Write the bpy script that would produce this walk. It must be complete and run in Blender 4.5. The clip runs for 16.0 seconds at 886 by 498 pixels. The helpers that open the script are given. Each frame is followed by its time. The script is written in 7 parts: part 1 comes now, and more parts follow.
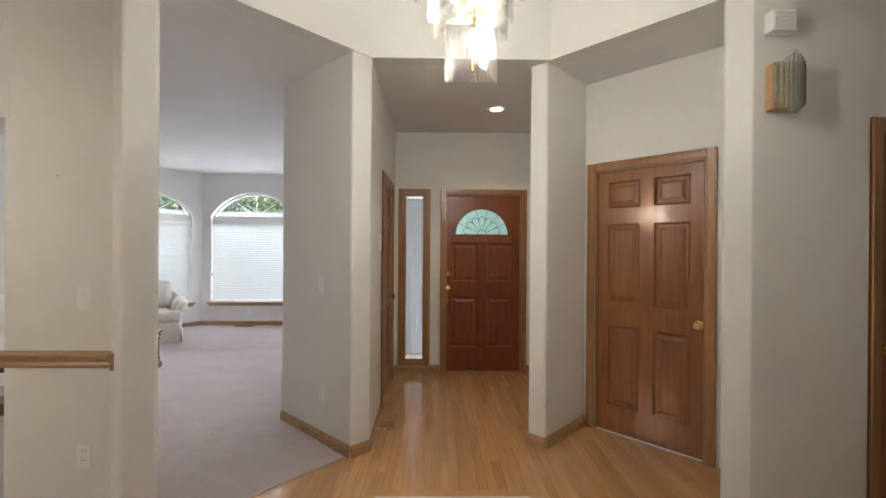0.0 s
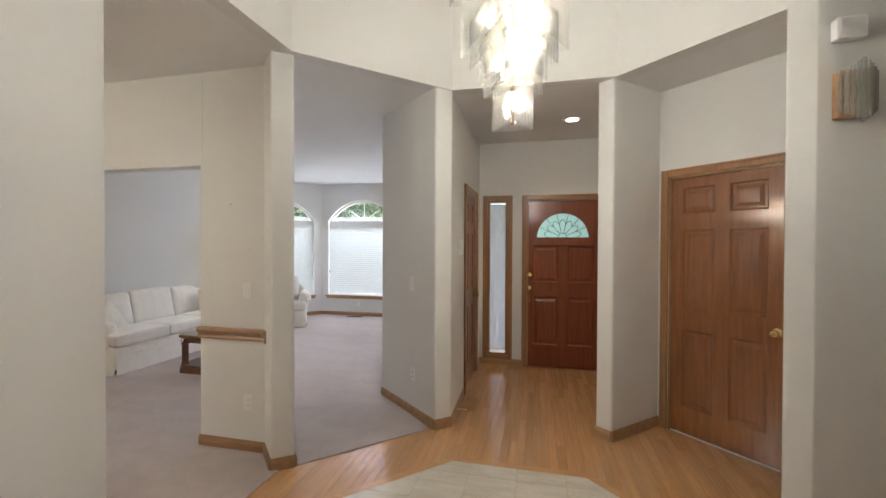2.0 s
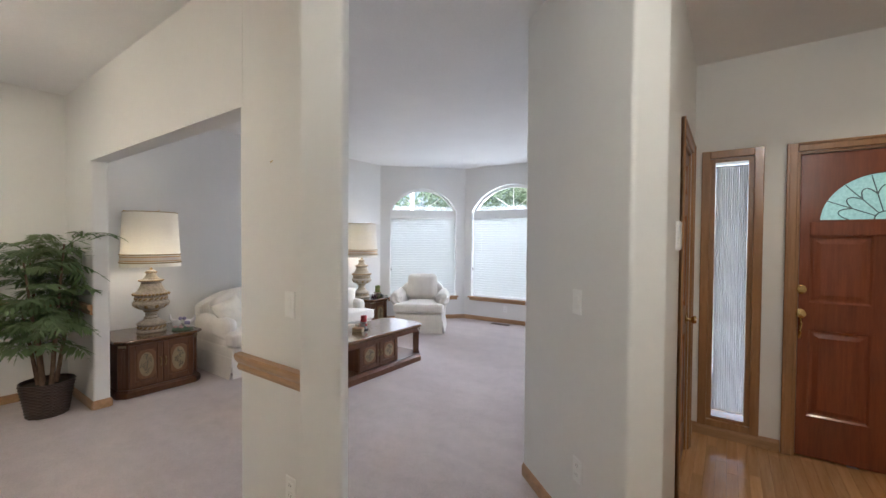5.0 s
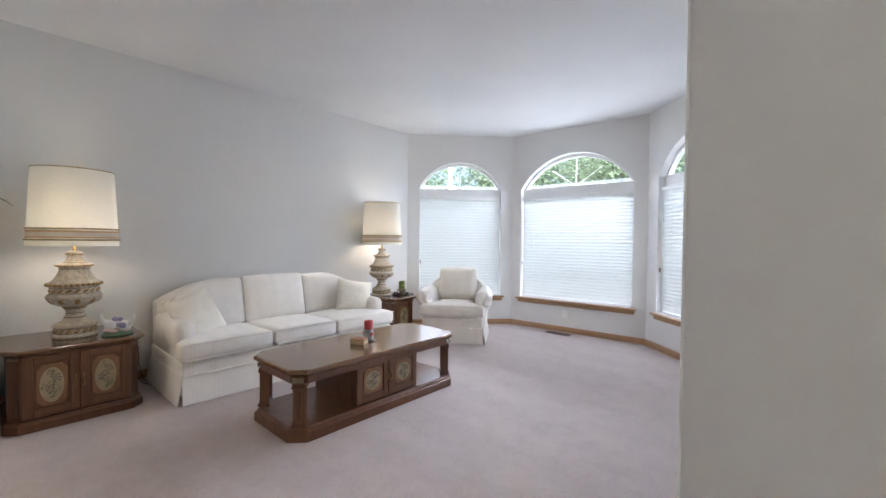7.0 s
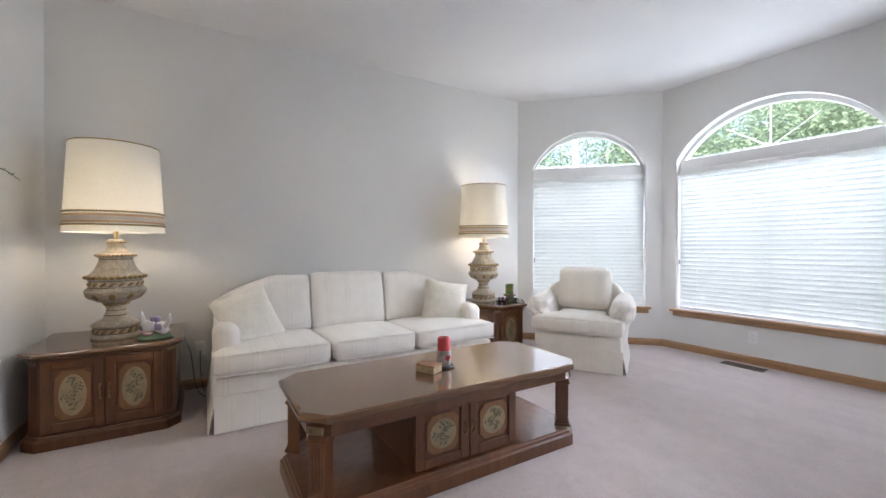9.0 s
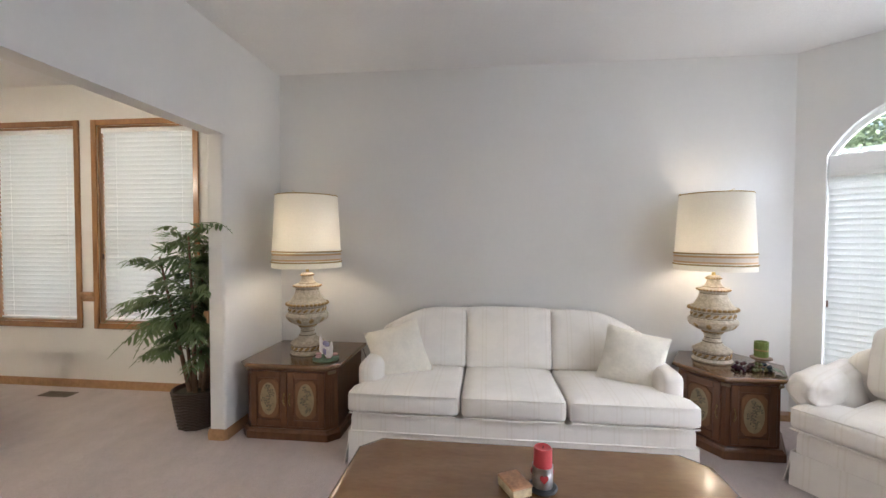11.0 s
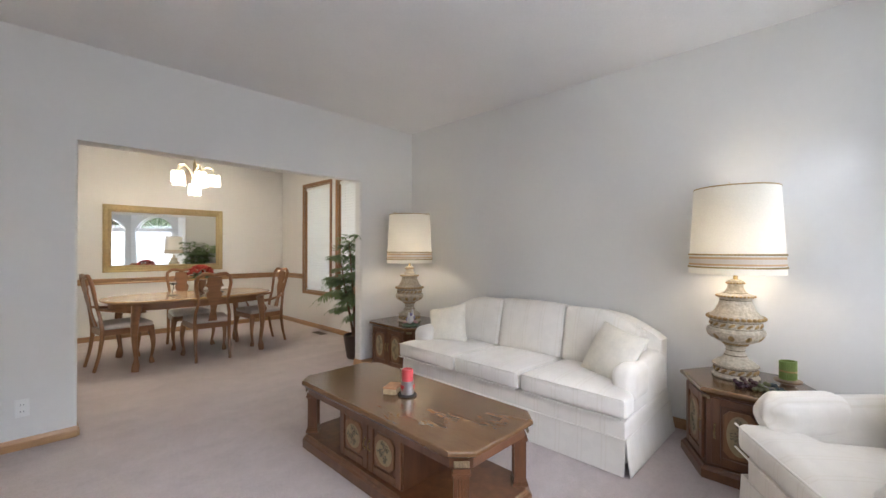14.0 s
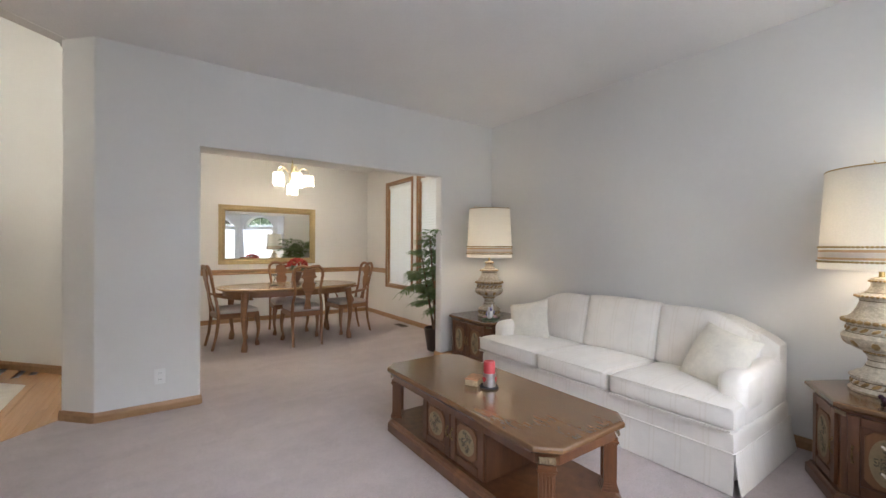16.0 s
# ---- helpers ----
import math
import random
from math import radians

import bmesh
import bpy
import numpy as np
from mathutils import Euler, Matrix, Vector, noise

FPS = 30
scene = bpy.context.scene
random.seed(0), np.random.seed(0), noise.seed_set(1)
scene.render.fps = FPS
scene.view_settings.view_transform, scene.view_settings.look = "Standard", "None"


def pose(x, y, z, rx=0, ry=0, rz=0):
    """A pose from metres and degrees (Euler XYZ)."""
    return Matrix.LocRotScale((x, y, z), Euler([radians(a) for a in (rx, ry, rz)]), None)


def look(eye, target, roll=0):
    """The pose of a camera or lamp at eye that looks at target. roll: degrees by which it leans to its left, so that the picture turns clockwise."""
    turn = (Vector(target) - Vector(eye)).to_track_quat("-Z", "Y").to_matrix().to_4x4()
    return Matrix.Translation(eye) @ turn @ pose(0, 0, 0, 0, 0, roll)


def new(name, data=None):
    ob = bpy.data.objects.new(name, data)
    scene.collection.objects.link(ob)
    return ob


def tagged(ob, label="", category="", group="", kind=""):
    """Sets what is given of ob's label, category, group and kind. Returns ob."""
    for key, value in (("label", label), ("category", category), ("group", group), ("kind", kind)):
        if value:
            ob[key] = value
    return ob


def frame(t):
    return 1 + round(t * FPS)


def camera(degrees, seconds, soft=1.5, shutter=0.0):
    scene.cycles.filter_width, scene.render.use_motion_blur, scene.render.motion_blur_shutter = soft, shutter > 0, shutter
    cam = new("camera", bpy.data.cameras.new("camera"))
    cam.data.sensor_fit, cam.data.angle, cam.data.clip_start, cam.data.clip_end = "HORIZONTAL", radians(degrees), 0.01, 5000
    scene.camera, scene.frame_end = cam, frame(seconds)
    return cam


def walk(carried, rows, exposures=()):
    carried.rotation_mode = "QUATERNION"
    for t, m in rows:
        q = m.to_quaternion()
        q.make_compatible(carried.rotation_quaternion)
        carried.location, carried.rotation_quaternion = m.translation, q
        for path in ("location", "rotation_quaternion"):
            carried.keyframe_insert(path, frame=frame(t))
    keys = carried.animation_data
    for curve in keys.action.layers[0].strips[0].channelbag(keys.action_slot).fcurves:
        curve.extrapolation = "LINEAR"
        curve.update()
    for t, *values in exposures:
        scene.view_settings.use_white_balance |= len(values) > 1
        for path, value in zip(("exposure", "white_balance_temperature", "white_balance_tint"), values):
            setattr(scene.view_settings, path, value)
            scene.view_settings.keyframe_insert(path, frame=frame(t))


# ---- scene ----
cam = camera(95.5, 16.0, soft=1.5)
PATH = [
    (0, (0.102, -0.126, 1.422), (0.13, 1.874, 1.418), 0.4),
    (0.5, (0.14, -0.353, 1.473), (0.104, 1.646, 1.461), 0.3),
    (1, (0.235, -0.497, 1.484), (0.093, 1.498, 1.469), 0.2),
    (1.5, (0.307, -0.556, 1.489), (0.015, 1.422, 1.468), 0.2),
    (2, (0.323, -0.529, 1.493), (-0.135, 1.418, 1.471), 0.2),
    (2.5, (0.282, -0.399, 1.513), (-0.343, 1.501, 1.483), 0.2),
    (3, (0.249, -0.211, 1.499), (-0.534, 1.629, 1.47), -0.0),
    (3.5, (0.224, 0.045, 1.494), (-0.694, 1.821, 1.466), -0.2),
    (4, (0.134, 0.338, 1.483), (-0.885, 2.058, 1.451), -0.0),
    (6.5, (-0.756, 1.813, 1.294), (-2.045, 3.342, 1.248), 0.6),
    (7, (-0.957, 2.093, 1.226), (-2.285, 3.588, 1.184), 0.6),
    (7.5, (-1.177, 2.315, 1.149), (-2.556, 3.763, 1.115), 0.4),
    (8, (-1.352, 2.534, 1.1), (-2.816, 3.896, 1.073), 0.2),
    (8.5, (-1.488, 2.742, 1.068), (-3.072, 3.962, 1.05), 0.0),
    (9, (-1.634, 2.944, 1.079), (-3.35, 3.972, 1.066), -0.0),
    (9.5, (-1.752, 3.132, 1.137), (-3.595, 3.91, 1.125), 0.0),
    (10, (-1.87, 3.306, 1.252), (-3.819, 3.753, 1.221), 0.3),
    (12.5, (-1.947, 4.855, 1.414), (-3.7, 3.892, 1.399), -0.3),
    (13, (-1.919, 5.202, 1.372), (-3.569, 4.072, 1.372), -0.1),
    (13.5, (-1.882, 5.557, 1.334), (-3.411, 4.268, 1.329), 0.0),
    (14, (-1.884, 5.851, 1.307), (-3.315, 4.454, 1.311), 0.1),
    (14.5, (-1.904, 6.011, 1.272), (-3.248, 4.531, 1.275), 0.1),
    (15, (-1.904, 6.068, 1.235), (-3.184, 4.531, 1.237), 0.2),
    (15.5, (-1.879, 6.007, 1.228), (-3.098, 4.421, 1.229), 0.4),
    (16, (-1.868, 5.821, 1.268), (-3.009, 4.178, 1.261), 0.3),
]
EXPOSURES = [(0.0, 2.3, 6500, 10), (3.0, 2.3, 6350, 10), (4.0, 2.3, 6200, 10), (6.5, 2.44, 6100, 10), (8.5, 2.48, 6150, 10), (10.0, 2.46, 6500, 11), (12.5, 2.44, 6450, 10), (14.0, 2.40, 6450, 10), (16.0, 2.35, 6450, 10)]
walk(cam, [(t, look(eye, target, roll)) for t, eye, target, roll in PATH], EXPOSURES)
SKY_STRENGTH, SUN_STRENGTH = 0.15, 5.0
BAY_WATTS, ROOM_WATTS, ARCH_WATTS, DIN_WATTS, PORCH_WATTS = 1.25, 1.4, 70.0, 7.5, 2.6
LAMP_WATTS, LAMP_COLOUR = 0.56, (1.0, 0.87, 0.71)
FOYER_WATTS, DINING_WATTS, DOWN_WATTS = 14.2, 10.0, 0.9
FOYER_COLOUR, DINING_COLOUR = (1.0, 0.945, 0.85), (1.0, 0.88, 0.72)

# ---- light and world ----
world = bpy.data.worlds.new("world")
scene.world = world
world.use_nodes = True
wn = world.node_tree.nodes
sky = wn.new("ShaderNodeTexSky")
sky.sky_type, sky.sun_disc = "NISHITA", False
sky.sun_elevation, sky.sun_rotation = radians(48), radians(150)
sky.air_density, sky.dust_density, sky.ozone_density = 0.6, 6.0, 0.3
world.node_tree.links.new(sky.outputs[0], wn["Background"].inputs[0])
wn["Background"].inputs[1].default_value = SKY_STRENGTH

sun = new("sun", bpy.data.lights.new("sun", "SUN"))
sun.data.energy, sun.data.angle, sun.data.color = SUN_STRENGTH, radians(14), (1.0, 0.96, 0.9)
sun.matrix_world = look((0, 0, 0), (-0.33, 0.58, -0.75))


def point_lamp(name, where, watts, size, colour):
    ob = new(name, bpy.data.lights.new(name, "POINT"))
    ob.data.energy, ob.data.shadow_soft_size, ob.data.color = watts, size, colour
    ob.location = where
    return ob


def area_lamp(name, where, towards, w, h, watts, colour):
    ob = new(name, bpy.data.lights.new(name, "AREA"))
    ob.data.shape, ob.data.size, ob.data.size_y = "RECTANGLE", w, h
    ob.data.energy, ob.data.color = watts, colour
    ob.matrix_world = look(where, towards)
    return ob


WARM = (1.0, 0.80, 0.56)
DAY = (0.80, 0.85, 0.99)


# ---- materials ----
def link(m, a, b):
    m.node_tree.links.new(a, b)


def base_mat(name, rough=0.5, metal=0.0):
    m = bpy.data.materials.new(name)
    m.use_nodes = True
    b = m.node_tree.nodes["Principled BSDF"]
    b.inputs["Roughness"].default_value = rough
    b.inputs["Metallic"].default_value = metal
    return m, b


def coords(m, scale=(1, 1, 1), obj=False):
    n = m.node_tree.nodes
    mp = n.new("ShaderNodeMapping")
    mp.inputs["Scale"].default_value = scale
    if obj:
        link(m, n.new("ShaderNodeTexCoord").outputs["Object"], mp.inputs[0])
    else:
        link(m, n.new("ShaderNodeNewGeometry").outputs["Position"], mp.inputs[0])
    return mp.outputs[0]


def noise_tex(m, vec, scale, detail=3.0, rough=0.55):
    t = m.node_tree.nodes.new("ShaderNodeTexNoise")
    t.inputs["Scale"].default_value, t.inputs["Detail"].default_value, t.inputs["Roughness"].default_value = scale, detail, rough
    if vec is not None:
        link(m, vec, t.inputs["Vector"])
    return t.outputs["Fac"]


def ramp(m, fac, *stops):
    r = m.node_tree.nodes.new("ShaderNodeValToRGB")
    els = r.color_ramp.elements
    els[0].position, els[1].position = stops[0][0], stops[-1][0]
    for p, c in stops[1:-1]:
        els.new(p)
    for e, (p, c) in zip(els, stops):
        e.position, e.color = p, (*c, 1)
    link(m, fac, r.inputs[0])
    return r.outputs[0]


def mix(m, fac, a, b, mode="MIX"):
    x = m.node_tree.nodes.new("ShaderNodeMix")
    x.data_type, x.blend_type = "RGBA", mode
    for sock, v in ((x.inputs["Factor"], fac), (x.inputs[6], a), (x.inputs[7], b)):
        if isinstance(v, (int, float)):
            sock.default_value = v
        elif isinstance(v, tuple):
            sock.default_value = (*v, 1)
        else:
            link(m, v, sock)
    return x.outputs[2]


def bump(m, b, height, strength, dist=0.01):
    n = m.node_tree.nodes.new("ShaderNodeBump")
    n.inputs["Strength"].default_value, n.inputs["Distance"].default_value = strength, dist
    link(m, height, n.inputs["Height"])
    link(m, n.outputs[0], b.inputs["Normal"])


def shade(c, k):
    return tuple(min(1, v * k) for v in c)


def plain(name, c, rough=0.5, metal=0.0, vary=0.06, grain=60.0, relief=0.06, big=1.5):
    """A surface of one colour with broad and fine variation and a fine relief."""
    m, b = base_mat(name, rough, metal)
    v = coords(m)
    broad = noise_tex(m, v, big, 4)
    fine = noise_tex(m, v, grain, 3)
    col = ramp(m, broad, (0.25, shade(c, 1 - vary)), (0.75, shade(c, 1 + vary)))
    col2 = ramp(m, fine, (0.3, (1 - vary,) * 3), (0.7, (1, 1, 1)))
    link(m, mix(m, 1.0, col, col2, "MULTIPLY"), b.inputs["Base Color"])
    if relief:
        bump(m, b, fine, relief)
    return m


def wood(name, dark, light, rough=0.32, axis=1, stretch=14.0, scale=3.0, rand=0.18, coat=0.0, relief=0.004):
    """Stained wood with grain along an axis of the world; pieces differ by Object Info's Random."""
    m, b = base_mat(name, rough)
    s = [stretch] * 3
    s[axis] = 1.0
    v = coords(m, tuple(s))
    n = m.node_tree.nodes
    info = n.new("ShaderNodeObjectInfo")
    off = n.new("ShaderNodeVectorMath")
    off.operation = "MULTIPLY_ADD"
    link(m, info.outputs["Random"], off.inputs[0])
    off.inputs[1].default_value = (31.0, 17.0, 23.0)
    link(m, v, off.inputs[2])
    g = noise_tex(m, off.outputs[0], scale, 6, 0.62)
    pores = noise_tex(m, off.outputs[0], scale * 9, 3, 0.6)
    col = ramp(m, g, (0.22, dark), (0.5, tuple((a + c) / 2 for a, c in zip(dark, light))), (0.78, light))
    col = mix(m, 0.2, col, ramp(m, pores, (0.35, (0.55, 0.5, 0.45)), (0.6, (1, 1, 1))), "MULTIPLY")
    hs = n.new("ShaderNodeHueSaturation")
    mr = n.new("ShaderNodeMapRange")
    mr.inputs["To Min"].default_value, mr.inputs["To Max"].default_value = 1 - rand, 1 + rand
    link(m, info.outputs["Random"], mr.inputs["Value"])
    link(m, mr.outputs[0], hs.inputs["Value"])
    link(m, col, hs.inputs["Color"])
    link(m, hs.outputs[0], b.inputs["Base Color"])
    b.inputs["Coat Weight"].default_value, b.inputs["Coat Roughness"].default_value = coat, 0.12
    if relief:
        bump(m, b, pores, relief, 0.002)
    return m


def glowing(name, c, emit, strength, rough=0.6, vary=0.0):
    m, b = base_mat(name, rough)
    b.inputs["Base Color"].default_value = (*c, 1)
    b.inputs["Emission Color"].default_value = (*emit, 1)
    b.inputs["Emission Strength"].default_value = strength
    return m


def glassy(name, c=(1, 1, 1), rough=0.0, ior=1.45):
    m, b = base_mat(name, rough)
    b.inputs["Base Color"].default_value = (*c, 1)
    b.inputs["Transmission Weight"].default_value, b.inputs["IOR"].default_value = 1.0, ior
    return m


def translucent(name, c, amount=0.6, rough=0.7, grain=90.0):
    """Cloth or thin vinyl that lets light through."""
    m, b = base_mat(name, rough)
    n = m.node_tree.nodes
    f = noise_tex(m, coords(m), grain, 2)
    col = ramp(m, f, (0.3, shade(c, 0.94)), (0.7, c))
    link(m, col, b.inputs["Base Color"])
    tr = n.new("ShaderNodeBsdfTranslucent")
    link(m, col, tr.inputs[0])
    ms = n.new("ShaderNodeMixShader")
    ms.inputs[0].default_value = amount
    link(m, b.outputs[0], ms.inputs[1])
    link(m, tr.outputs[0], ms.inputs[2])
    link(m, ms.outputs[0], n["Material Output"].inputs[0])
    return m


def painted_wall(name, c):
    m, b = base_mat(name, 0.62)
    v = coords(m)
    broad = noise_tex(m, v, 0.9, 3)
    peel = noise_tex(m, v, 140, 2)
    roll = noise_tex(m, v, 24, 3)
    col = ramp(m, broad, (0.3, shade(c, 0.965)), (0.7, c))
    col = mix(m, 1.0, col, ramp(m, roll, (0.3, (0.985, 0.985, 0.985)), (0.7, (1, 1, 1))), "MULTIPLY")
    link(m, col, b.inputs["Base Color"])
    bump(m, b, peel, 0.10, 0.004)
    return m


M_WALL = painted_wall("wall_paint", (0.79, 0.782, 0.758))
M_CEIL = plain("ceiling_texture", (0.83, 0.825, 0.815), 0.85, vary=0.03, grain=70, relief=0.22)
M_OAK = wood("oak_trim", (0.26, 0.125, 0.048), (0.42, 0.22, 0.095), 0.34, axis=2, rand=0.08, coat=0.3)
M_OAKH = wood("oak_trim_flat", (0.31, 0.165, 0.072), (0.50, 0.30, 0.15), 0.34, axis=0, stretch=10, rand=0.08, coat=0.3)
M_FIR = wood("fir_door", (0.165, 0.056, 0.017), (0.31, 0.12, 0.040), 0.28, axis=2, rand=0.10, coat=0.55)
M_CHERRY = wood("red_door", (0.165, 0.036, 0.014), (0.285, 0.078, 0.028), 0.28, axis=2, rand=0.10, coat=0.3)
M_FLOOR = wood("oak_strip", (0.47, 0.238, 0.098), (0.65, 0.385, 0.18), 0.17, axis=1, stretch=16, scale=2.4, rand=0.13, coat=0.6)
M_BORDER = wood("oak_border", (0.47, 0.25, 0.105), (0.62, 0.37, 0.175), 0.26, axis=0, stretch=12, rand=0.06, coat=0.5)
M_WALNUT = wood("walnut_table", (0.080, 0.028, 0.010), (0.178, 0.070, 0.026), 0.30, axis=2, stretch=8.0, scale=3.0, rand=0.10, coat=0.35, relief=0.0)
M_WTOP = wood("walnut_table_top", (0.120, 0.058, 0.023), (0.190, 0.098, 0.041), 0.25, axis=1, stretch=3.5, scale=2.6, rand=0.04, coat=0.6, relief=0.0)
M_DTOP = wood("pale_table_top", (0.36, 0.235, 0.118), (0.47, 0.32, 0.175), 0.26, axis=0, rand=0.05, coat=0.5)
M_DINING = wood("cherry_dining", (0.19, 0.086, 0.036), (0.32, 0.155, 0.068), 0.30, axis=0, rand=0.12, coat=0.3)
M_WHITE = plain("white_trim", (0.86, 0.86, 0.84), 0.4, vary=0.02, relief=0.02)
M_BRASS = plain("brass", (0.72, 0.52, 0.22), 0.22, 1.0, vary=0.06, relief=0.02)
M_DARKBRASS = plain("antique_brass", (0.30, 0.21, 0.10), 0.35, 1.0, vary=0.15, relief=0.03)
M_GLASS = glassy("clear_glass")
M_GOLD = plain("gold_frame", (0.50, 0.39, 0.21), 0.34, 0.7, vary=0.16, grain=40, relief=0.15)
M_MIRROR, _b = base_mat("mirror", 0.0, 1.0)
_b.inputs["Base Color"].default_value = (0.86, 0.88, 0.88, 1)
M_BLACK = plain("black_metal", (0.02, 0.02, 0.02), 0.45, vary=0.2)


def carpet_mat():
    m, b = base_mat("carpet_pile", 0.95)
    v = coords(m)
    tuft = noise_tex(m, v, 190, 3, 0.7)
    strokes = noise_tex(m, coords(m, (0.9, 4.5, 1.0)), 0.9, 3, 0.45)
    mid = noise_tex(m, v, 7.5, 4, 0.65)
    broad = noise_tex(m, v, 1.3, 3)
    c = (0.67, 0.57, 0.54)
    col = ramp(m, mid, (0.30, shade(c, 0.89)), (0.62, c))
    col = mix(m, 1.0, col, ramp(m, broad, (0.3, (0.94, 0.93, 0.93)), (0.7, (1, 1, 1))), "MULTIPLY")
    col = mix(m, 1.0, col, ramp(m, strokes, (0.44, (0.955, 0.95, 0.95)), (0.54, (1, 1, 1))), "MULTIPLY")
    col = mix(m, 1.0, col, ramp(m, tuft, (0.3, (0.74, 0.73, 0.72)), (0.62, (1, 1, 1))), "MULTIPLY")
    link(m, col, b.inputs["Base Color"])
    b.inputs["Sheen Weight"].default_value = 0.25
    bump(m, b, tuft, 0.8, 0.012)
    return m


M_CARPET = carpet_mat()


def stone_mat():
    m, b = base_mat("travertine", 0.28)
    v = coords(m, (1.0, 5.5, 1.0))
    n = m.node_tree.nodes
    info = n.new("ShaderNodeObjectInfo")
    off = n.new("ShaderNodeVectorMath")
    off.operation = "MULTIPLY_ADD"
    link(m, info.outputs["Random"], off.inputs[0])
    off.inputs[1].default_value = (9.0, 14.0, 5.0)
    link(m, v, off.inputs[2])
    vein = noise_tex(m, off.outputs[0], 3.2, 6, 0.65)
    pits = noise_tex(m, off.outputs[0], 26, 3, 0.6)
    col = ramp(m, vein, (0.25, (0.50, 0.44, 0.35)), (0.5, (0.62, 0.57, 0.49)), (0.75, (0.72, 0.68, 0.61)))
    col = mix(m, 1.0, col, ramp(m, pits, (0.28, (0.72, 0.68, 0.62)), (0.40, (1, 1, 1))), "MULTIPLY")
    link(m, col, b.inputs["Base Color"])
    bump(m, b, pits, 0.06, 0.004)
    return m


M_STONE = stone_mat()


# ---- mesh tools ----
def mesh_of(bm, name, material, smooth=False):
    bmesh.ops.recalc_face_normals(bm, faces=bm.faces)
    me = bpy.data.meshes.new(name)
    bm.to_mesh(me)
    bm.free()
    for mt in material if isinstance(material, (list, tuple)) else [material]:
        me.materials.append(mt)
    if smooth:
        me.polygons.foreach_set("use_smooth", [True] * len(me.polygons))
        me.set_sharp_from_angle(angle=radians(38))
    return me


def part(name, bm, material, parent=None, label="", m=None, smooth=False):
    ob = new(name, bm if isinstance(bm, bpy.types.Mesh) else mesh_of(bm, name, material, smooth))
    if parent is not None:
        ob.parent = parent
    if m is not None:
        ob.matrix_basis = m
    if label:
        ob["label"] = label
    return ob


def thing(name, label, category, m=None, group="", kind=""):
    ob = new(name)
    if m is not None:
        ob.matrix_basis = m
    return tagged(ob, label, category, group, kind)


def add_box(bm, x0, y0, z0, x1, y1, z1, bevel=0.0, m=None, seg=1):
    t = bmesh.new()
    bmesh.ops.create_cube(t, size=1.0)
    for v in t.verts:
        v.co = Vector((x0 + (v.co.x + 0.5) * (x1 - x0), y0 + (v.co.y + 0.5) * (y1 - y0), z0 + (v.co.z + 0.5) * (z1 - z0)))
    if bevel:
        bmesh.ops.bevel(t, geom=t.edges[:], offset=bevel, segments=seg, profile=0.5, affect="EDGES")
    join(bm, t, m)
    return bm


def box(*a, **k):
    return add_box(bmesh.new(), *a, **k)


def join(bm, t, m=None):
    if m is not None:
        bmesh.ops.transform(t, matrix=m, verts=t.verts)
    me = bpy.data.meshes.new("t")
    t.to_mesh(me)
    t.free()
    bm.from_mesh(me)
    bpy.data.meshes.remove(me)
    return bm


def add_prism(bm, pts, z0, z1, m=None):
    """An upright prism over a footprint."""
    t = bmesh.new()
    lo = [t.verts.new((x, y, z0)) for x, y in pts]
    hi = [t.verts.new((x, y, z1)) for x, y in pts]
    t.faces.new(lo[::-1])
    t.faces.new(hi)
    for i in range(len(pts)):
        j = (i + 1) % len(pts)
        t.faces.new((lo[i], lo[j], hi[j], hi[i]))
    bmesh.ops.recalc_face_normals(t, faces=t.faces)
    return join(bm, t, m)


def prism(pts, z0, z1, m=None):
    return add_prism(bmesh.new(), pts, z0, z1, m)


def rounded(pts, radii, seg=5):
    """A footprint with its corners rounded."""
    out = []
    n = len(pts)
    for i, (p, r) in enumerate(zip(pts, radii)):
        p = Vector(p)
        if not r:
            out.append(tuple(p))
            continue
        a, b = Vector(pts[i - 1]) - p, Vector(pts[(i + 1) % n]) - p
        ang = a.angle(b)
        d = min(r / math.tan(ang / 2), a.length * 0.48, b.length * 0.48)
        s, e = p + a.normalized() * d, p + b.normalized() * d
        for k in range(seg + 1):
            t = k / seg
            out.append(tuple(s * (1 - t) ** 2 + p * 2 * t * (1 - t) + e * t ** 2))
    return out


def add_lathe(bm, profile, seg=32, m=None, scale=(1, 1)):
    """A turned body: profile is (radius, height) from below; an end at radius 0 closes it."""
    t = bmesh.new()
    rings = []
    for r, z in profile:
        if r < 1e-6:
            rings.append([t.verts.new((0, 0, z))])
        else:
            rings.append([t.verts.new((r * scale[0] * math.cos(2 * math.pi * k / seg), r * scale[1] * math.sin(2 * math.pi * k / seg), z)) for k in range(seg)])
    for a, b in zip(rings, rings[1:]):
        for k in range(seg):
            j = (k + 1) % seg
            if len(a) == 1 and len(b) > 1:
                t.faces.new((a[0], b[j], b[k]))
            elif len(b) == 1 and len(a) > 1:
                t.faces.new((a[k], a[j], b[0]))
            elif len(a) > 1:
                t.faces.new((a[k], a[j], b[j], b[k]))
    return join(bm, t, m)


def lathe(*a, **k):
    return add_lathe(bmesh.new(), *a, **k)


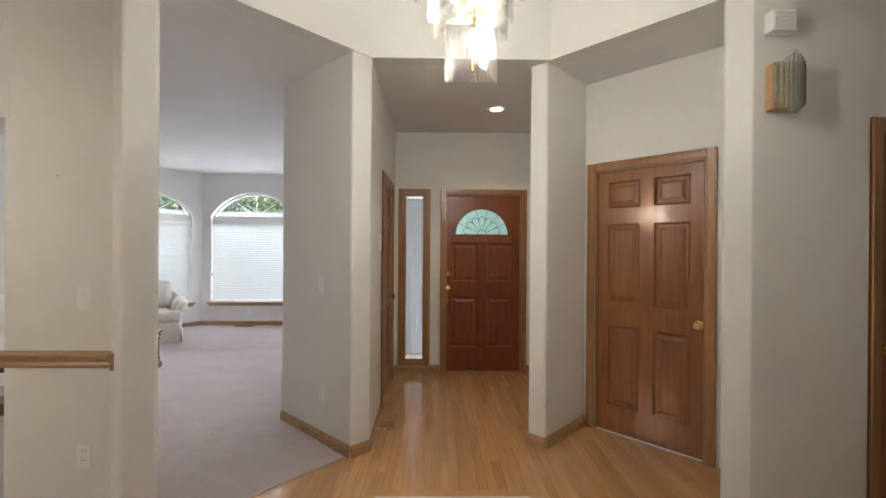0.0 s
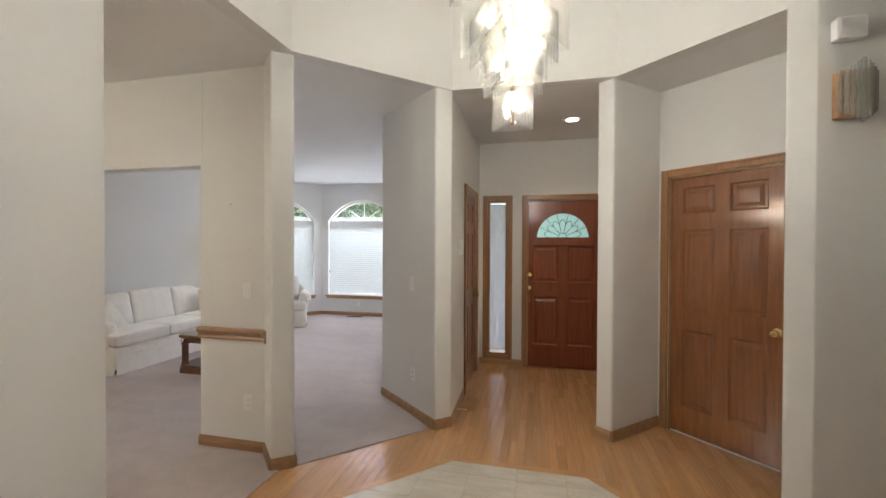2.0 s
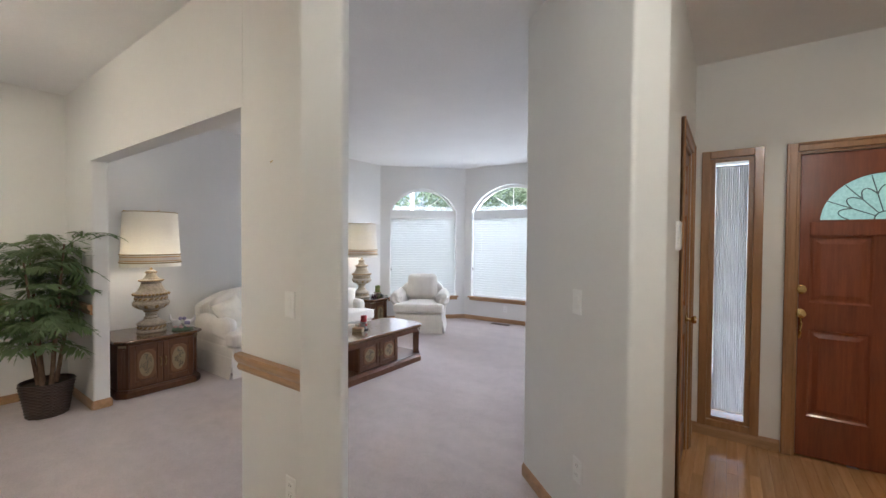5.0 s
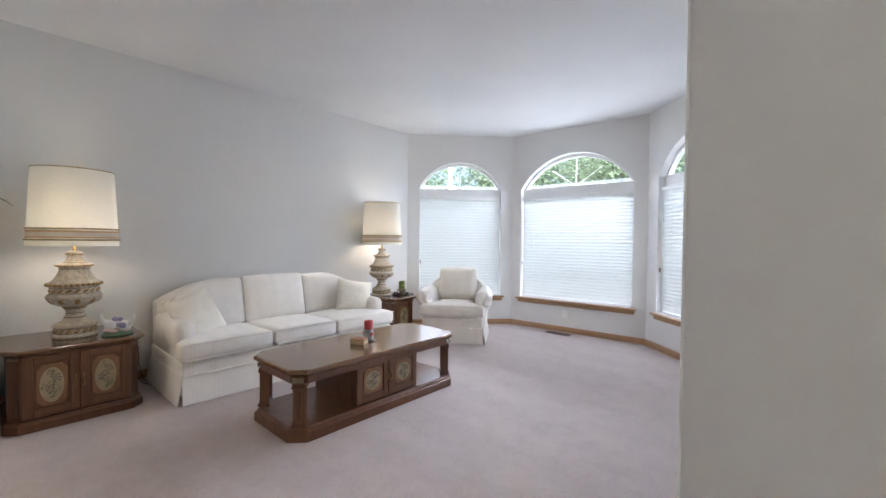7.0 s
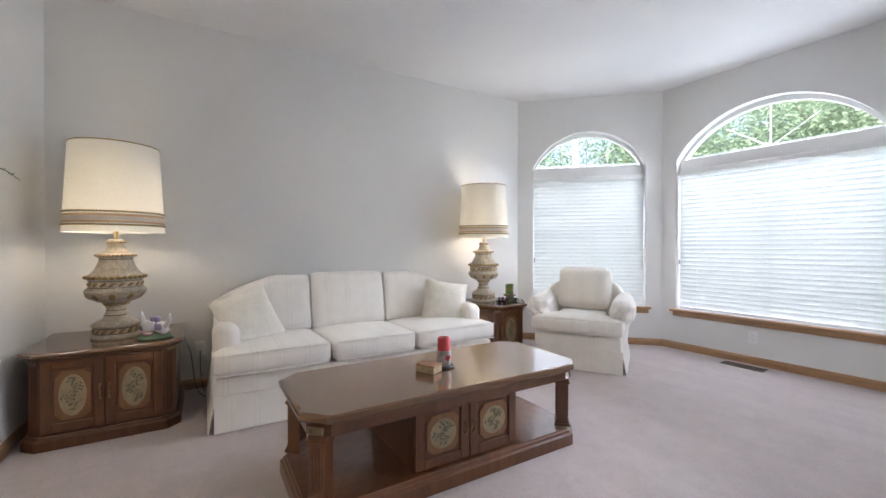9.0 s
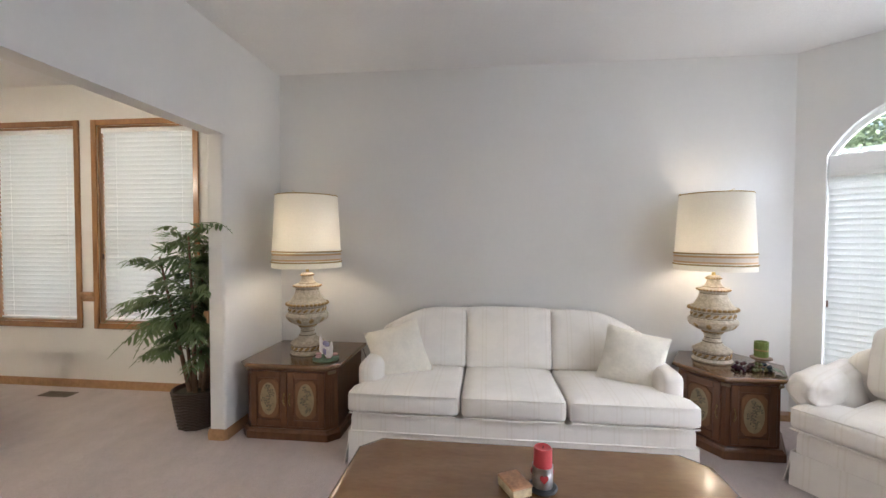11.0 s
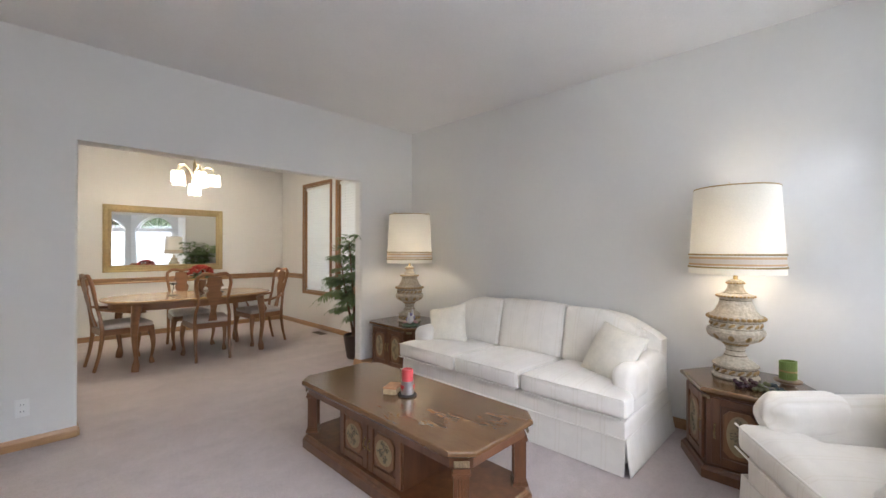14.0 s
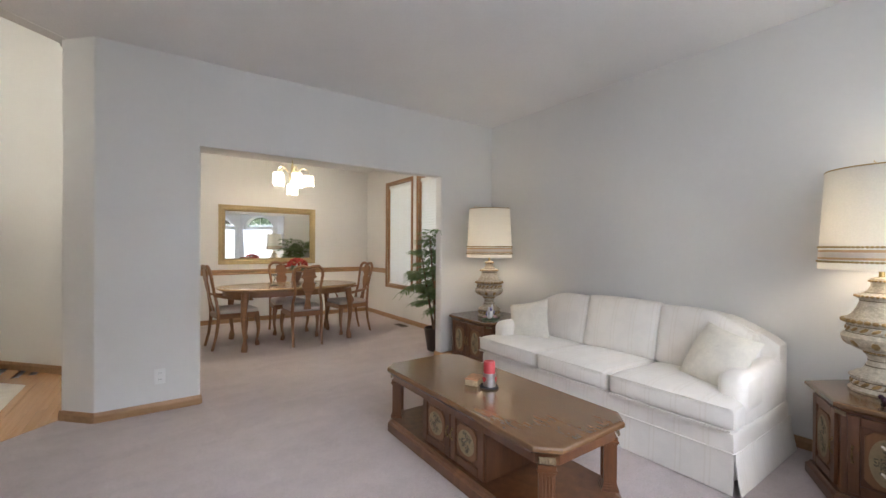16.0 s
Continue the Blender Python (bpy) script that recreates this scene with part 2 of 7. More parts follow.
def add_tube(bm, pts, radius, seg=8, m=None):
    """A round bar along a line of points; radius may be one number or one a point."""
    pts = [Vector(p) for p in pts]
    rad = radius if isinstance(radius, (list, tuple)) else [radius] * len(pts)
    t = bmesh.new()
    rings = []
    up = Vector((0.13, 0.21, 0.97))
    for i, p in enumerate(pts):
        d = (pts[min(i + 1, len(pts) - 1)] - pts[max(i - 1, 0)]).normalized()
        u = d.cross(up)
        if u.length < 0.05:
            u = d.cross(Vector((1, 0, 0)))
        u.normalize()
        w = d.cross(u)
        rings.append([t.verts.new(p + (u * math.cos(2 * math.pi * k / seg) + w * math.sin(2 * math.pi * k / seg)) * rad[i]) for k in range(seg)])
    for a, b in zip(rings, rings[1:]):
        for k in range(seg):
            t.faces.new((a[k], a[(k + 1) % seg], b[(k + 1) % seg], b[k]))
    t.faces.new(rings[0][::-1])
    t.faces.new(rings[-1])
    return join(bm, t, m)


def tube(*a, **k):
    return add_tube(bmesh.new(), *a, **k)


def add_outline(bm, poly, y0, y1, m=None, bevel=0.0):
    """A slab cut to an outline in x and z, from y0 to y1."""
    t = bmesh.new()
    a = [t.verts.new((x, y0, z)) for x, z in poly]
    b = [t.verts.new((x, y1, z)) for x, z in poly]
    fa, fb = t.faces.new(a), t.faces.new(b[::-1])
    for i in range(len(poly)):
        j = (i + 1) % len(poly)
        t.faces.new((a[i], b[i], b[j], a[j]))
    if bevel:
        bmesh.ops.bevel(t, geom=list(set(fa.edges[:] + fb.edges[:])), offset=bevel, segments=2, profile=0.5, affect="EDGES")
    bmesh.ops.recalc_face_normals(t, faces=t.faces)
    bmesh.ops.triangulate(t, faces=[f for f in t.faces if len(f.verts) > 4])
    return join(bm, t, m)


def sweep_rail(p, q, profile):
    """A straight moulding from p to q (on plan); profile is (out, up); out is to the left of the way from p to q."""
    bm = bmesh.new()
    p, q = Vector(p), Vector(q)
    d = (q - p).normalized()
    nrm = Vector((-d.y, d.x))
    ends = []
    for e in (p, q):
        ends.append([bm.verts.new((*(e + nrm * o), z)) for o, z in profile])
    n = len(profile)
    for i in range(n):
        j = (i + 1) % n
        bm.faces.new((ends[0][i], ends[0][j], ends[1][j], ends[1][i]))
    bm.faces.new(ends[0][::-1])
    bm.faces.new(ends[1])
    return bm


def on_wall(p, q):
    """The frame of a wall seen from its room: x along from p to q, y into the room (left of the way), z up."""
    d = (Vector(q) - Vector(p)).normalized()
    return Matrix(((d.x, -d.y, 0, p[0]), (d.y, d.x, 0, p[1]), (0, 0, 1, 0), (0, 0, 0, 1)))


def wall_run(name, p, q, thick, holes=(), top=None, material=None, label="", kids=None):
    """A wall whose room face runs from p to q with the room on the left of the way; holes are (s0, s1, z0, z1) or, arched,
    (s0, s1, z0, spring, rise)."""
    top = CEIL if top is None else top
    L = (Vector(q) - Vector(p)).length
    bm = bmesh.new()
    s = 0.0
    for h in sorted(holes):
        s0, s1, z0, z1 = h[:4]
        if s0 > s:
            add_box(bm, s, -thick, 0, s0, 0, top)
        if z0 > 0:
            add_box(bm, s0, -thick, 0, s1, 0, z0)
        if len(h) == 5:
            n = 24
            c, a = (s0 + s1) / 2, (s1 - s0) / 2
            arc = [(c - a * math.cos(math.pi * k / n), z1 + arch_rise(-math.cos(math.pi * k / n), a, h[4])) for k in range(n + 1)]
            for (xa, za), (xb, zb) in zip(arc, arc[1:]):
                add_outline(bm, [(xa, za), (xb, zb), (xb, top), (xa, top)], -thick, 0)
        elif z1 < top:
            add_box(bm, s0, -thick, z1, s1, 0, top)
        s = s1
    if s < L:
        add_box(bm, s, -thick, 0, L, 0, top)
    bmesh.ops.remove_doubles(bm, verts=bm.verts, dist=1e-5)
    ob = part(name, bm, material or M_WALL, m=on_wall(p, q))
    return tagged(ob, label or "off-white painted drywall", "wall", kind="structure")


def arch_rise(u, a, rise):
    """Height above the spring of a flat round arch at u from -1 to 1 of its half span a."""
    r = (a * a + rise * rise) / (2 * rise)
    return max(0.0, math.sqrt(max(0, r * r - (u * a) ** 2)) - (r - rise))


CEIL = 2.75
BASE = [(0, 0), (0.014, 0), (0.014, 0.055), (0.009, 0.068), (0.006, 0.078), (0, 0.08)]
CHAIR = [(0, 0.80), (0.012, 0.80), (0.018, 0.815), (0.012, 0.83), (0.028, 0.85), (0.034, 0.868), (0.030, 0.882), (0.0, 0.885)]


def baseboard(p, q, label="stained oak baseboard"):
    return tagged(part("baseboard", sweep_rail(p, q, BASE), M_OAKH), label, "baseboard", kind="structure")

# ---- the shell ----
# The octagon of the foyer and the corners of the rooms.
OC, OA = Vector((0.265, 1.18)), 1.505
OH = OA * math.tan(math.pi / 8)
A, B, C, D = (-5.20, 6.09), (-4.14, 7.205), (-2.315, 7.265), (-1.165, 6.20)
XW = -5.20
YD0, YD1 = 1.955, 2.07
YS = -1.62
E_W = (-1.17, 3.205)


def struct(name, bm, material, label, category):
    return tagged(part(name, bm, material), label, category, kind="structure")


# Subfloor and roof slab close the house.
struct("subfloor", box(-5.6, -3.2, -0.22, 4.4, 7.0, -0.025), plain("concrete", (0.3, 0.29, 0.28), 0.9), "grey slab under the floors", "floor")
bay_out = [(-5.4, 5.9), (-5.4, 6.15), (-4.27, 7.44), (-2.22, 7.47), (-0.98, 6.3), (-0.98, 5.9)]
struct("bay_subfloor", prism([(x, y) for x, y in bay_out], -0.22, -0.026), plain("bay_slab", (0.3, 0.29, 0.28), 0.9), "grey slab under the bay", "floor")

oct_pts = [(OC.x + OA / math.cos(math.pi / 8) * math.cos(math.pi / 8 + k * math.pi / 4), OC.y + OA / math.cos(math.pi / 8) * math.sin(math.pi / 8 + k * math.pi / 4)) for k in range(8)]

# One ceiling sheet with an octagonal hole, the raised drum and its lid.
cb = bmesh.new()
outer = [(4.4, 7.6), (-5.7, 7.6), (-5.7, -3.2), (4.4, -3.2)]
ring_out = []
for x, y in oct_pts:
    dx, dy = x - OC.x, y - OC.y
    k = min((4.4 - OC.x) / dx if dx > 0 else (-5.7 - OC.x) / dx, (7.6 - OC.y) / dy if dy > 0 else (-3.2 - OC.y) / dy)
    ring_out.append((OC.x + dx * k, OC.y + dy * k))
vi = [cb.verts.new((*(OC + (Vector(p) - OC) * 1.02), CEIL)) for p in oct_pts]
vo = [cb.verts.new((*p, CEIL)) for p in ring_out]
vc = [cb.verts.new((*p, CEIL)) for p in outer]
corner_after = {0: vc[0], 2: vc[1], 4: vc[2], 6: vc[3]}
for k in range(8):
    j = (k + 1) % 8
    f = [vi[k], vo[k]] + ([corner_after[k]] if k in corner_after else []) + [vo[j], vi[j]]
    cb.faces.new(f)
geo = bmesh.ops.extrude_face_region(cb, geom=cb.faces[:])
for v in geo["geom"]:
    if isinstance(v, bmesh.types.BMVert):
        v.co.z += 0.14
struct("ceiling", cb, M_CEIL, "off-white textured drywall ceiling", "ceiling")
DRUM = 3.75
db = bmesh.new()
for k in range(8):
    a, b = Vector(oct_pts[k]), Vector(oct_pts[(k + 1) % 8])
    oa, ob_ = a + (a - OC).normalized() * 0.12, b + (b - OC).normalized() * 0.12
    add_prism(db, [tuple(a), tuple(b), tuple(ob_), tuple(oa)], CEIL - 0.003, DRUM)
bmesh.ops.remove_doubles(db, verts=db.verts, dist=1e-4)
struct("wall_drum", db, M_WALL, "off-white octagonal drum above the foyer", "wall")
struct("ceiling_drum", prism([tuple(OC + (Vector(p) - OC) * 1.09) for p in oct_pts], DRUM + 0.002, DRUM + 0.12), M_CEIL, "off-white raised octagonal ceiling", "ceiling")

# Living and dining rooms.
SILL, SPRING = 0.43, 1.97
DWIN = [(0.345, 1.275), (-0.735, 0.12)]
DZ0, DZ1 = 0.605, 2.376
YA = A[1]
wall_run("wall_west", A, (XW, YS), 0.16, [(YA - y1, YA - y0, DZ0, DZ1) for y0, y1 in DWIN], label="off-white painted outer wall beside the sofa")
BAY = {"bay_1": (B, A, 0.168, 1.365, 0.395), "bay_2": (C, B, 0.156, 1.681, 0.44), "bay_3": (D, C, 0.145, 1.375, 0.40)}
for key, (p, q, s0, s1, rise) in BAY.items():
    wall_run("wall_" + key, p, q, 0.17, [(s0, s1, SILL, SPRING, rise)], label="off-white bay wall with an arched opening")
wall_run("wall_living_east", (E_W[0], E_W[1]), D, 0.12, label="off-white painted wall")
struct("wall_living_dining_stub", prism(rounded([(XW, YD0), (-4.445, YD0), (-4.445, YD1), (XW, YD1)], [0, 0.02, 0.02, 0]), 0, CEIL), M_WALL, "off-white wall end with rounded corners", "wall")
struct("wall_living_dining_header", box(-4.51, YD0 - 0.002, 2.07, -2.08, YD1 + 0.002, CEIL - 0.001), M_WALL, "off-white header over the dining opening", "wall")
PL = [(-2.112, YD1), (-2.112, YD0), (-1.56, YD0), (-1.375, 1.77), (-1.255, 1.86), (-1.465, YD1)]
struct("wall_octagon_west", prism(rounded(PL, [0.02, 0.02, 0, 0.022, 0.022, 0.02]), 0, CEIL), M_WALL, "off-white wall end with rounded corners", "wall")
PM = [(-0.475, 2.60), (-0.365, 2.695), (-0.385, 3.36), (-0.50, 3.36), (-0.50, 2.80), (-1.075, 3.31), E_W]
struct("wall_octagon_north_west", prism(rounded(PM, [0.022, 0.022, 0, 0, 0, 0, 0.02]), 0, CEIL), M_WALL, "off-white wing wall with rounded corners", "wall")
XV0, XV1, YF = -0.39, 1.22, 4.50
CL0, CL1 = 3.46, 4.16
wall_run("wall_vestibule_west", (XV0, YF), (XV0 + 0.003, 3.36), 0.12, [(YF - CL1, YF - CL0, 0, 2.04)])
SLX0, SLX1, FDX0, FDX1 = -0.29, -0.035, 0.195, 1.07
wall_run("wall_front", (XV1 + 0.12, YF), (XV0 - 0.12, YF), 0.17, [(XV1 + 0.12 - FDX1, XV1 + 0.12 - FDX0, 0, 2.04), (XV1 + 0.12 - SLX1, XV1 + 0.12 - SLX0, 0.12, 2.045)])
PR = [(0.77, 2.805), (0.875, 2.72), (1.30, 3.12), (1.22, 3.21)]
struct("wall_octagon_north_east", prism(rounded(PR, [0.022, 0.022, 0, 0]), 0, CEIL), M_WALL, "off-white wing wall with rounded corners", "wall")
wall_run("wall_vestibule_east", (XV1, 3.205), (XV1, YF), 0.12)
# Niche with the inner door, and the hall to the east.
NA, NB = (1.255, 3.165), (2.14, 2.28)
ND0, ND1 = 0.145, 0.905
wall_run("wall_niche", NB, NA, 0.12, [((Vector(NB) - Vector(NA)).length - ND1, (Vector(NB) - Vector(NA)).length - ND0, 0, 2.04)])
PE = [(1.585, 1.955), (1.69, 1.885), (1.82, 1.885), (1.82, 2.00), (2.16, 2.34), (2.08, 2.42)]
struct("wall_octagon_east", prism(rounded(PE, [0.022, 0.022, 0, 0, 0, 0]), 0, CEIL), M_WALL, "off-white wing wall with rounded corners", "wall")
HD0, HD1 = 2.345, 3.105
wall_run("wall_hall_north", (4.3, 1.885), (1.80, 1.885), 0.115, [(4.3 - HD1, 4.3 - HD0, 0, 2.04)])
wall_run("wall_hall_south", (1.77, 0.50), (4.3, 0.50), 0.12)
wall_run("wall_hall_end", (4.18, 0.4), (4.18, 2.0), 0.12)
# South-west and south-east sides of the octagon and the passage behind.
wall_run("wall_octagon_south_west", (-1.245, 0.64), (-0.36, -0.325), 0.13, label="off-white wall of the octagonal foyer")
struct("wall_end_south_west", prism(rounded([(-1.36, 0.55), (-1.15, 0.535), (-1.245, 0.642), (-1.36, 0.655)], [0, 0, 0.022, 0.022]), 0, CEIL), M_WALL, "off-white wall end with rounded corners", "wall")
wall_run("wall_octagon_south_east", (0.89, -0.325), (1.77, 0.555), 0.13)
wall_run("wall_passage_west", (-0.36, -0.325), (-0.36, -2.9), 0.12)
wall_run("wall_passage_east", (0.89, -2.9), (0.89, -0.325), 0.12)
wall_run("wall_passage_end", (-0.5, -2.8), (1.0, -2.8), 0.12)
wall_run("wall_dining_south", (XW, YS), (-1.36, YS), 0.14, label="off-white dining room wall")
wall_run("wall_dining_east", (-1.36, YS), (-1.36, 0.60), 0.12, label="off-white dining room wall")

# Carpet, lying a little above the boards.
carpet_poly = [A, (XW, YS), (-1.36, YS), (-1.36, 0.6), (-1.33, 1.80), (-1.255, 1.86), (-0.52, 2.60), (-1.2, 3.25), D, C, B]
struct("carpet_floor", prism(carpet_poly, -0.02, 0.008), M_CARPET, "pale pinkish-beige cut pile carpet", "carpet")

# Baseboards.
def skirting(*pts):
    for p, q in zip(pts, pts[1:]):
        baseboard(p, q)


skirting(D, C, B, A, (XW, YD1))
skirting(E_W, D)
skirting((XW, YD1 + 0.0), (-4.445, YD1), (-4.445, YD0), (XW, YD0))
skirting((-1.255, 1.86), (-1.375, 1.77), (-1.56, YD0), (-2.112, YD0), (-2.112, YD1), (-1.465, YD1), (-1.255, 1.86))
skirting((XV0, 3.36), (-0.365, 2.695), (-0.475, 2.60), E_W)
skirting((XV0, YF), (XV0, CL1 + 0.06))
skirting((SLX0 - 0.06, YF), (XV0, YF))
skirting((FDX0 - 0.06, YF), (SLX0 - 0.06, YF))
skirting((XV1, YF), (FDX1 + 0.06, YF))
skirting((1.30, 3.12), (0.875, 2.72), (0.77, 2.805), (1.22, 3.21), (XV1, YF))
skirting((2.28, 1.885), (1.69, 1.885), (1.585, 1.955), (2.08, 2.42))
skirting((-1.36, 0.655), (-1.245, 0.64), (-0.36, -0.325), (-0.36, -2.8))
skirting((0.89, -2.8), (0.89, -0.325), (1.77, 0.555))
skirting((XW, YD0), (XW, YS), (-1.36, YS), (-1.36, 0.6))
# Chair rail in the dining room and on the wall end towards the foyer.
for p, q in (((-1.56, YD0), (-2.112, YD0)), ((-1.505, 1.90), (-1.56, YD0)), ((XW, YD0), (XW, 1.33)), ((XW, 0.293), (XW, 0.173)), ((XW, -0.788), (XW, YS)), ((XW, YS), (-1.36, YS)), ((-1.36, YS), (-1.36, 0.6)), ((-4.445, YD0), (XW, YD0))):
    tagged(part("trim", sweep_rail(p, q, CHAIR), M_OAKH), "moulded oak chair rail on the wall", "chair rail", kind="structure")

# ---- windows, doors and daylight ----
M_SLAT = translucent("blind_slat", (0.86, 0.875, 0.86), 0.27, 0.5)
M_SHEER = translucent("sheer_curtain", (0.85, 0.86, 0.88), 0.62, 0.8)


def arc_pts(c, a, z, rise, n=24):
    return [(c - a * math.cos(math.pi * k / n), z + arch_rise(-math.cos(math.pi * k / n), a, rise)) for k in range(n + 1)]


def band(bm, inner, outer, y0, y1):
    """A bent bar between two lines of the same number of points in x and z."""
    for i in range(len(inner) - 1):
        add_outline(bm, [inner[i], inner[i + 1], outer[i + 1], outer[i]], y0, y1)


def bay_window(name, p, q, s0, s1, rise, label):
    """Arched window: white frame, fan light with spokes, blind below, oak stool and apron."""
    w = thing(name, label, "window", on_wall(p, q), kind="structure")
    c, a = (s0 + s1) / 2, (s1 - s0) / 2
    bm = bmesh.new()
    # side posts, head bar at the spring, bottom rail and arch of the white frame
    y0, y1 = -0.15, -0.085
    for x in (s0, s1 - 0.045):
        add_box(bm, x, y0, SILL, x + 0.045, y1, SPRING)
    add_box(bm, s0, y0, SILL, s1, y1, SILL + 0.05)
    add_box(bm, s0, y0, SPRING - 0.11, s1, y1 + 0.012, SPRING + 0.012, 0.006)
    o = arc_pts(c, a, SPRING, rise)
    inn = [(c + (x - c) * 0.94, SPRING + (z - SPRING) * 0.87 + 0.012) for x, z in o]
    band(bm, inn, o, y0, y1)
    part("window_frame", bm, M_WHITE, w, "white vinyl frame")
    bm = bmesh.new()
    for x in (s0 + 0.045 + (s1 - s0 - 0.09) * k / 2 for k in (1,)):
        add_box(bm, x - 0.016, y0 + 0.01, SILL + 0.05, x + 0.016, y1 - 0.01, SPRING - 0.11)
    nx = 4 if a < 0.7 else 6
    for k in range(1, nx):
        x = s0 + 0.045 + (s1 - s0 - 0.09) * k / nx
        add_box(bm, x - 0.006, -0.128, SILL + 0.05, x + 0.006, -0.118, SPRING - 0.11)
    part("muntins", bm, M_WHITE, w)
    bm = bmesh.new()
    for ang in (45, 90, 135):
        L = 0.3 if ang == 90 else 0.60 * a / 0.6
        d = Vector((math.cos(radians(ang)), math.sin(radians(ang))))
        k = rise * 0.86 / d.y if ang == 90 else min(a * 0.8, rise * 1.12)
        add_tube(bm, [(c, -0.12, SPRING + 0.012), (c + d.x * k, -0.12, SPRING + 0.012 + d.y * k * (1 if ang == 90 else 0.68))], 0.007, 6)
    part("fan_spokes", bm, M_WHITE, w)
    g = part("pane", box(s0 + 0.04, -0.123, SILL + 0.04, s1 - 0.04, -0.119, SPRING - 0.1), M_GLASS, w)
    g.visible_shadow = False
    bm = bmesh.new()
    add_outline(bm, inn + [], -0.124, -0.120)
    g = part("fan_pane", bm, M_GLASS, w)
    g.visible_shadow = False
    # stool and apron
    part("window_sill", box(s0 - 0.05, -0.085, SILL - 0.028, s1 + 0.05, 0.05, SILL - 0.002, 0.006), M_OAKH, w, "stained oak stool")
    part("apron", box(s0 - 0.03, 0.001, SILL - 0.075, s1 + 0.03, 0.016, SILL - 0.0285, 0.004), M_OAKH, w)
    blind(s0 + 0.012, s1 - 0.012, SILL + 0.004, SPRING - 0.105, on_wall(p, q), -0.05, "white horizontal blind hanging closed in the arched window", 0.042)
    return w


def blind(x0, x1, z0, z1, m, y, label, pitch, tilt=78):
    t = thing("window_blind", label, "window blind", m @ pose((x0 + x1) / 2, y, z0), group="white blinds")
    L = (x1 - x0) / 2
    part("headrail", box(-L, -0.022, z1 - z0 - 0.045, L, 0.026, z1 - z0, 0.004), M_WHITE, t)
    part("bottom_rail", box(-L, -0.014, 0.0, L, 0.014, 0.022, 0.004), M_WHITE, t)
    bm = bmesh.new()
    hw = pitch * 0.60
    prev = None
    for k in range(5):
        u = -1 + k / 2
        v = (bm.verts.new((-L, u * hw, 0.004 * (1 - u * u))), bm.verts.new((L, u * hw, 0.004 * (1 - u * u))))
        if prev:
            bm.faces.new((prev[0], prev[1], v[1], v[0]))
        prev = v
    bm.normal_update()
    bmesh.ops.solidify(bm, geom=bm.faces[:], thickness=0.0016)
    slat = mesh_of(bm, "slat", M_SLAT, True)
    n = round((z1 - z0 - 0.115) / pitch) + 1
    pitch = (z1 - z0 - 0.115) / (n - 1)
    for k in range(n):
        part("slat", slat, None, t, m=pose(0, 0, 0.05 + k * pitch, tilt, 0, 0))
    for x in (-L * 0.72, L * 0.72) if L < 0.7 else (-L * 0.78, 0, L * 0.78):
        part("ladder_cord", tube([(x, 0.0, 0.02), (x, 0.0, z1 - z0 - 0.04)], 0.0014, 5), M_WHITE, t)
    part("tilt_clip", box(L - 0.012, 0.02, (z1 - z0) * 0.32, L - 0.002, 0.034, (z1 - z0) * 0.32 + 0.05, 0.002), M_WALNUT, t)
    return t


for key, (p, q, s0, s1, rise) in BAY.items():
    bay_window("window_" + key[-1], p, q, s0, s1, rise, "arched white window with an oak sill in the bay")
    w = on_wall(p, q)
    area_lamp("sky_light", w @ Vector(((s0 + s1) / 2, -2.0, 3.35)), w @ Vector(((s0 + s1) / 2, 1.2, 1.5)), s1 - s0 + 0.5, 0.8, ARCH_WATTS * (s1 - s0) * {"1": 0.75, "2": 0.88, "3": 0.92}[key[-1]], DAY)
    area_lamp("daylight", w @ Vector(((s0 + s1) / 2, -0.55, 1.22)), w @ Vector(((s0 + s1) / 2, 3, 1.22)), s1 - s0 + 0.4, 1.75, BAY_WATTS * (s1 - s0), DAY)
    area_lamp("window_light", w @ Vector(((s0 + s1) / 2, 0.004, 1.17)), w @ Vector(((s0 + s1) / 2, 3, 0.95)), s1 - s0 - 0.04, 1.42, ROOM_WATTS * (s1 - s0), DAY)


def casing(bm, w, h, face=0.058, proud=0.018, y=0.0, foot=True, z0=0.0):
    """Moulded casing round an opening w wide and h high, on the room side of a wall."""
    for sx in (-1, 1):
        x0, x1 = (-face, 0) if sx < 0 else (w, w + face)
        add_box(bm, x0, y, z0, x1, y + proud, h + face, 0.004)
        xi = -face if sx < 0 else w + face - 0.018
        add_box(bm, xi, y + 0.001, z0, xi + 0.018, y + proud + 0.007, h + face + 0.001, 0.004)
    add_box(bm, 0.0, y, h, w, y + proud - 0.001, h + face - 0.001, 0.004)
    add_box(bm, 0.0, y + 0.001, h + face - 0.018, w, y + proud + 0.006, h + face + 0.0005, 0.004)
    return bm


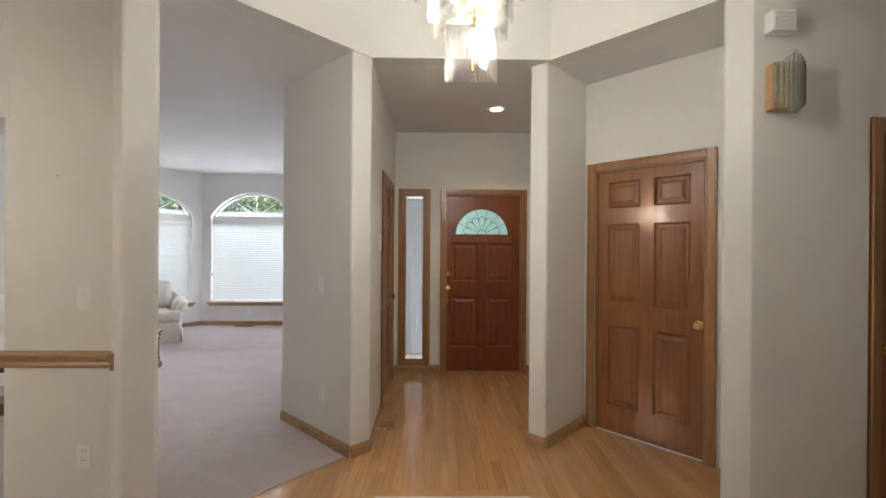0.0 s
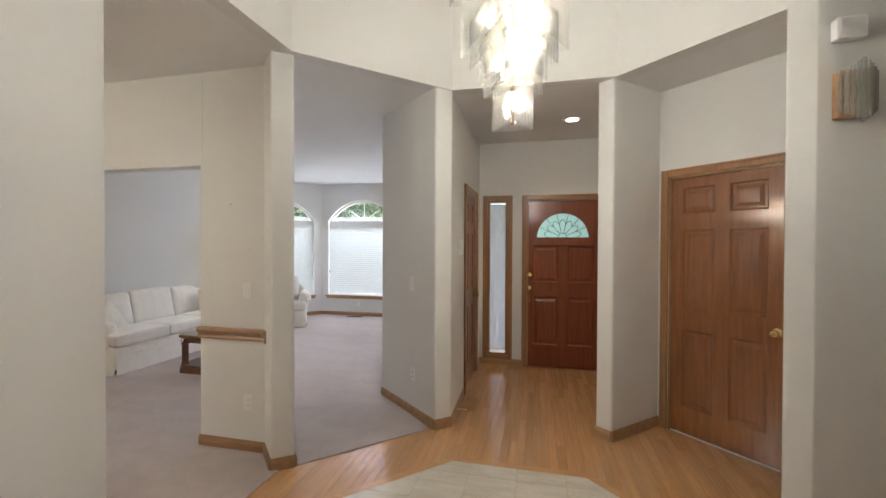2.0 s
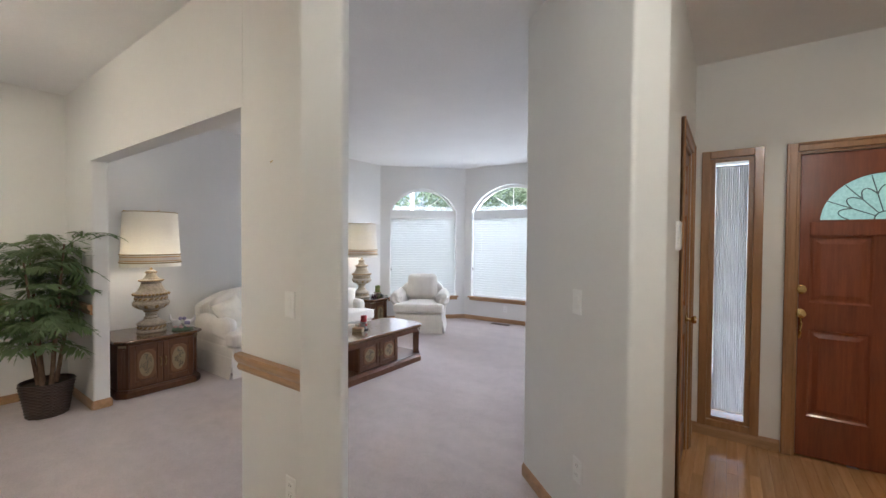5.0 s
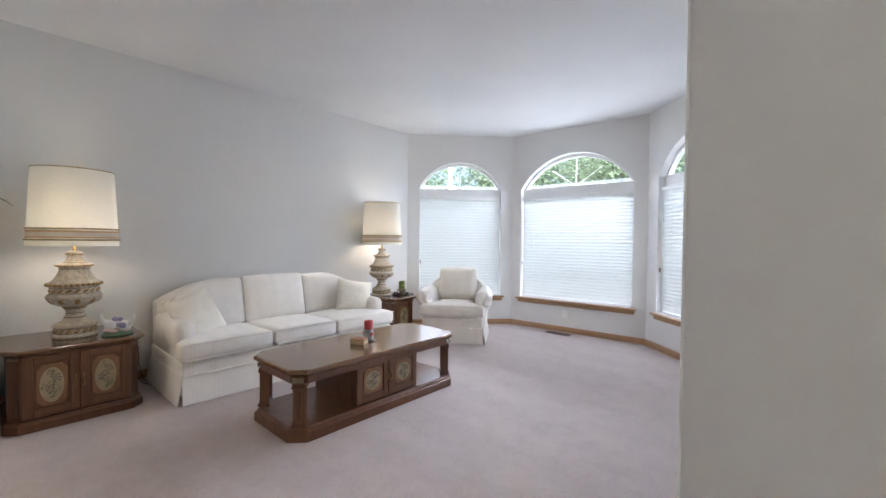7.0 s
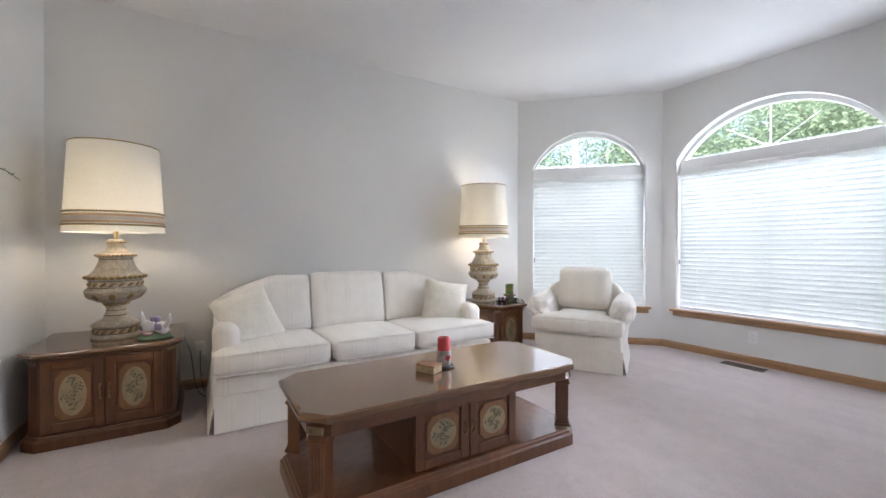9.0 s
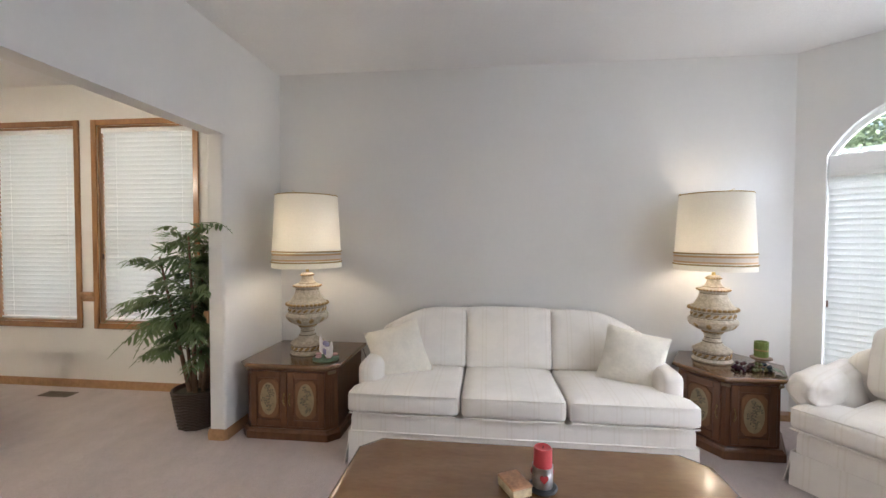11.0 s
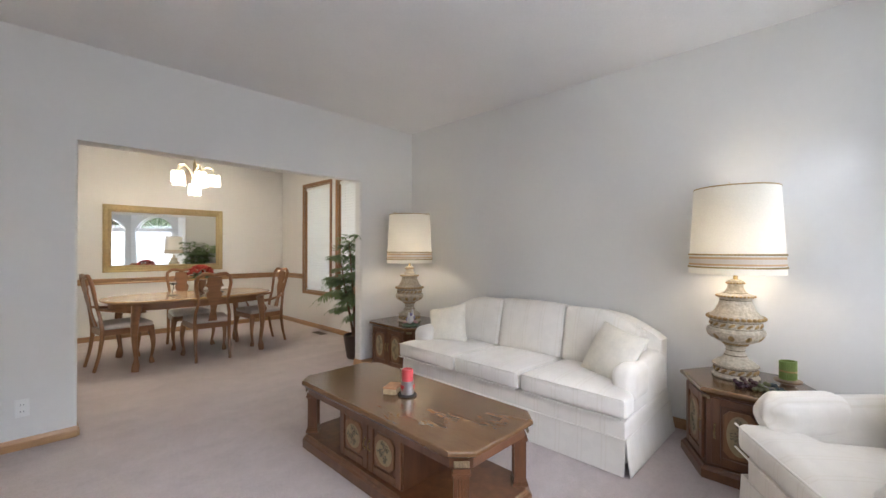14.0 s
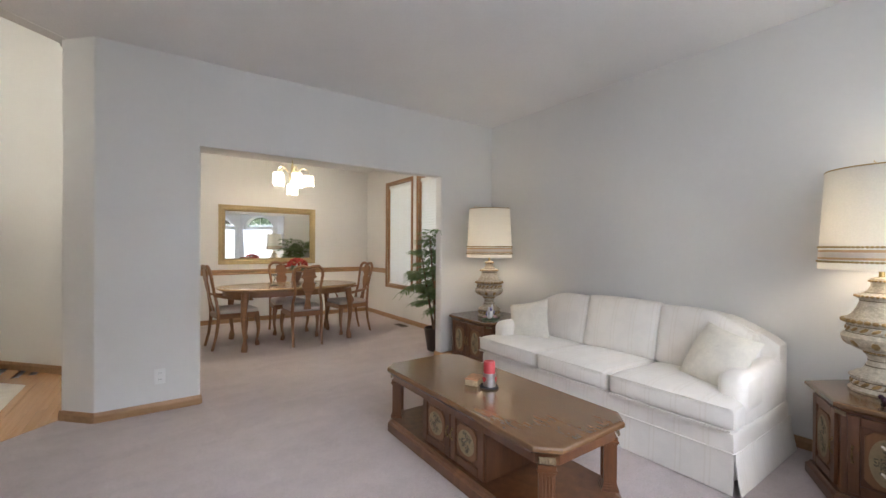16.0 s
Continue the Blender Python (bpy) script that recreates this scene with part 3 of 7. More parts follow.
def panel_door(name, w, h, panels, wood_m, m, label, knob_x, hinge_x, depth=0.012, casing_m=None, fan=None, thick=0.042):
    """A framed door: a slab with sunk fields and raised panels, casing, knob and hinges; x along the wall, y into the room."""
    d = thing(name, label, "door", m, kind="structure")
    part("casing", casing(bmesh.new(), w, h), casing_m or M_OAK, d, "moulded stained casing")
    bm = bmesh.new()
    for x0, x1 in ((0.0, 0.016), (w - 0.016, w)):
        add_box(bm, x0, -0.11, 0, x1, -0.0005, h)
    add_box(bm, 0.016, -0.11, h - 0.016, w - 0.016, -0.001, h)
    for x0, x1 in ((0.016, 0.034), (w - 0.034, w - 0.016)):
        add_box(bm, x0, -0.075, 0, x1, -0.056, h - 0.016)
    add_box(bm, 0.034, -0.075, h - 0.034, w - 0.034, -0.0565, h - 0.016)
    part("jamb", bm, casing_m or M_OAK, d)
    # slab made of stiles and rails between the fields
    y0, y1 = -0.055, -0.055 + thick
    xs = sorted({0.02, w - 0.02, *[v for r in panels for v in (r[0], r[1])]})
    zs = sorted({0.012, h - 0.02, *[v for r in panels for v in (r[2], r[3])]})
    bm = bmesh.new()
    for i in range(len(xs) - 1):
        for j in range(len(zs) - 1):
            cx, cz = (xs[i] + xs[i + 1]) / 2, (zs[j] + zs[j + 1]) / 2
            sunk = any(r[0] < cx < r[1] and r[2] < cz < r[3] for r in panels)
            if not sunk and not (fan and zs[j + 1] > fan[2]):
                add_box(bm, xs[i], y0, zs[j], xs[i + 1], y1, zs[j + 1])
    if fan:
        fx0, fx1, fz, fr = fan
        zt = max(z for z in zs if z < fan[2] - 0.0001)
        add_box(bm, xs[0], y0, zt, xs[-1], y1, fz)
        add_box(bm, xs[0], y0, fz, fx0, y1, h - 0.02)
        add_box(bm, fx1, y0, fz, xs[-1], y1, h - 0.02)
        arc = arc_pts((fx0 + fx1) / 2, (fx1 - fx0) / 2, fz, fr)
        for (xa, za), (xb, zb) in zip(arc, arc[1:]):
            add_outline(bm, [(xa, za), (xb, zb), (xb, h - 0.02), (xa, h - 0.02)], y0, y1)
    bmesh.ops.remove_doubles(bm, verts=bm.verts, dist=1e-5)
    slab = part("door_slab", bm, wood_m, d)
    for x0, x1, z0, z1 in panels:
        bm = bmesh.new()
        t = bmesh.new()
        rings = []
        for inset, dy in ((0.0, 0.0), (0.012, -depth), (0.026, -depth), (0.052, -0.003)):
            rings.append([t.verts.new(v) for v in ((x0 + inset, y1 + dy, z0 + inset), (x1 - inset, y1 + dy, z0 + inset), (x1 - inset, y1 + dy, z1 - inset), (x0 + inset, y1 + dy, z1 - inset))])
        for ra, rb in zip(rings, rings[1:]):
            for k in range(4):
                t.faces.new((ra[k], ra[(k + 1) % 4], rb[(k + 1) % 4], rb[k]))
        t.faces.new(rings[-1])
        back = [t.verts.new((v.co.x, y0, v.co.z)) for v in rings[0]]
        for k in range(4):
            t.faces.new((rings[0][(k + 1) % 4], rings[0][k], back[k], back[(k + 1) % 4]))
        t.faces.new(back[::-1])
        join(bm, t)
        part("panel", bm, wood_m, d)
    if knob_x is not None:
        k = part("door_handle", lathe([(0.0, 0), (0.03, 0), (0.031, 0.005), (0.012, 0.012), (0.010, 0.03), (0.022, 0.04), (0.027, 0.052), (0.022, 0.064), (0.0, 0.068)], 20, m=pose(knob_x, y1, 0.915, -90)), M_BRASS, d, "round polished brass knob", smooth=True)
    for z in (0.25, h / 2, h - 0.25):
        part("hinge", tube([(hinge_x, y1 + 0.004, z - 0.045), (hinge_x, y1 + 0.004, z + 0.045)], 0.007, 8), M_DARKBRASS, d)
    return d


def six(w):
    m0, m1 = 0.10, w / 2 - 0.05
    cols = ((m0, m1), (w - m1, w - m0))
    return [(a, b, z0, z1) for a, b in cols for z0, z1 in ((0.22, 0.83), (1.005, 1.615), (1.742, 1.945))]


# Front door with its leaded fan light.
FW = FDX1 - FDX0
fx = [(1.07 - 0.975, 1.07 - 0.674), (1.07 - 0.562, 1.07 - 0.268)]
panels = [(a, b, z0, z1) for a, b in fx for z0, z1 in ((0.28, 0.86), (1.04, 1.48))]
front = panel_door("door_front", FW, 2.04, panels, M_CHERRY, on_wall((FDX1, YF), (FDX0, YF)), "reddish stained front door with a leaded fan light", None, 0.012, casing_m=M_OAK, fan=(1.07 - 0.915, 1.07 - 0.313, 1.585, 0.288))


def leaded_mat():
    m, b = base_mat("leaded_glass", 0.35)
    v = coords(m)
    f = noise_tex(m, v, 60, 3)
    link(m, ramp(m, f, (0.3, (0.20, 0.35, 0.29)), (0.7, (0.42, 0.58, 0.50))), b.inputs["Base Color"])
    b.inputs["Transmission Weight"].default_value = 0.85
    bump(m, b, noise_tex(m, v, 45, 2), 0.4, 0.01)
    return m


M_LEADED = leaded_mat()
M_LEAD = plain("lead_came", (0.16, 0.16, 0.15), 0.5, 0.6, vary=0.1)
fcx, fa, fz, fr = 1.07 - 0.614, 0.301, 1.585, 0.288
g = part("fan_pane", add_outline(bmesh.new(), arc_pts(fcx, fa, fz, fr), -0.037, -0.033), M_LEADED, front, "textured green leaded glass")
g.visible_shadow = False
bm = bmesh.new()
for k in range(7):
    a0, a1 = math.pi * k / 7, math.pi * (k + 1) / 7
    pts = []
    for j in range(9):
        t = a0 + (a1 - a0) * j / 8
        r = 0.165 + 0.055 * math.sin(math.pi * j / 8)
        pts.append((fcx + r * 1.0 * math.cos(t), -0.030, fz + r * 0.97 * math.sin(t)))
    add_tube(bm, pts, 0.0035, 5)
    if k:
        add_tube(bm, [(fcx + 0.05 * math.cos(a0), -0.030, fz + 0.05 * math.sin(a0)), (fcx + 0.165 * math.cos(a0), -0.030, fz + 0.16 * math.sin(a0))], 0.003, 5)
        am = a0
        add_tube(bm, [(fcx + 0.165 * math.cos(am), -0.030, fz + 0.16 * math.sin(am)), (fcx + 0.295 * math.cos(am), -0.030, fz + 0.283 * math.sin(am))], 0.003, 5)
add_tube(bm, [(fcx + 0.05 * math.cos(math.pi * k / 10), -0.030, fz + 0.05 * math.sin(math.pi * k / 10)) for k in range(11)], 0.0035, 5)
part("lead_lines", bm, M_LEAD, front)
part("fan_ledge", box(fcx - 0.35, -0.014, fz - 0.10, fcx + 0.35, -0.004, fz - 0.012, 0.004), M_CHERRY, front)
lx = FDX1 - 0.225
dead = lathe([(0.0, 0), (0.031, 0), (0.031, 0.006), (0.022, 0.012), (0.020, 0.022), (0.0, 0.024)], 20, m=pose(lx, -0.013, 1.125, -90))
part("deadbolt", dead, M_BRASS, front, "brass deadbolt turn", smooth=True)
bm = lathe([(0.0, 0), (0.029, 0), (0.029, 0.005), (0.012, 0.012), (0.011, 0.028), (0.024, 0.042), (0.026, 0.055), (0.0, 0.066)], 20, m=pose(lx, -0.013, 0.965, -90))
add_tube(bm, [(lx, -0.008, 0.94), (lx - 0.004, 0.012, 0.90), (lx, 0.014, 0.85), (lx, -0.006, 0.80)], [0.006, 0.009, 0.008, 0.011], 8)
part("door_handle", bm, M_BRASS, front, "brass grip and knob", smooth=True)
part("threshold", box(0.0, -0.16, 0.0, FW, -0.056, 0.016, 0.004), M_OAKH, front)

# Narrow window beside the door.
SW = SLX1 - SLX0
side = thing("window_sidelight", "narrow sidelight with a sheer gathered curtain", "window", on_wall((SLX1, YF), (SLX0, YF)), kind="structure")
bm = bmesh.new()
for x0, x1 in ((-0.055, 0.0), (SW, SW + 0.055)):
    add_box(bm, x0, 0, 0.075, x1, 0.018, 2.10, 0.004)
add_box(bm, 0, 0, 2.045, SW, 0.017, 2.099, 0.004)
add_box(bm, 0, 0, 0.076, SW, 0.017, 0.125, 0.004)
part("casing", bm, M_OAK, side, "stained oak casing")
bm = bmesh.new()
for x0, x1 in ((0, 0.03), (SW - 0.03, SW)):
    add_box(bm, x0, -0.13, 0.125, x1, -0.0005, 2.044)
add_box(bm, 0.03, -0.13, 2.015, SW - 0.03, -0.001, 2.044)
add_box(bm, 0.03, -0.13, 0.121, SW - 0.03, -0.001, 0.15)
part("window_frame", bm, M_OAK, side)
for k in range(5):
    z0, z1 = 0.15 + 1.865 * k / 5, 0.15 + 1.865 * (k + 1) / 5
    g = part("pane", box(0.03, -0.10, z0 + 0.003, SW - 0.03, -0.096, z1 - 0.003), M_GLASS, side)
    g.visible_shadow = False
    if k:
        part("muntin", box(0.03, -0.106, z0 - 0.006, SW - 0.03, -0.090, z0 + 0.006), M_LEAD, side)
bm = bmesh.new()
n = 96
prev = None
for k in range(n + 1):
    x = 0.032 + (SW - 0.064) * k / n
    off = 0.007 * math.sin(k * 0.95) + 0.004 * math.sin(k * 0.37 + 1)
    col = [bm.verts.new((x + 0.002 * math.sin(z * 5 + k), -0.055 + off * (0.6 + 0.4 * abs(z - 1.1)), z)) for z in (0.19, 0.5, 0.9, 1.3, 1.7, 1.99)]
    if prev:
        for a in range(5):
            bm.faces.new((prev[a], col[a], col[a + 1], prev[a + 1]))
    prev = col
cur = thing("curtain", "sheer white gathered curtain on two rods", "curtain", on_wall((SLX1, YF), (SLX0, YF)))
part("cloth", bm, M_SHEER, cur, smooth=True)
for z in (0.19, 1.99):
    part("rod", tube([(0.031, -0.055, z), (SW - 0.031, -0.055, z)], 0.006, 8), M_WHITE, cur)

area_lamp("daylight", (0.35, YF + 0.75, 1.25), (0.35, 0, 1.0), 1.7, 2.0, PORCH_WATTS, DAY)

# Closet door in the vestibule, inner door in the niche, hall door.
panel_door("door_closet", CL1 - CL0, 2.04, six(CL1 - CL0), M_FIR, on_wall((XV0, CL1), (XV0, CL0)), "brown six-panel wooden closet door", 0.07, CL1 - CL0 - 0.012)
u = (Vector(NB) - Vector(NA)).normalized()
n1, n0 = Vector(NA) + u * ND1, Vector(NA) + u * ND0
inner = panel_door("door_inner", ND1 - ND0, 2.04, six(ND1 - ND0), M_FIR, on_wall(n1, n0), "brown stained six-panel wooden door in the niche", 0.044, ND1 - ND0 - 0.012)
# Pale strip under the inner door: its colour draws the light in the gap.
part("threshold", box(0.018, -0.10, 0.0, ND1 - ND0 - 0.018, -0.004, 0.010, 0.002), plain("gap_light_metal", (0.72, 0.74, 0.77), 0.35, 0.5), inner, "added pale strip drawing the light under the door")
panel_door("door_hall", HD1 - HD0, 2.04, six(HD1 - HD0), M_FIR, on_wall((HD1, 1.885), (HD0, 1.885)), "brown stained six-panel wooden door in the hall", HD1 - HD0 - 0.065, 0.012)
struct("garage_floor", box(1.9, 2.0, -0.03, 4.4, 4.5, -0.012), plain("garage_concrete", (0.45, 0.45, 0.45), 0.8), "bare concrete floor behind the inner door", "floor")

# Dining room windows with oak casings.
for k, (y0, y1) in enumerate(DWIN):
    m = on_wall((XW, y1), (XW, y0))
    wd = y1 - y0
    t = thing("window_dining_%d" % (k + 1), "tall window in a stained oak casing", "window", m, kind="structure")
    bm = bmesh.new()
    for x0, x1 in ((-0.052, 0.0), (wd, wd + 0.052)):
        add_box(bm, x0, 0, DZ0 - 0.052, x1, 0.018, DZ1 + 0.052, 0.004)
    add_box(bm, 0, 0, DZ1, wd, 0.017, DZ1 + 0.051, 0.004)
    add_box(bm, 0, 0, DZ0 - 0.051, wd, 0.017, DZ0, 0.004)
    part("casing", bm, M_OAK, t, "stained oak casing")
    bm = bmesh.new()
    for x0, x1 in ((0, 0.04), (wd - 0.04, wd)):
        add_box(bm, x0, -0.14, DZ0, x1, -0.08, DZ1)
    for z in (DZ0, DZ1 - 0.04, 1.32):
        add_box(bm, 0.04, -0.14, z, wd - 0.04, -0.082, z + 0.04)
    part("window_frame", bm, M_WHITE, t, "white vinyl sash")
    bm = bmesh.new()
    add_box(bm, 0, -0.08, DZ0 + 0.001, 0.012, -0.0005, DZ1 - 0.001)
    add_box(bm, wd - 0.012, -0.08, DZ0 + 0.001, wd, -0.0005, DZ1 - 0.001)
    add_box(bm, 0.012, -0.08, DZ1 - 0.013, wd - 0.012, -0.001, DZ1 - 0.001)
    add_box(bm, 0.012, -0.08, DZ0 + 0.001, wd - 0.012, -0.001, DZ0 + 0.013)
    part("reveal", bm, M_OAK, t)
    g = part("pane", box(0.04, -0.112, DZ0 + 0.04, wd - 0.04, -0.108, DZ1 - 0.04), M_GLASS, t)
    g.visible_shadow = False
    blind(0.02, wd - 0.02, DZ0 + 0.018, DZ1 - 0.016, m, -0.04, "white horizontal blind in a dining room window", 0.042)
    area_lamp("daylight", m @ Vector((wd / 2, -0.5, 1.48)), m @ Vector((wd / 2, 3, 1.48)), wd + 0.3, 2.1, DIN_WATTS * wd, DAY)

# ---- living room things ----
def damask():
    """White upholstery with a woven stripe and leaf figure."""
    m, b = base_mat("white_damask", 0.78)
    v = coords(m)
    weave = noise_tex(m, v, 260, 2)
    fig = noise_tex(m, coords(m, (9, 9, 9)), 1.3, 2, 0.4)
    wave = m.node_tree.nodes.new("ShaderNodeTexWave")
    wave.bands_direction = "X"
    wave.inputs["Scale"].default_value, wave.inputs["Distortion"].default_value = 2.1, 0.0
    link(m, coords(m, obj=True), wave.inputs["Vector"])
    stripe = ramp(m, wave.outputs["Fac"], (0.0, (1, 1, 1)), (0.86, (1, 1, 1)), (0.90, (0.955, 0.945, 0.925)), (0.955, (0.955, 0.945, 0.925)), (0.97, (1, 1, 1)))
    c = (0.85, 0.805, 0.74)
    col = ramp(m, fig, (0.46, shade(c, 0.975)), (0.52, c))
    col = mix(m, 1.0, col, ramp(m, weave, (0.3, (0.965, 0.965, 0.965)), (0.7, (1, 1, 1))), "MULTIPLY")
    col = mix(m, 1.0, col, stripe, "MULTIPLY")
    link(m, col, b.inputs["Base Color"])
    b.inputs["Sheen Weight"].default_value = 0.2
    bump(m, b, weave, 0.18, 0.004)
    return m


M_DAMASK = damask()
M_PILLOW = plain("cream_brocade", (0.82, 0.77, 0.67), 0.7, vary=0.06, grain=55, relief=0.35, big=14)


def soft(bm, x0, y0, z0, x1, y1, z1, r, puff=(0, 0, 0), cuts=9, m=None, warp=None):
    """A rounded, stuffed block; puff is how far each pair of faces swells."""
    t = bmesh.new()
    bmesh.ops.create_cube(t, size=2.0)
    bmesh.ops.subdivide_edges(t, edges=t.edges[:], cuts=cuts, use_grid_fill=True)
    c = Vector(((x0 + x1) / 2, (y0 + y1) / 2, (z0 + z1) / 2))
    h = Vector(((x1 - x0) / 2, (y1 - y0) / 2, (z1 - z0) / 2))
    rr = min(r, h.x, h.y, h.z)
    for v in t.verts:
        u = v.co.copy()
        # gather the grid towards the edges so that the rounding is even
        u = Vector([math.copysign(abs(k) ** 0.8, k) for k in u])
        p = Vector((u.x * h.x, u.y * h.y, u.z * h.z))
        q = Vector([max(-hh + rr, min(hh - rr, k)) for k, hh in zip(p, h)])
        d = p - q
        if d.length > 1e-9:
            d = d.normalized() * rr
        p = q + d
        p.x += puff[0] * u.x * (1 - u.y ** 2) * (1 - u.z ** 2)
        p.y += puff[1] * u.y * (1 - u.x ** 2) * (1 - u.z ** 2)
        p.z += puff[2] * u.z * (1 - u.x ** 2) * (1 - u.y ** 2)
        v.co = c + p
        if warp:
            v.co = warp(v.co)
    return join(bm, t, m)


def softs(*a, **k):
    return soft(bmesh.new(), *a, **k)


def piping(pts, r=0.0045):
    return tube(pts + [pts[0]], r, 6)


def pillow(m, label, s=0.42):
    bm = bmesh.new()
    t = bmesh.new()
    bmesh.ops.create_grid(t, x_segments=16, y_segments=16, size=1.0)
    top = [v.co.copy() for v in t.verts]
    for sgn in (1, -1):
        g = bmesh.new()
        bmesh.ops.create_grid(g, x_segments=16, y_segments=16, size=1.0)
        for v in g.verts:
            x, y = v.co.x, v.co.y
            pinch = 1 - 0.07 * (1 - abs(x) ** 2) * abs(y) ** 4 - 0.07 * (1 - abs(y) ** 2) * abs(x) ** 4
            hgt = 0.085 * ((1 - x * x) * (1 - y * y)) ** 0.55
            wob = 0.006 * noise.noise(Vector((x * 3, y * 3, sgn)))
            v.co = Vector((x * s / 2 * pinch, y * s / 2 * pinch, sgn * (hgt + wob * (1 - x * x) * (1 - y * y))))
        if sgn < 0:
            bmesh.ops.reverse_faces(g, faces=g.faces[:])
        join(bm, g)
    t.free()
    bmesh.ops.remove_doubles(bm, verts=bm.verts, dist=1e-4)
    ob = new("throw_pillow", mesh_of(bm, "throw_pillow", M_PILLOW, True))
    ob.matrix_basis = m
    return tagged(ob, label, "pillow", "throw pillows on the sofa")


def skirt_panel(L, h=0.20, flare=0.014, waves=0):
    """A hanging cloth panel along x, its lower edge a little out."""
    bm = bmesh.new()
    n = 24
    rows = []
    for k in range(5):
        z = h * (1 - k / 4)
        rows.append([bm.verts.new((L * j / n, -flare * (k / 4) ** 1.5 - 0.0009 * math.sin(j * 0.7 + k), z)) for j in range(n + 1)])
    for a, b in zip(rows, rows[1:]):
        for j in range(n):
            bm.faces.new((a[j], b[j], b[j + 1], a[j + 1]))
    bm.normal_update()
    bmesh.ops.solidify(bm, geom=bm.faces[:], thickness=0.006)
    return bm


SL, SD = 2.02, 0.925
sofa = thing("sofa", "white damask three-seat sofa with a curved back", "sofa", pose(-4.245, 2.985, 0.008, 0, 0, 90))
part("base", softs(0.015, 0.02, 0.05, SL - 0.015, SD - 0.04, 0.315, 0.03, (0, 0.006, 0)), M_DAMASK, sofa, smooth=True)
# back: an outline higher in the middle
prof = []
for k in range(33):
    u = -1 + k / 16
    z = 0.82 - 0.155 * max(0, abs(u) - 0.62) ** 1.35 / 0.38 ** 1.35
    prof.append((SL / 2 + u * (SL / 2 - 0.03), z))
bm = add_outline(bmesh.new(), [(0.03, 0.10)] + prof + [(SL - 0.03, 0.10)], SD - 0.17, SD - 0.03, bevel=0.035)
part("backrest", bm, M_DAMASK, sofa, smooth=True)
for k in range(3):
    x0 = (0.15, 0.69, 1.302)[k]
    w = (0.69, 1.302, SL - 0.15)[k] - x0
    xa, xb = ((0.004, 0.682), (0.690, 1.296), (1.304, SL - 0.004))[k]

    def tee(p, k=k, xa=xa, xb=xb):
        # the end cushions pass in front of the arms only
        q = p.copy()
        back = max(0.0, min(1.0, (p.y - 0.15) / 0.07))
        if k == 0 and p.x < 0.165:
            q.x = p.x + (0.165 - p.x) * back
        if k == 2 and p.x > SL - 0.165:
            q.x = p.x + (SL - 0.165 - p.x) * back
        q.z -= 0.03 * max(0, p.y - 0.1)
        return q
    cu = part("seat_cushion", softs(xa, -0.012, 0.322, xb, SD - 0.27, 0.455, 0.035, (0, 0.012, 0.022), 12, warp=tee), M_DAMASK, sofa, smooth=True)
    part("piping", tube([(xa + 0.02, -0.016, 0.446), ((xa + xb) / 2, -0.024, 0.449), (xb - 0.02, -0.016, 0.446)], 0.005, 6), M_DAMASK, cu, smooth=True)
    part("lower_piping", tube([(xa + 0.02, -0.016, 0.332), ((xa + xb) / 2, -0.024, 0.330), (xb - 0.02, -0.016, 0.332)], 0.005, 6), M_DAMASK, cu, smooth=True)
    top = 0.822 if k == 1 else 0.808
    lean = Matrix.Translation((0, SD - 0.17, 0.44)) @ pose(0, 0, 0, -13) @ Matrix.Translation((0, -(SD - 0.17), -0.44))

    def crest(p, k=k, xa=x0, xb=x0 + w, top=top):
        q = p.copy()
        u = (p.x - xa) / (xb - xa)
        drop = 0.0
        if k == 0:
            drop = 0.11 * max(0, 0.55 - u) ** 1.6 / 0.55 ** 1.6
        if k == 2:
            drop = 0.11 * max(0, u - 0.45) ** 1.6 / 0.55 ** 1.6
        q.z -= drop * max(0, (p.z - 0.44) / (top - 0.44))
        return q
    part("back_cushion", softs(x0 - (0.02 if k == 0 else 0), SD - 0.36, 0.395, x0 + w + (0.02 if k == 2 else 0), SD - 0.19, top + 0.012, 0.032, (0.0, 0.035, 0.010), 12, m=lean, warp=crest), M_DAMASK, sofa, smooth=True)
for k, (x0, x1) in enumerate(((0.005, 0.16), (SL - 0.16, SL - 0.005))):
    out = -1 if k == 0 else 1

    def arm_shape(p, out=out):
        q = p.copy()
        q.x += out * 0.004 * math.sin(max(0, (p.z - 0.3) / 0.32) * math.pi / 2)
        q.z += 0.05 * max(0, p.y - 0.45) - 0.02 * max(0, 0.35 - p.y)
        return q
    arm = part("armrest", softs(x0 + (0.028 if k == 0 else 0.004), 0.17, 0.06, x1 - (0.004 if k == 0 else 0.028), SD - 0.06, 0.570, 0.050, (0.004, 0.008, 0.008), 10, warp=arm_shape), M_DAMASK, sofa, smooth=True)
    part("arm_cover", softs(x0 + (0.014 if k == 0 else -0.006), 0.158, 0.36, x1 + (0.006 if k == 0 else -0.014), 0.46, 0.580, 0.055, (0.004, 0.008, 0.008), 10, warp=arm_shape), M_DAMASK, arm, "loose white arm sleeve", smooth=True)
part("skirt_welt", tube([(0.02, 0.004, 0.214), (SL / 2, -0.004, 0.214), (SL - 0.02, 0.004, 0.214)], 0.005, 6), M_DAMASK, sofa, smooth=True)
part("front_skirt", skirt_panel(SL - 0.03, 0.205), M_DAMASK, sofa, m=pose(0.015, 0.008, 0.006), smooth=True)
part("side_skirt", skirt_panel(SD - 0.06, 0.205, 0.03), M_DAMASK, sofa, m=pose(0.012, SD - 0.05, 0.006, 0, 0, -90), smooth=True)
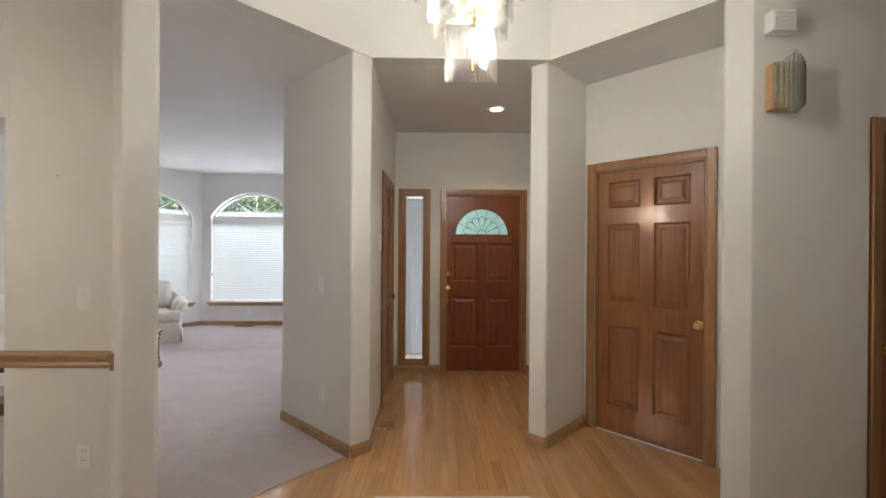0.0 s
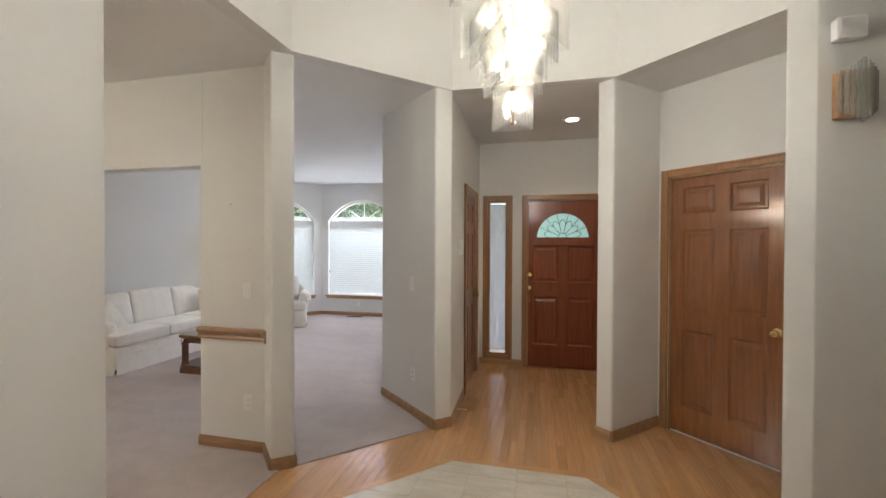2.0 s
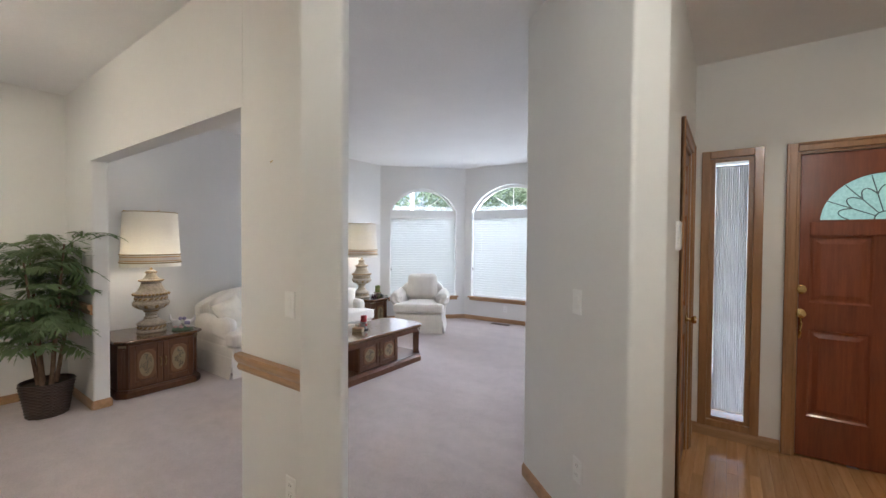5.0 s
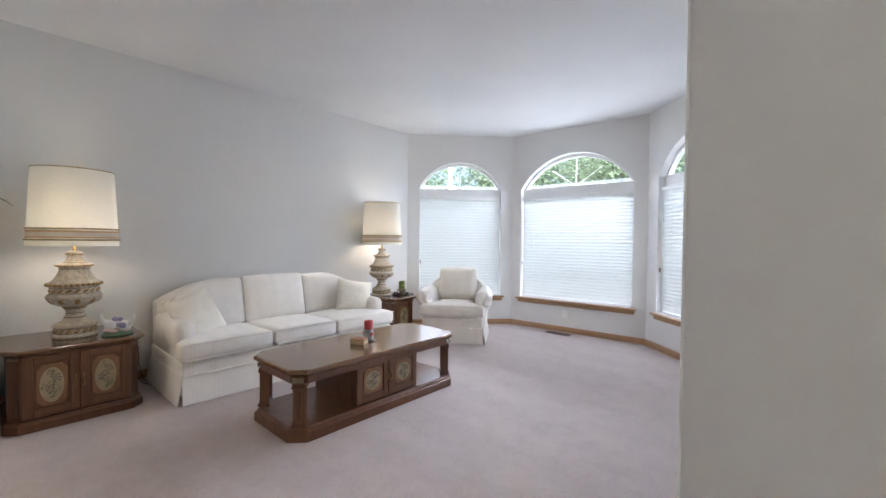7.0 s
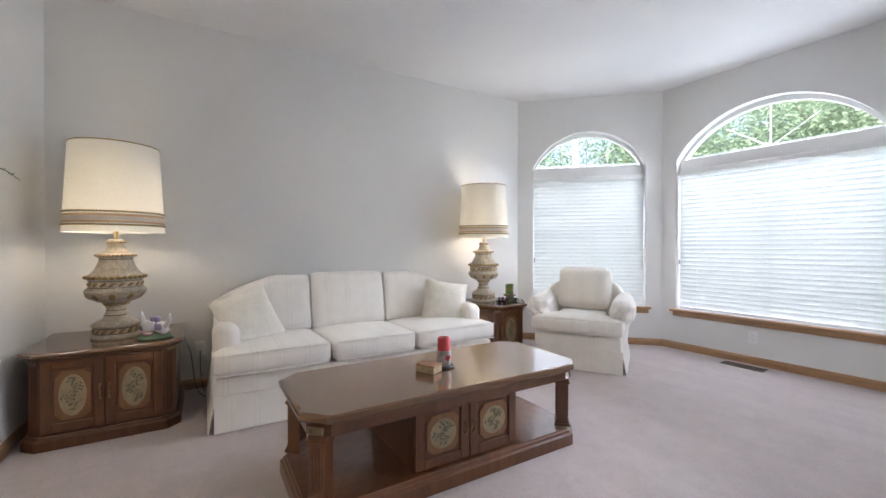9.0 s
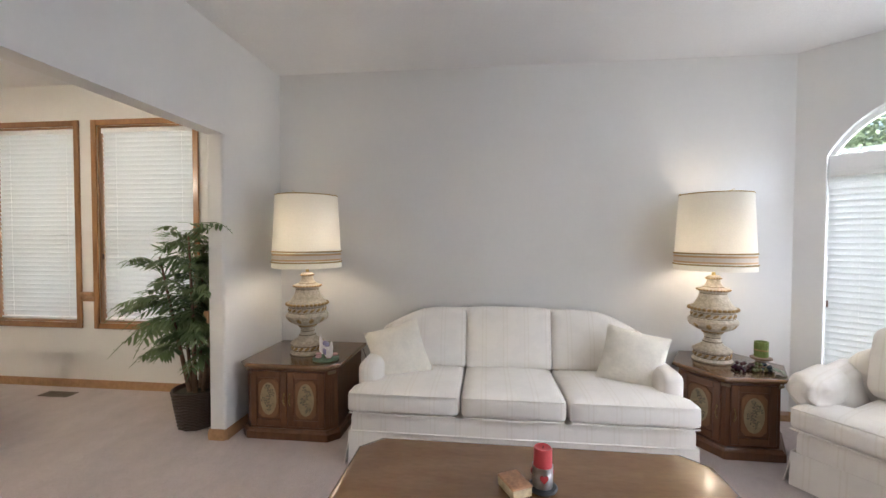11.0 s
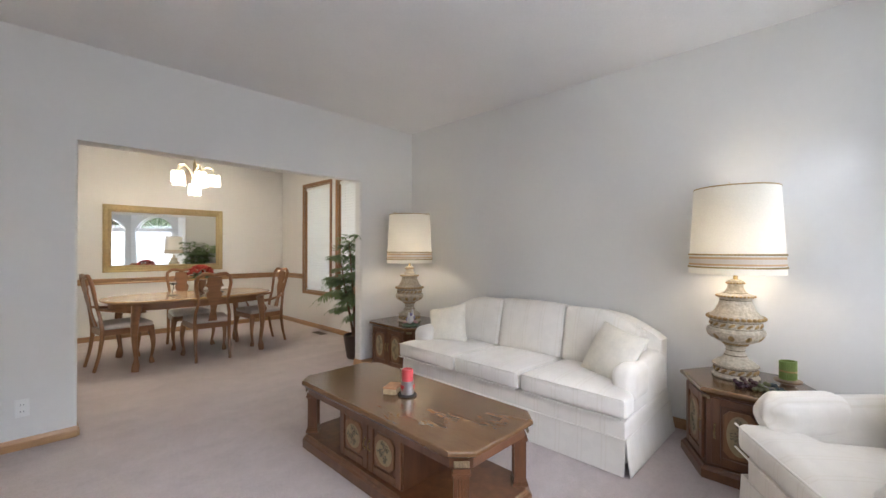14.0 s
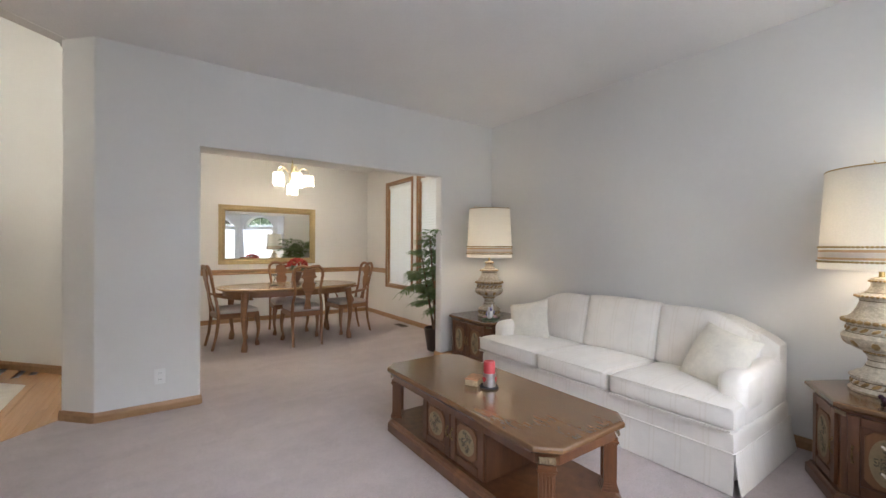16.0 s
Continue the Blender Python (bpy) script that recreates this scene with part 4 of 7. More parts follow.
part("side_skirt", skirt_panel(SD - 0.06, 0.205, 0.03), M_DAMASK, sofa, m=pose(SL - 0.012, 0.02, 0.006, 0, 0, 90), smooth=True)
for x in (0.10, SL - 0.10):
    for y in (0.10, SD - 0.14):
        part("foot", box(x - 0.03, y - 0.03, 0, x + 0.03, y + 0.03, 0.052, 0.004), M_WALNUT, sofa)
pillow(pose(-4.65, 3.215, 0.590, 62, -13, 112), "cream brocade throw pillow leaning in the sofa corner", 0.39)
pillow(pose(-4.64, 4.765, 0.598, 62, 9, 66), "cream brocade throw pillow leaning in the sofa corner", 0.39)


def club_chair():
    ch = thing("armchair", "white damask armchair with rolled arms and a loose cushion", "armchair", pose(-4.355, 5.50, 0.008, 0, 0, 32))
    W, Dp = 0.78, 0.80
    part("base", softs(0.02, 0.02, 0.05, W - 0.02, Dp - 0.03, 0.31, 0.04, (0, 0.008, 0)), M_DAMASK, ch, smooth=True)
    cu = part("seat_cushion", softs(0.005, -0.015, 0.315, W - 0.005, Dp - 0.22, 0.450, 0.04, (0.0, 0.014, 0.022), 12, warp=lambda p: Vector((0.17 + (p.x - 0.005) * 0.56 if p.y > 0.24 else p.x, p.y, p.z)) if p.y > 0.24 else p), M_DAMASK, ch, smooth=True)
    part("piping", tube([(0.02, -0.020, 0.440), (W / 2, -0.030, 0.444), (W - 0.02, -0.020, 0.440)], 0.005, 6), M_DAMASK, cu, smooth=True)
    part("lower_piping", tube([(0.02, -0.020, 0.326), (W / 2, -0.028, 0.325), (W - 0.02, -0.020, 0.326)], 0.005, 6), M_DAMASK, cu, smooth=True)
    lean = Matrix.Translation((0, Dp - 0.16, 0.44)) @ pose(0, 0, 0, -14) @ Matrix.Translation((0, -(Dp - 0.16), -0.44))
    part("back_cushion", softs(0.15, Dp - 0.33, 0.44, W - 0.15, Dp - 0.15, 0.845, 0.06, (0.01, 0.04, 0.014), 12, m=lean), M_DAMASK, ch, smooth=True)

    def hump(p):
        u = (p.x - W / 2) / (W / 2)
        return Vector((p.x, p.y - 0.10 * u * u, p.z - 0.16 * abs(u) ** 2.2 * max(0, (p.z - 0.1) / 0.68)))
    part("backrest", softs(0.03, Dp - 0.18, 0.08, W - 0.03, Dp - 0.02, 0.79, 0.07, (0, 0.01, 0), 12, warp=hump), M_DAMASK, ch, smooth=True)
    for k in (0, 1):
        s = 1 if k == 0 else -1
        ox = 0.0 if k == 0 else W

        def roll(p, s=s, ox=ox):
            lx = p.x
            lift = 0.10 * max(0, p.y - 0.2)
            flare = -0.055 * math.sin(min(1, max(0, (p.z - 0.32) / 0.2)) * math.pi / 2)
            return Vector((ox + s * (lx + flare), p.y, p.z + lift))
        arm = part("armrest", softs(0.01, 0.12, 0.08, 0.165, Dp - 0.10, 0.585, 0.075, (0.02, 0.01, 0.012), 11, warp=roll), M_DAMASK, ch, smooth=True)

        def sleeve(p, roll=roll):
            q = roll(p)
            e = max(0, 0.20 - p.y)
            q.x += 0.012 * math.sin(p.z * 60) * min(1, e * 12)
            q.y += 0.01 * math.sin(p.x * 70 + p.z * 30) * min(1, e * 10)
            return q
        part("arm_cover", softs(-0.012, 0.095, 0.40, 0.172, 0.44, 0.600, 0.07, (0.012, 0.014, 0.010), 12, warp=sleeve), M_DAMASK, arm, "loose gathered white arm sleeve", smooth=True)
    part("front_skirt", skirt_panel(W - 0.03, 0.185), M_DAMASK, ch, m=pose(0.015, 0.008, 0.006), smooth=True)
    part("side_skirt", skirt_panel(Dp - 0.06, 0.185, 0.03), M_DAMASK, ch, m=pose(0.012, Dp - 0.05, 0.006, 0, 0, -90), smooth=True)
    part("side_skirt", skirt_panel(Dp - 0.06, 0.185, 0.03), M_DAMASK, ch, m=pose(W - 0.012, 0.02, 0.006, 0, 0, 90), smooth=True)
    for x in (0.10, W - 0.10):
        for y in (0.10, Dp - 0.12):
            part("foot", box(x - 0.025, y - 0.025, 0, x + 0.025, y + 0.025, 0.052, 0.004), M_WALNUT, ch)


club_chair()

# -- carved walnut tables with painted ovals
M_TAN = wood("tan_panel", (0.17, 0.078, 0.031), (0.25, 0.122, 0.052), 0.4, axis=2, rand=0.05)
M_OVAL = plain("painted_oval", (0.36, 0.285, 0.165), 0.5, vary=0.2, grain=50, relief=0.05, big=12)
M_VINE = plain("vine_paint", (0.14, 0.125, 0.08), 0.5, vary=0.3, grain=60, big=30)
M_BLOOM = plain("flower_paint", (0.36, 0.25, 0.17), 0.5, vary=0.2, big=30)


def painted_door(parent, w, h, m, hinge, seed):
    """A cabinet door in x and z facing -y: frame, octagonal field, painted oval with a vine, pull."""
    bm = bmesh.new()
    fr = 0.045
    for a in ((0, 0, fr, h), (w - fr, 0, w, h), (fr, 0, w - fr, fr), (fr, h - fr, w - fr, h)):
        add_box(bm, a[0], -0.016, a[1], a[2], 0.0, a[3], 0.003)
    d = part("door", bm, M_WALNUT, parent, m=m)
    part("field", box(fr - 0.004, -0.006, fr - 0.004, w - fr + 0.004, 0.0, h - fr + 0.004), M_WALNUT, d)
    x0, x1, z0, z1, c = fr + 0.012, w - fr - 0.012, fr + 0.012, h - fr - 0.012, 0.03
    oc = [(x0 + c, z0), (x1 - c, z0), (x1, z0 + c), (x1, z1 - c), (x1 - c, z1), (x0 + c, z1), (x0, z1 - c), (x0, z0 + c)]
    part("raised_field", add_outline(bmesh.new(), oc, -0.015, -0.006, bevel=0.004), M_TAN, d, "tan octagonal panel")
    cx, cz, a, b = w / 2, h / 2, (x1 - x0) / 2 - 0.016, (z1 - z0) / 2 - 0.02
    ov = [(cx + a * math.cos(t * math.pi / 16), cz + b * math.sin(t * math.pi / 16)) for t in range(32)]
    oval = part("oval", add_outline(bmesh.new(), ov, -0.0166, -0.0145), M_OVAL, d, "cream oval painted with a vine")
    rng = random.Random(seed)
    bm = bmesh.new()
    stem = [(cx + a * 0.35 * math.sin(k * 0.9), -0.0172, cz - b * 0.8 + 1.6 * b * k / 12) for k in range(13)]
    add_tube(bm, stem, 0.0016, 5)

    def leaf(px, pz, ang, L):
        t = bmesh.new()
        ring = [(math.cos(q * math.pi / 4) * L, 0, math.sin(q * math.pi / 4) * L * 0.45) for q in range(8)]
        t.faces.new([t.verts.new(v) for v in ring])
        join(bm, t, pose(px, -0.0172 - rng.random() * 0.0005, pz, 0, ang, 0))
    for k in range(1, 13):
        px, _, pz = stem[k]
        for s in (-1, 1):
            ex, ez = px + s * rng.uniform(0.2, 0.5) * a, pz + rng.uniform(-0.08, 0.12) * b
            if ((ex - cx) / a) ** 2 + ((ez - cz) / b) ** 2 < 0.72:
                add_tube(bm, [(px, -0.0172, pz), ((px + ex) / 2, -0.0172, pz + 0.01), (ex, -0.0172, ez)], 0.0012, 4)
                leaf(ex, ez, rng.uniform(0, 180), rng.uniform(0.006, 0.010))
                leaf(px + s * 0.01, pz, rng.uniform(0, 180), rng.uniform(0.005, 0.008))
    part("vine", bm, M_VINE, oval)
    for k in range(3):
        px, _, pz = stem[3 + 3 * k]
        part("flower", lathe([(0.0, 0), (0.008, 0), (0.006, 0.001), (0.0, 0.0014)], 10, m=pose(px - 0.012 + 0.02 * (k % 2), -0.0172, pz + 0.01, 90)), M_BLOOM, oval)
    px = w - 0.018 if hinge == 0 else 0.018
    pull = tube([(px, -0.016, h * 0.42), (px, -0.028, h * 0.44), (px, -0.029, h * 0.5), (px, -0.028, h * 0.56), (px, -0.016, h * 0.58)], [0.005, 0.004, 0.006, 0.004, 0.005], 8)
    for z in (0.40, 0.60):
        add_lathe(pull, [(0, 0), (0.007, 0), (0.005, 0.005), (0, 0.006)], 8, m=pose(px, -0.016, h * z, 90))
    part("handle", pull, M_DARKBRASS, d, "antique brass pull", smooth=True)
    return d


def top_slab(pts, z0, z1):
    """A table top with a stepped, rounded edge over a footprint."""
    c = sum((Vector(p) for p in pts), Vector((0, 0))) / len(pts)

    def grow(k):
        return [tuple(Vector(p) + (Vector(p) - c).normalized() * k) for p in pts]
    bm = bmesh.new()
    t = bmesh.new()
    layers = [(-0.028, z0), (-0.020, z0 + 0.008), (-0.006, z0 + 0.012), (0.0, z0 + 0.018), (0.0, z1 - 0.010), (-0.003, z1 - 0.004), (-0.010, z1 - 0.0015), (-0.022, z1)]
    rings = [[t.verts.new((x, y, z)) for x, y in grow(k)] for k, z in layers]
    n = len(pts)
    for a, b in zip(rings, rings[1:]):
        for k in range(n):
            t.faces.new((a[k], a[(k + 1) % n], b[(k + 1) % n], b[k]))
    t.faces.new(rings[0][::-1])
    t.faces.new(rings[-1])
    return join(bm, t)


def stepped(outline, layers):
    """A plinth built up of outlines that step in as they rise."""
    bm = bmesh.new()
    rings = [[bm.verts.new((x, y, z)) for x, y in outline(k)] for k, z in layers]
    n = len(rings[0])
    for a, b in zip(rings, rings[1:]):
        for k in range(n):
            bm.faces.new((a[k], a[(k + 1) % n], b[(k + 1) % n], b[k]))
    bm.faces.new(rings[0][::-1])
    bm.faces.new(rings[-1])
    return bm


def chamfered(x0, y0, x1, y1, c, which=(1, 1, 1, 1)):
    out = []
    for (x, y, sx, sy), w in zip(((x0, y0, 1, 1), (x1, y0, -1, 1), (x1, y1, -1, -1), (x0, y1, 1, -1)), which):
        if not w:
            out.append((x, y))
        elif sx * sy > 0:
            out += [(x, y + sy * c), (x + sx * c, y)]
        else:
            out += [(x + sx * c, y), (x, y + sy * c)]
    return out


M_CARVE = plain("dull_gilt", (0.27, 0.20, 0.115), 0.45, 0.25, vary=0.2, grain=60, big=40)


def carving(parent, m, w=0.075, h=0.024):
    """A little gilt carved block of upright leaves."""
    bm = box(-w / 2, -0.006, 0, w / 2, 0, h, 0.002)
    for k in range(6):
        add_lathe(bm, [(0, 0.002), (0.004, 0.006), (0.0045, 0.012), (0, h - 0.002)], 8, m=pose(-w / 2 + w * (k + 0.5) / 6, -0.006, 0))
    return part("carving", bm, M_CARVE, parent, "small gilt carved block", m=m)


CT = thing("coffee_table", "dark walnut coffee table with painted cabinet doors", "coffee table", pose(-3.443, 4.002, 0.008))
cw, cl = 0.312, 0.748
part("tabletop", top_slab(chamfered(-cw, -cl, cw, cl, 0.085), 0.395, 0.437), M_WTOP, CT, "polished walnut top", smooth=False)
part("apron", prism(chamfered(-cw + 0.035, -cl + 0.035, cw - 0.035, cl - 0.035, 0.075), 0.345, 0.397), M_WALNUT, CT)
part("plinth", stepped(lambda k: chamfered(-cw + k, -cl + k, cw - k, cl - k, 0.085), ((0.004, 0), (0.004, 0.056), (0.010, 0.062), (0.014, 0.064), (0.016, 0.074), (0.024, 0.080), (0.026, 0.086))), M_WALNUT, CT)
REED = mesh_of(tube([(0, 0, 0), (0, 0, 0.165)], 0.0042, 8), "reed", M_WALNUT, True)
for sx in (-1, 1):
    for sy in (-1, 1):
        px, py = sx * (cw - 0.085), sy * (cl - 0.085)
        ang = {(1, -1): 45, (1, 1): 135, (-1, 1): 225, (-1, -1): 315}[(sx, sy)]
        mt = pose(px, py, 0.086, 0, 0, ang)
        bm = stepped(lambda g: [(-g, -g + 0.004), (g, -g + 0.004), (g, g - 0.004), (-g, g - 0.004)], ((0.044, 0), (0.044, 0.013), (0.039, 0.015), (0.039, 0.025), (0.036, 0.027), (0.036, 0.036), (0.034, 0.038), (0.034, 0.223), (0.038, 0.225), (0.038, 0.231), (0.043, 0.234), (0.043, 0.242), (0.038, 0.245), (0.038, 0.26)))
        leg = part("leg", bm, M_WALNUT, CT, m=mt)
        for k in range(4):
            for yy in (-0.030, 0.030):
                part("reed", REED, None, leg, m=pose(-0.021 + k * 0.014, yy, 0.05))
        carving(leg, pose(0, -0.036, 0.268), 0.07, 0.03)
c0, c1 = -0.275, 0.298
part("cabinet_body", box(-cw + 0.065, c0, 0.0865, cw - 0.062, c1, 0.377), M_WALNUT, CT)
dw = (c1 - c0) / 2
for k in range(2):
    painted_door(CT, dw - 0.006, 0.286, pose(cw - 0.0615, c0 + 0.003 + k * dw, 0.090, 0, 0, 90), k, 20 + k)

# small things on the coffee table
bm = lathe([(0.0, 0.0), (0.052, 0.0), (0.056, 0.006), (0.050, 0.012), (0.0, 0.012)], 28)
candle = thing("candle", "red pillar candle in a silver heart holder", "candle", pose(-3.445, 4.035, 0.4455))
part("dish", bm, M_BLACK, candle, "dark metal dish", smooth=True)
part("holder", lathe([(0.0, 0.0125), (0.037, 0.0125), (0.038, 0.09), (0.0365, 0.09)], 28), plain("pewter", (0.5, 0.5, 0.5), 0.3, 0.9, vary=0.2, big=30), candle, "pewter sleeve", smooth=True)
M_RED = plain("red_wax", (0.50, 0.05, 0.055), 0.4, vary=0.08)
part("wax", lathe([(0.0, 0.0126), (0.034, 0.0126), (0.034, 0.150), (0.030, 0.156), (0.015, 0.152), (0.0, 0.150)], 28), M_RED, candle, "red wax", smooth=True)
part("wick", tube([(0, 0, 0.15), (0.001, 0.001, 0.162)], 0.0012, 5), M_BLACK, candle)
for k in range(3):
    bm = bmesh.new()
    hp = [(0.0155 * math.sin(t) ** 3 * 1.0, 0.0012 * (13 * math.cos(t) - 5 * math.cos(2 * t) - 2 * math.cos(3 * t) - math.cos(4 * t)) * 0.95) for t in [q * math.pi / 12 for q in range(24)]]
    add_outline(bm, hp, -0.0415, -0.0385)
    part("heart", bm, M_RED, candle, "red heart", m=pose(0, 0, 0.055, 0, 0, 90 + k * 120))
bk = thing("trinket_box", "small tan decorated keepsake box beside the candle", "box", pose(-3.420, 3.930, 0.4455, 0, 0, 28))
part("box_body", box(-0.055, -0.04, 0, 0.055, 0.04, 0.032, 0.003), plain("box_tan", (0.46, 0.36, 0.22), 0.5, vary=0.2, big=30), bk)
part("lid", box(-0.058, -0.043, 0.0325, 0.058, 0.043, 0.042, 0.004), plain("box_lid", (0.40, 0.20, 0.10), 0.45, vary=0.3, big=40, grain=90), bk, "reddish patterned lid")


def commode():
    """The wide end table by the dining opening."""
    t = thing("end_table", "dark walnut end table with two painted doors", "end table", pose(-4.805, 2.48, 0.008), group="end tables by the sofa")
    hx, hy = 0.325, 0.362
    part("tabletop", top_slab(chamfered(-hx, -hy, hx, hy, 0.07, (0, 1, 1, 0)), 0.478, 0.515), M_WTOP, t, "polished walnut top")
    body = chamfered(-hx + 0.03, -hy + 0.035, hx - 0.035, hy - 0.035, 0.062, (0, 1, 1, 0))
    part("cabinet_body", prism(body, 0.07, 0.479), M_WALNUT, t)
    part("plinth", stepped(lambda k: chamfered(-hx + k, -hy + k, hx - k, hy - k, 0.066, (0, 1, 1, 0)), ((0.010, 0), (0.010, 0.048), (0.016, 0.054), (0.020, 0.058), (0.024, 0.0695))), M_WALNUT, t)
    w = 2 * (hy - 0.035 - 0.062)
    for k in range(2):
        painted_door(t, w / 2 - 0.004, 0.375, pose(hx - 0.0345, -w / 2 + 0.002 + k * w / 2, 0.088, 0, 0, 90), k, 30 + k)
    for s in (-1, 1):
        carving(t, pose(hx - 0.062, s * (hy - 0.062), 0.448, 0, 0, 45 if s < 0 else 135), 0.06, 0.022)
        for q in range(3):
            part("fluting", tube([(-0.014 + q * 0.014, 0, 0.10), (-0.014 + q * 0.014, 0, 0.43)], 0.004, 6), M_WALNUT, t, m=pose(hx - 0.066, s * (hy - 0.066), 0, 0, 0, 45 if s < 0 else 135))
    return t


commode()


def hexagon_table(cx, cy, R, rz):
    t = thing("end_table", "dark walnut hexagonal end table with painted doors", "end table", pose(cx, cy, 0.008, 0, 0, rz), group="end tables by the sofa")
    hexa = lambda r: [(r * math.cos(k * math.pi / 3), r * math.sin(k * math.pi / 3)) for k in range(6)]
    part("tabletop", top_slab(hexa(R), 0.478, 0.515), M_WTOP, t, "polished walnut hexagonal top")
    part("cabinet_body", prism(hexa(R - 0.045), 0.07, 0.479), M_WALNUT, t)
    part("plinth", stepped(lambda k: hexa(R - k), ((0.006, 0), (0.006, 0.048), (0.014, 0.054), (0.020, 0.058), (0.026, 0.0695))), M_WALNUT, t)
    r = R - 0.045
    for k in (-1, 0, 1):
        a, b = Vector((math.cos(k * math.pi / 3), math.sin(k * math.pi / 3))) * r, Vector((math.cos((k + 1) * math.pi / 3), math.sin((k + 1) * math.pi / 3))) * r
        ang = math.degrees(math.atan2(b.y - a.y, b.x - a.x))
        d = (b - a).normalized()
        if k < 1:
            painted_door(t, (b - a).length - 0.05, 0.375, pose(a.x + d.x * 0.025, a.y + d.y * 0.025, 0.088, 0, 0, ang), 0 if k < 0 else 1, 40 + k)
        carving(t, pose(b.x * 1.0, b.y * 1.0, 0.448, 0, 0, ang + 30), 0.05, 0.022)
    return t


hexagon_table(-4.882, 5.475, 0.362, -30)

# -- carved lamps with drum shades
M_CREAM = plain("antique_cream", (0.57, 0.495, 0.38), 0.5, vary=0.26, grain=85, relief=0.5, big=40)
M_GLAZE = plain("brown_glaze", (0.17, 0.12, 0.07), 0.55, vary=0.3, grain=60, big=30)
M_GILT = plain("worn_gilt", (0.42, 0.275, 0.115), 0.4, 0.35, vary=0.3, grain=60, relief=0.2, big=40)
M_SHADE = translucent("lamp_shade", (0.88, 0.86, 0.80), 0.38, 0.8, 120)
M_RIBBON = translucent("shade_ribbon", (0.68, 0.47, 0.28), 0.25, 0.8, 120)
M_RIBBON2 = translucent("shade_ribbon_pale", (0.78, 0.70, 0.62), 0.25, 0.8, 120)
M_ROPE = plain("gold_braid", (0.42, 0.30, 0.12), 0.5, 0.3, vary=0.2, grain=70, relief=0.2)
M_BULB = glowing("lamp_bulb", (1, 1, 1), (1.0, 0.82, 0.62), 8.0)


def bead_ring(r, z, n, s, m_=None, squash=1.2):
    bm = bmesh.new()
    for k in range(n):
        a = 2 * math.pi * k / n
        add_lathe(bm, [(0, -s), (s * 0.75, -s * 0.6), (s, 0), (s * 0.75, s * 0.6), (0, s)], 7, m=pose(r * math.cos(a), r * math.sin(a), z, 0, 0, math.degrees(a)) @ Matrix.Diagonal((1, squash, 1, 1)))
    return bm


def slant_ring(r, z, n, h, tilt):
    bm = bmesh.new()
    for k in range(n):
        a = 2 * math.pi * k / n
        add_lathe(bm, [(0, -h), (h * 0.35, -h * 0.6), (h * 0.42, 0), (h * 0.35, h * 0.6), (0, h)], 6, m=pose(r * math.cos(a), r * math.sin(a), z, 0, 0, math.degrees(a) + 90) @ pose(0, 0, 0, 0, tilt, 0))
    return bm


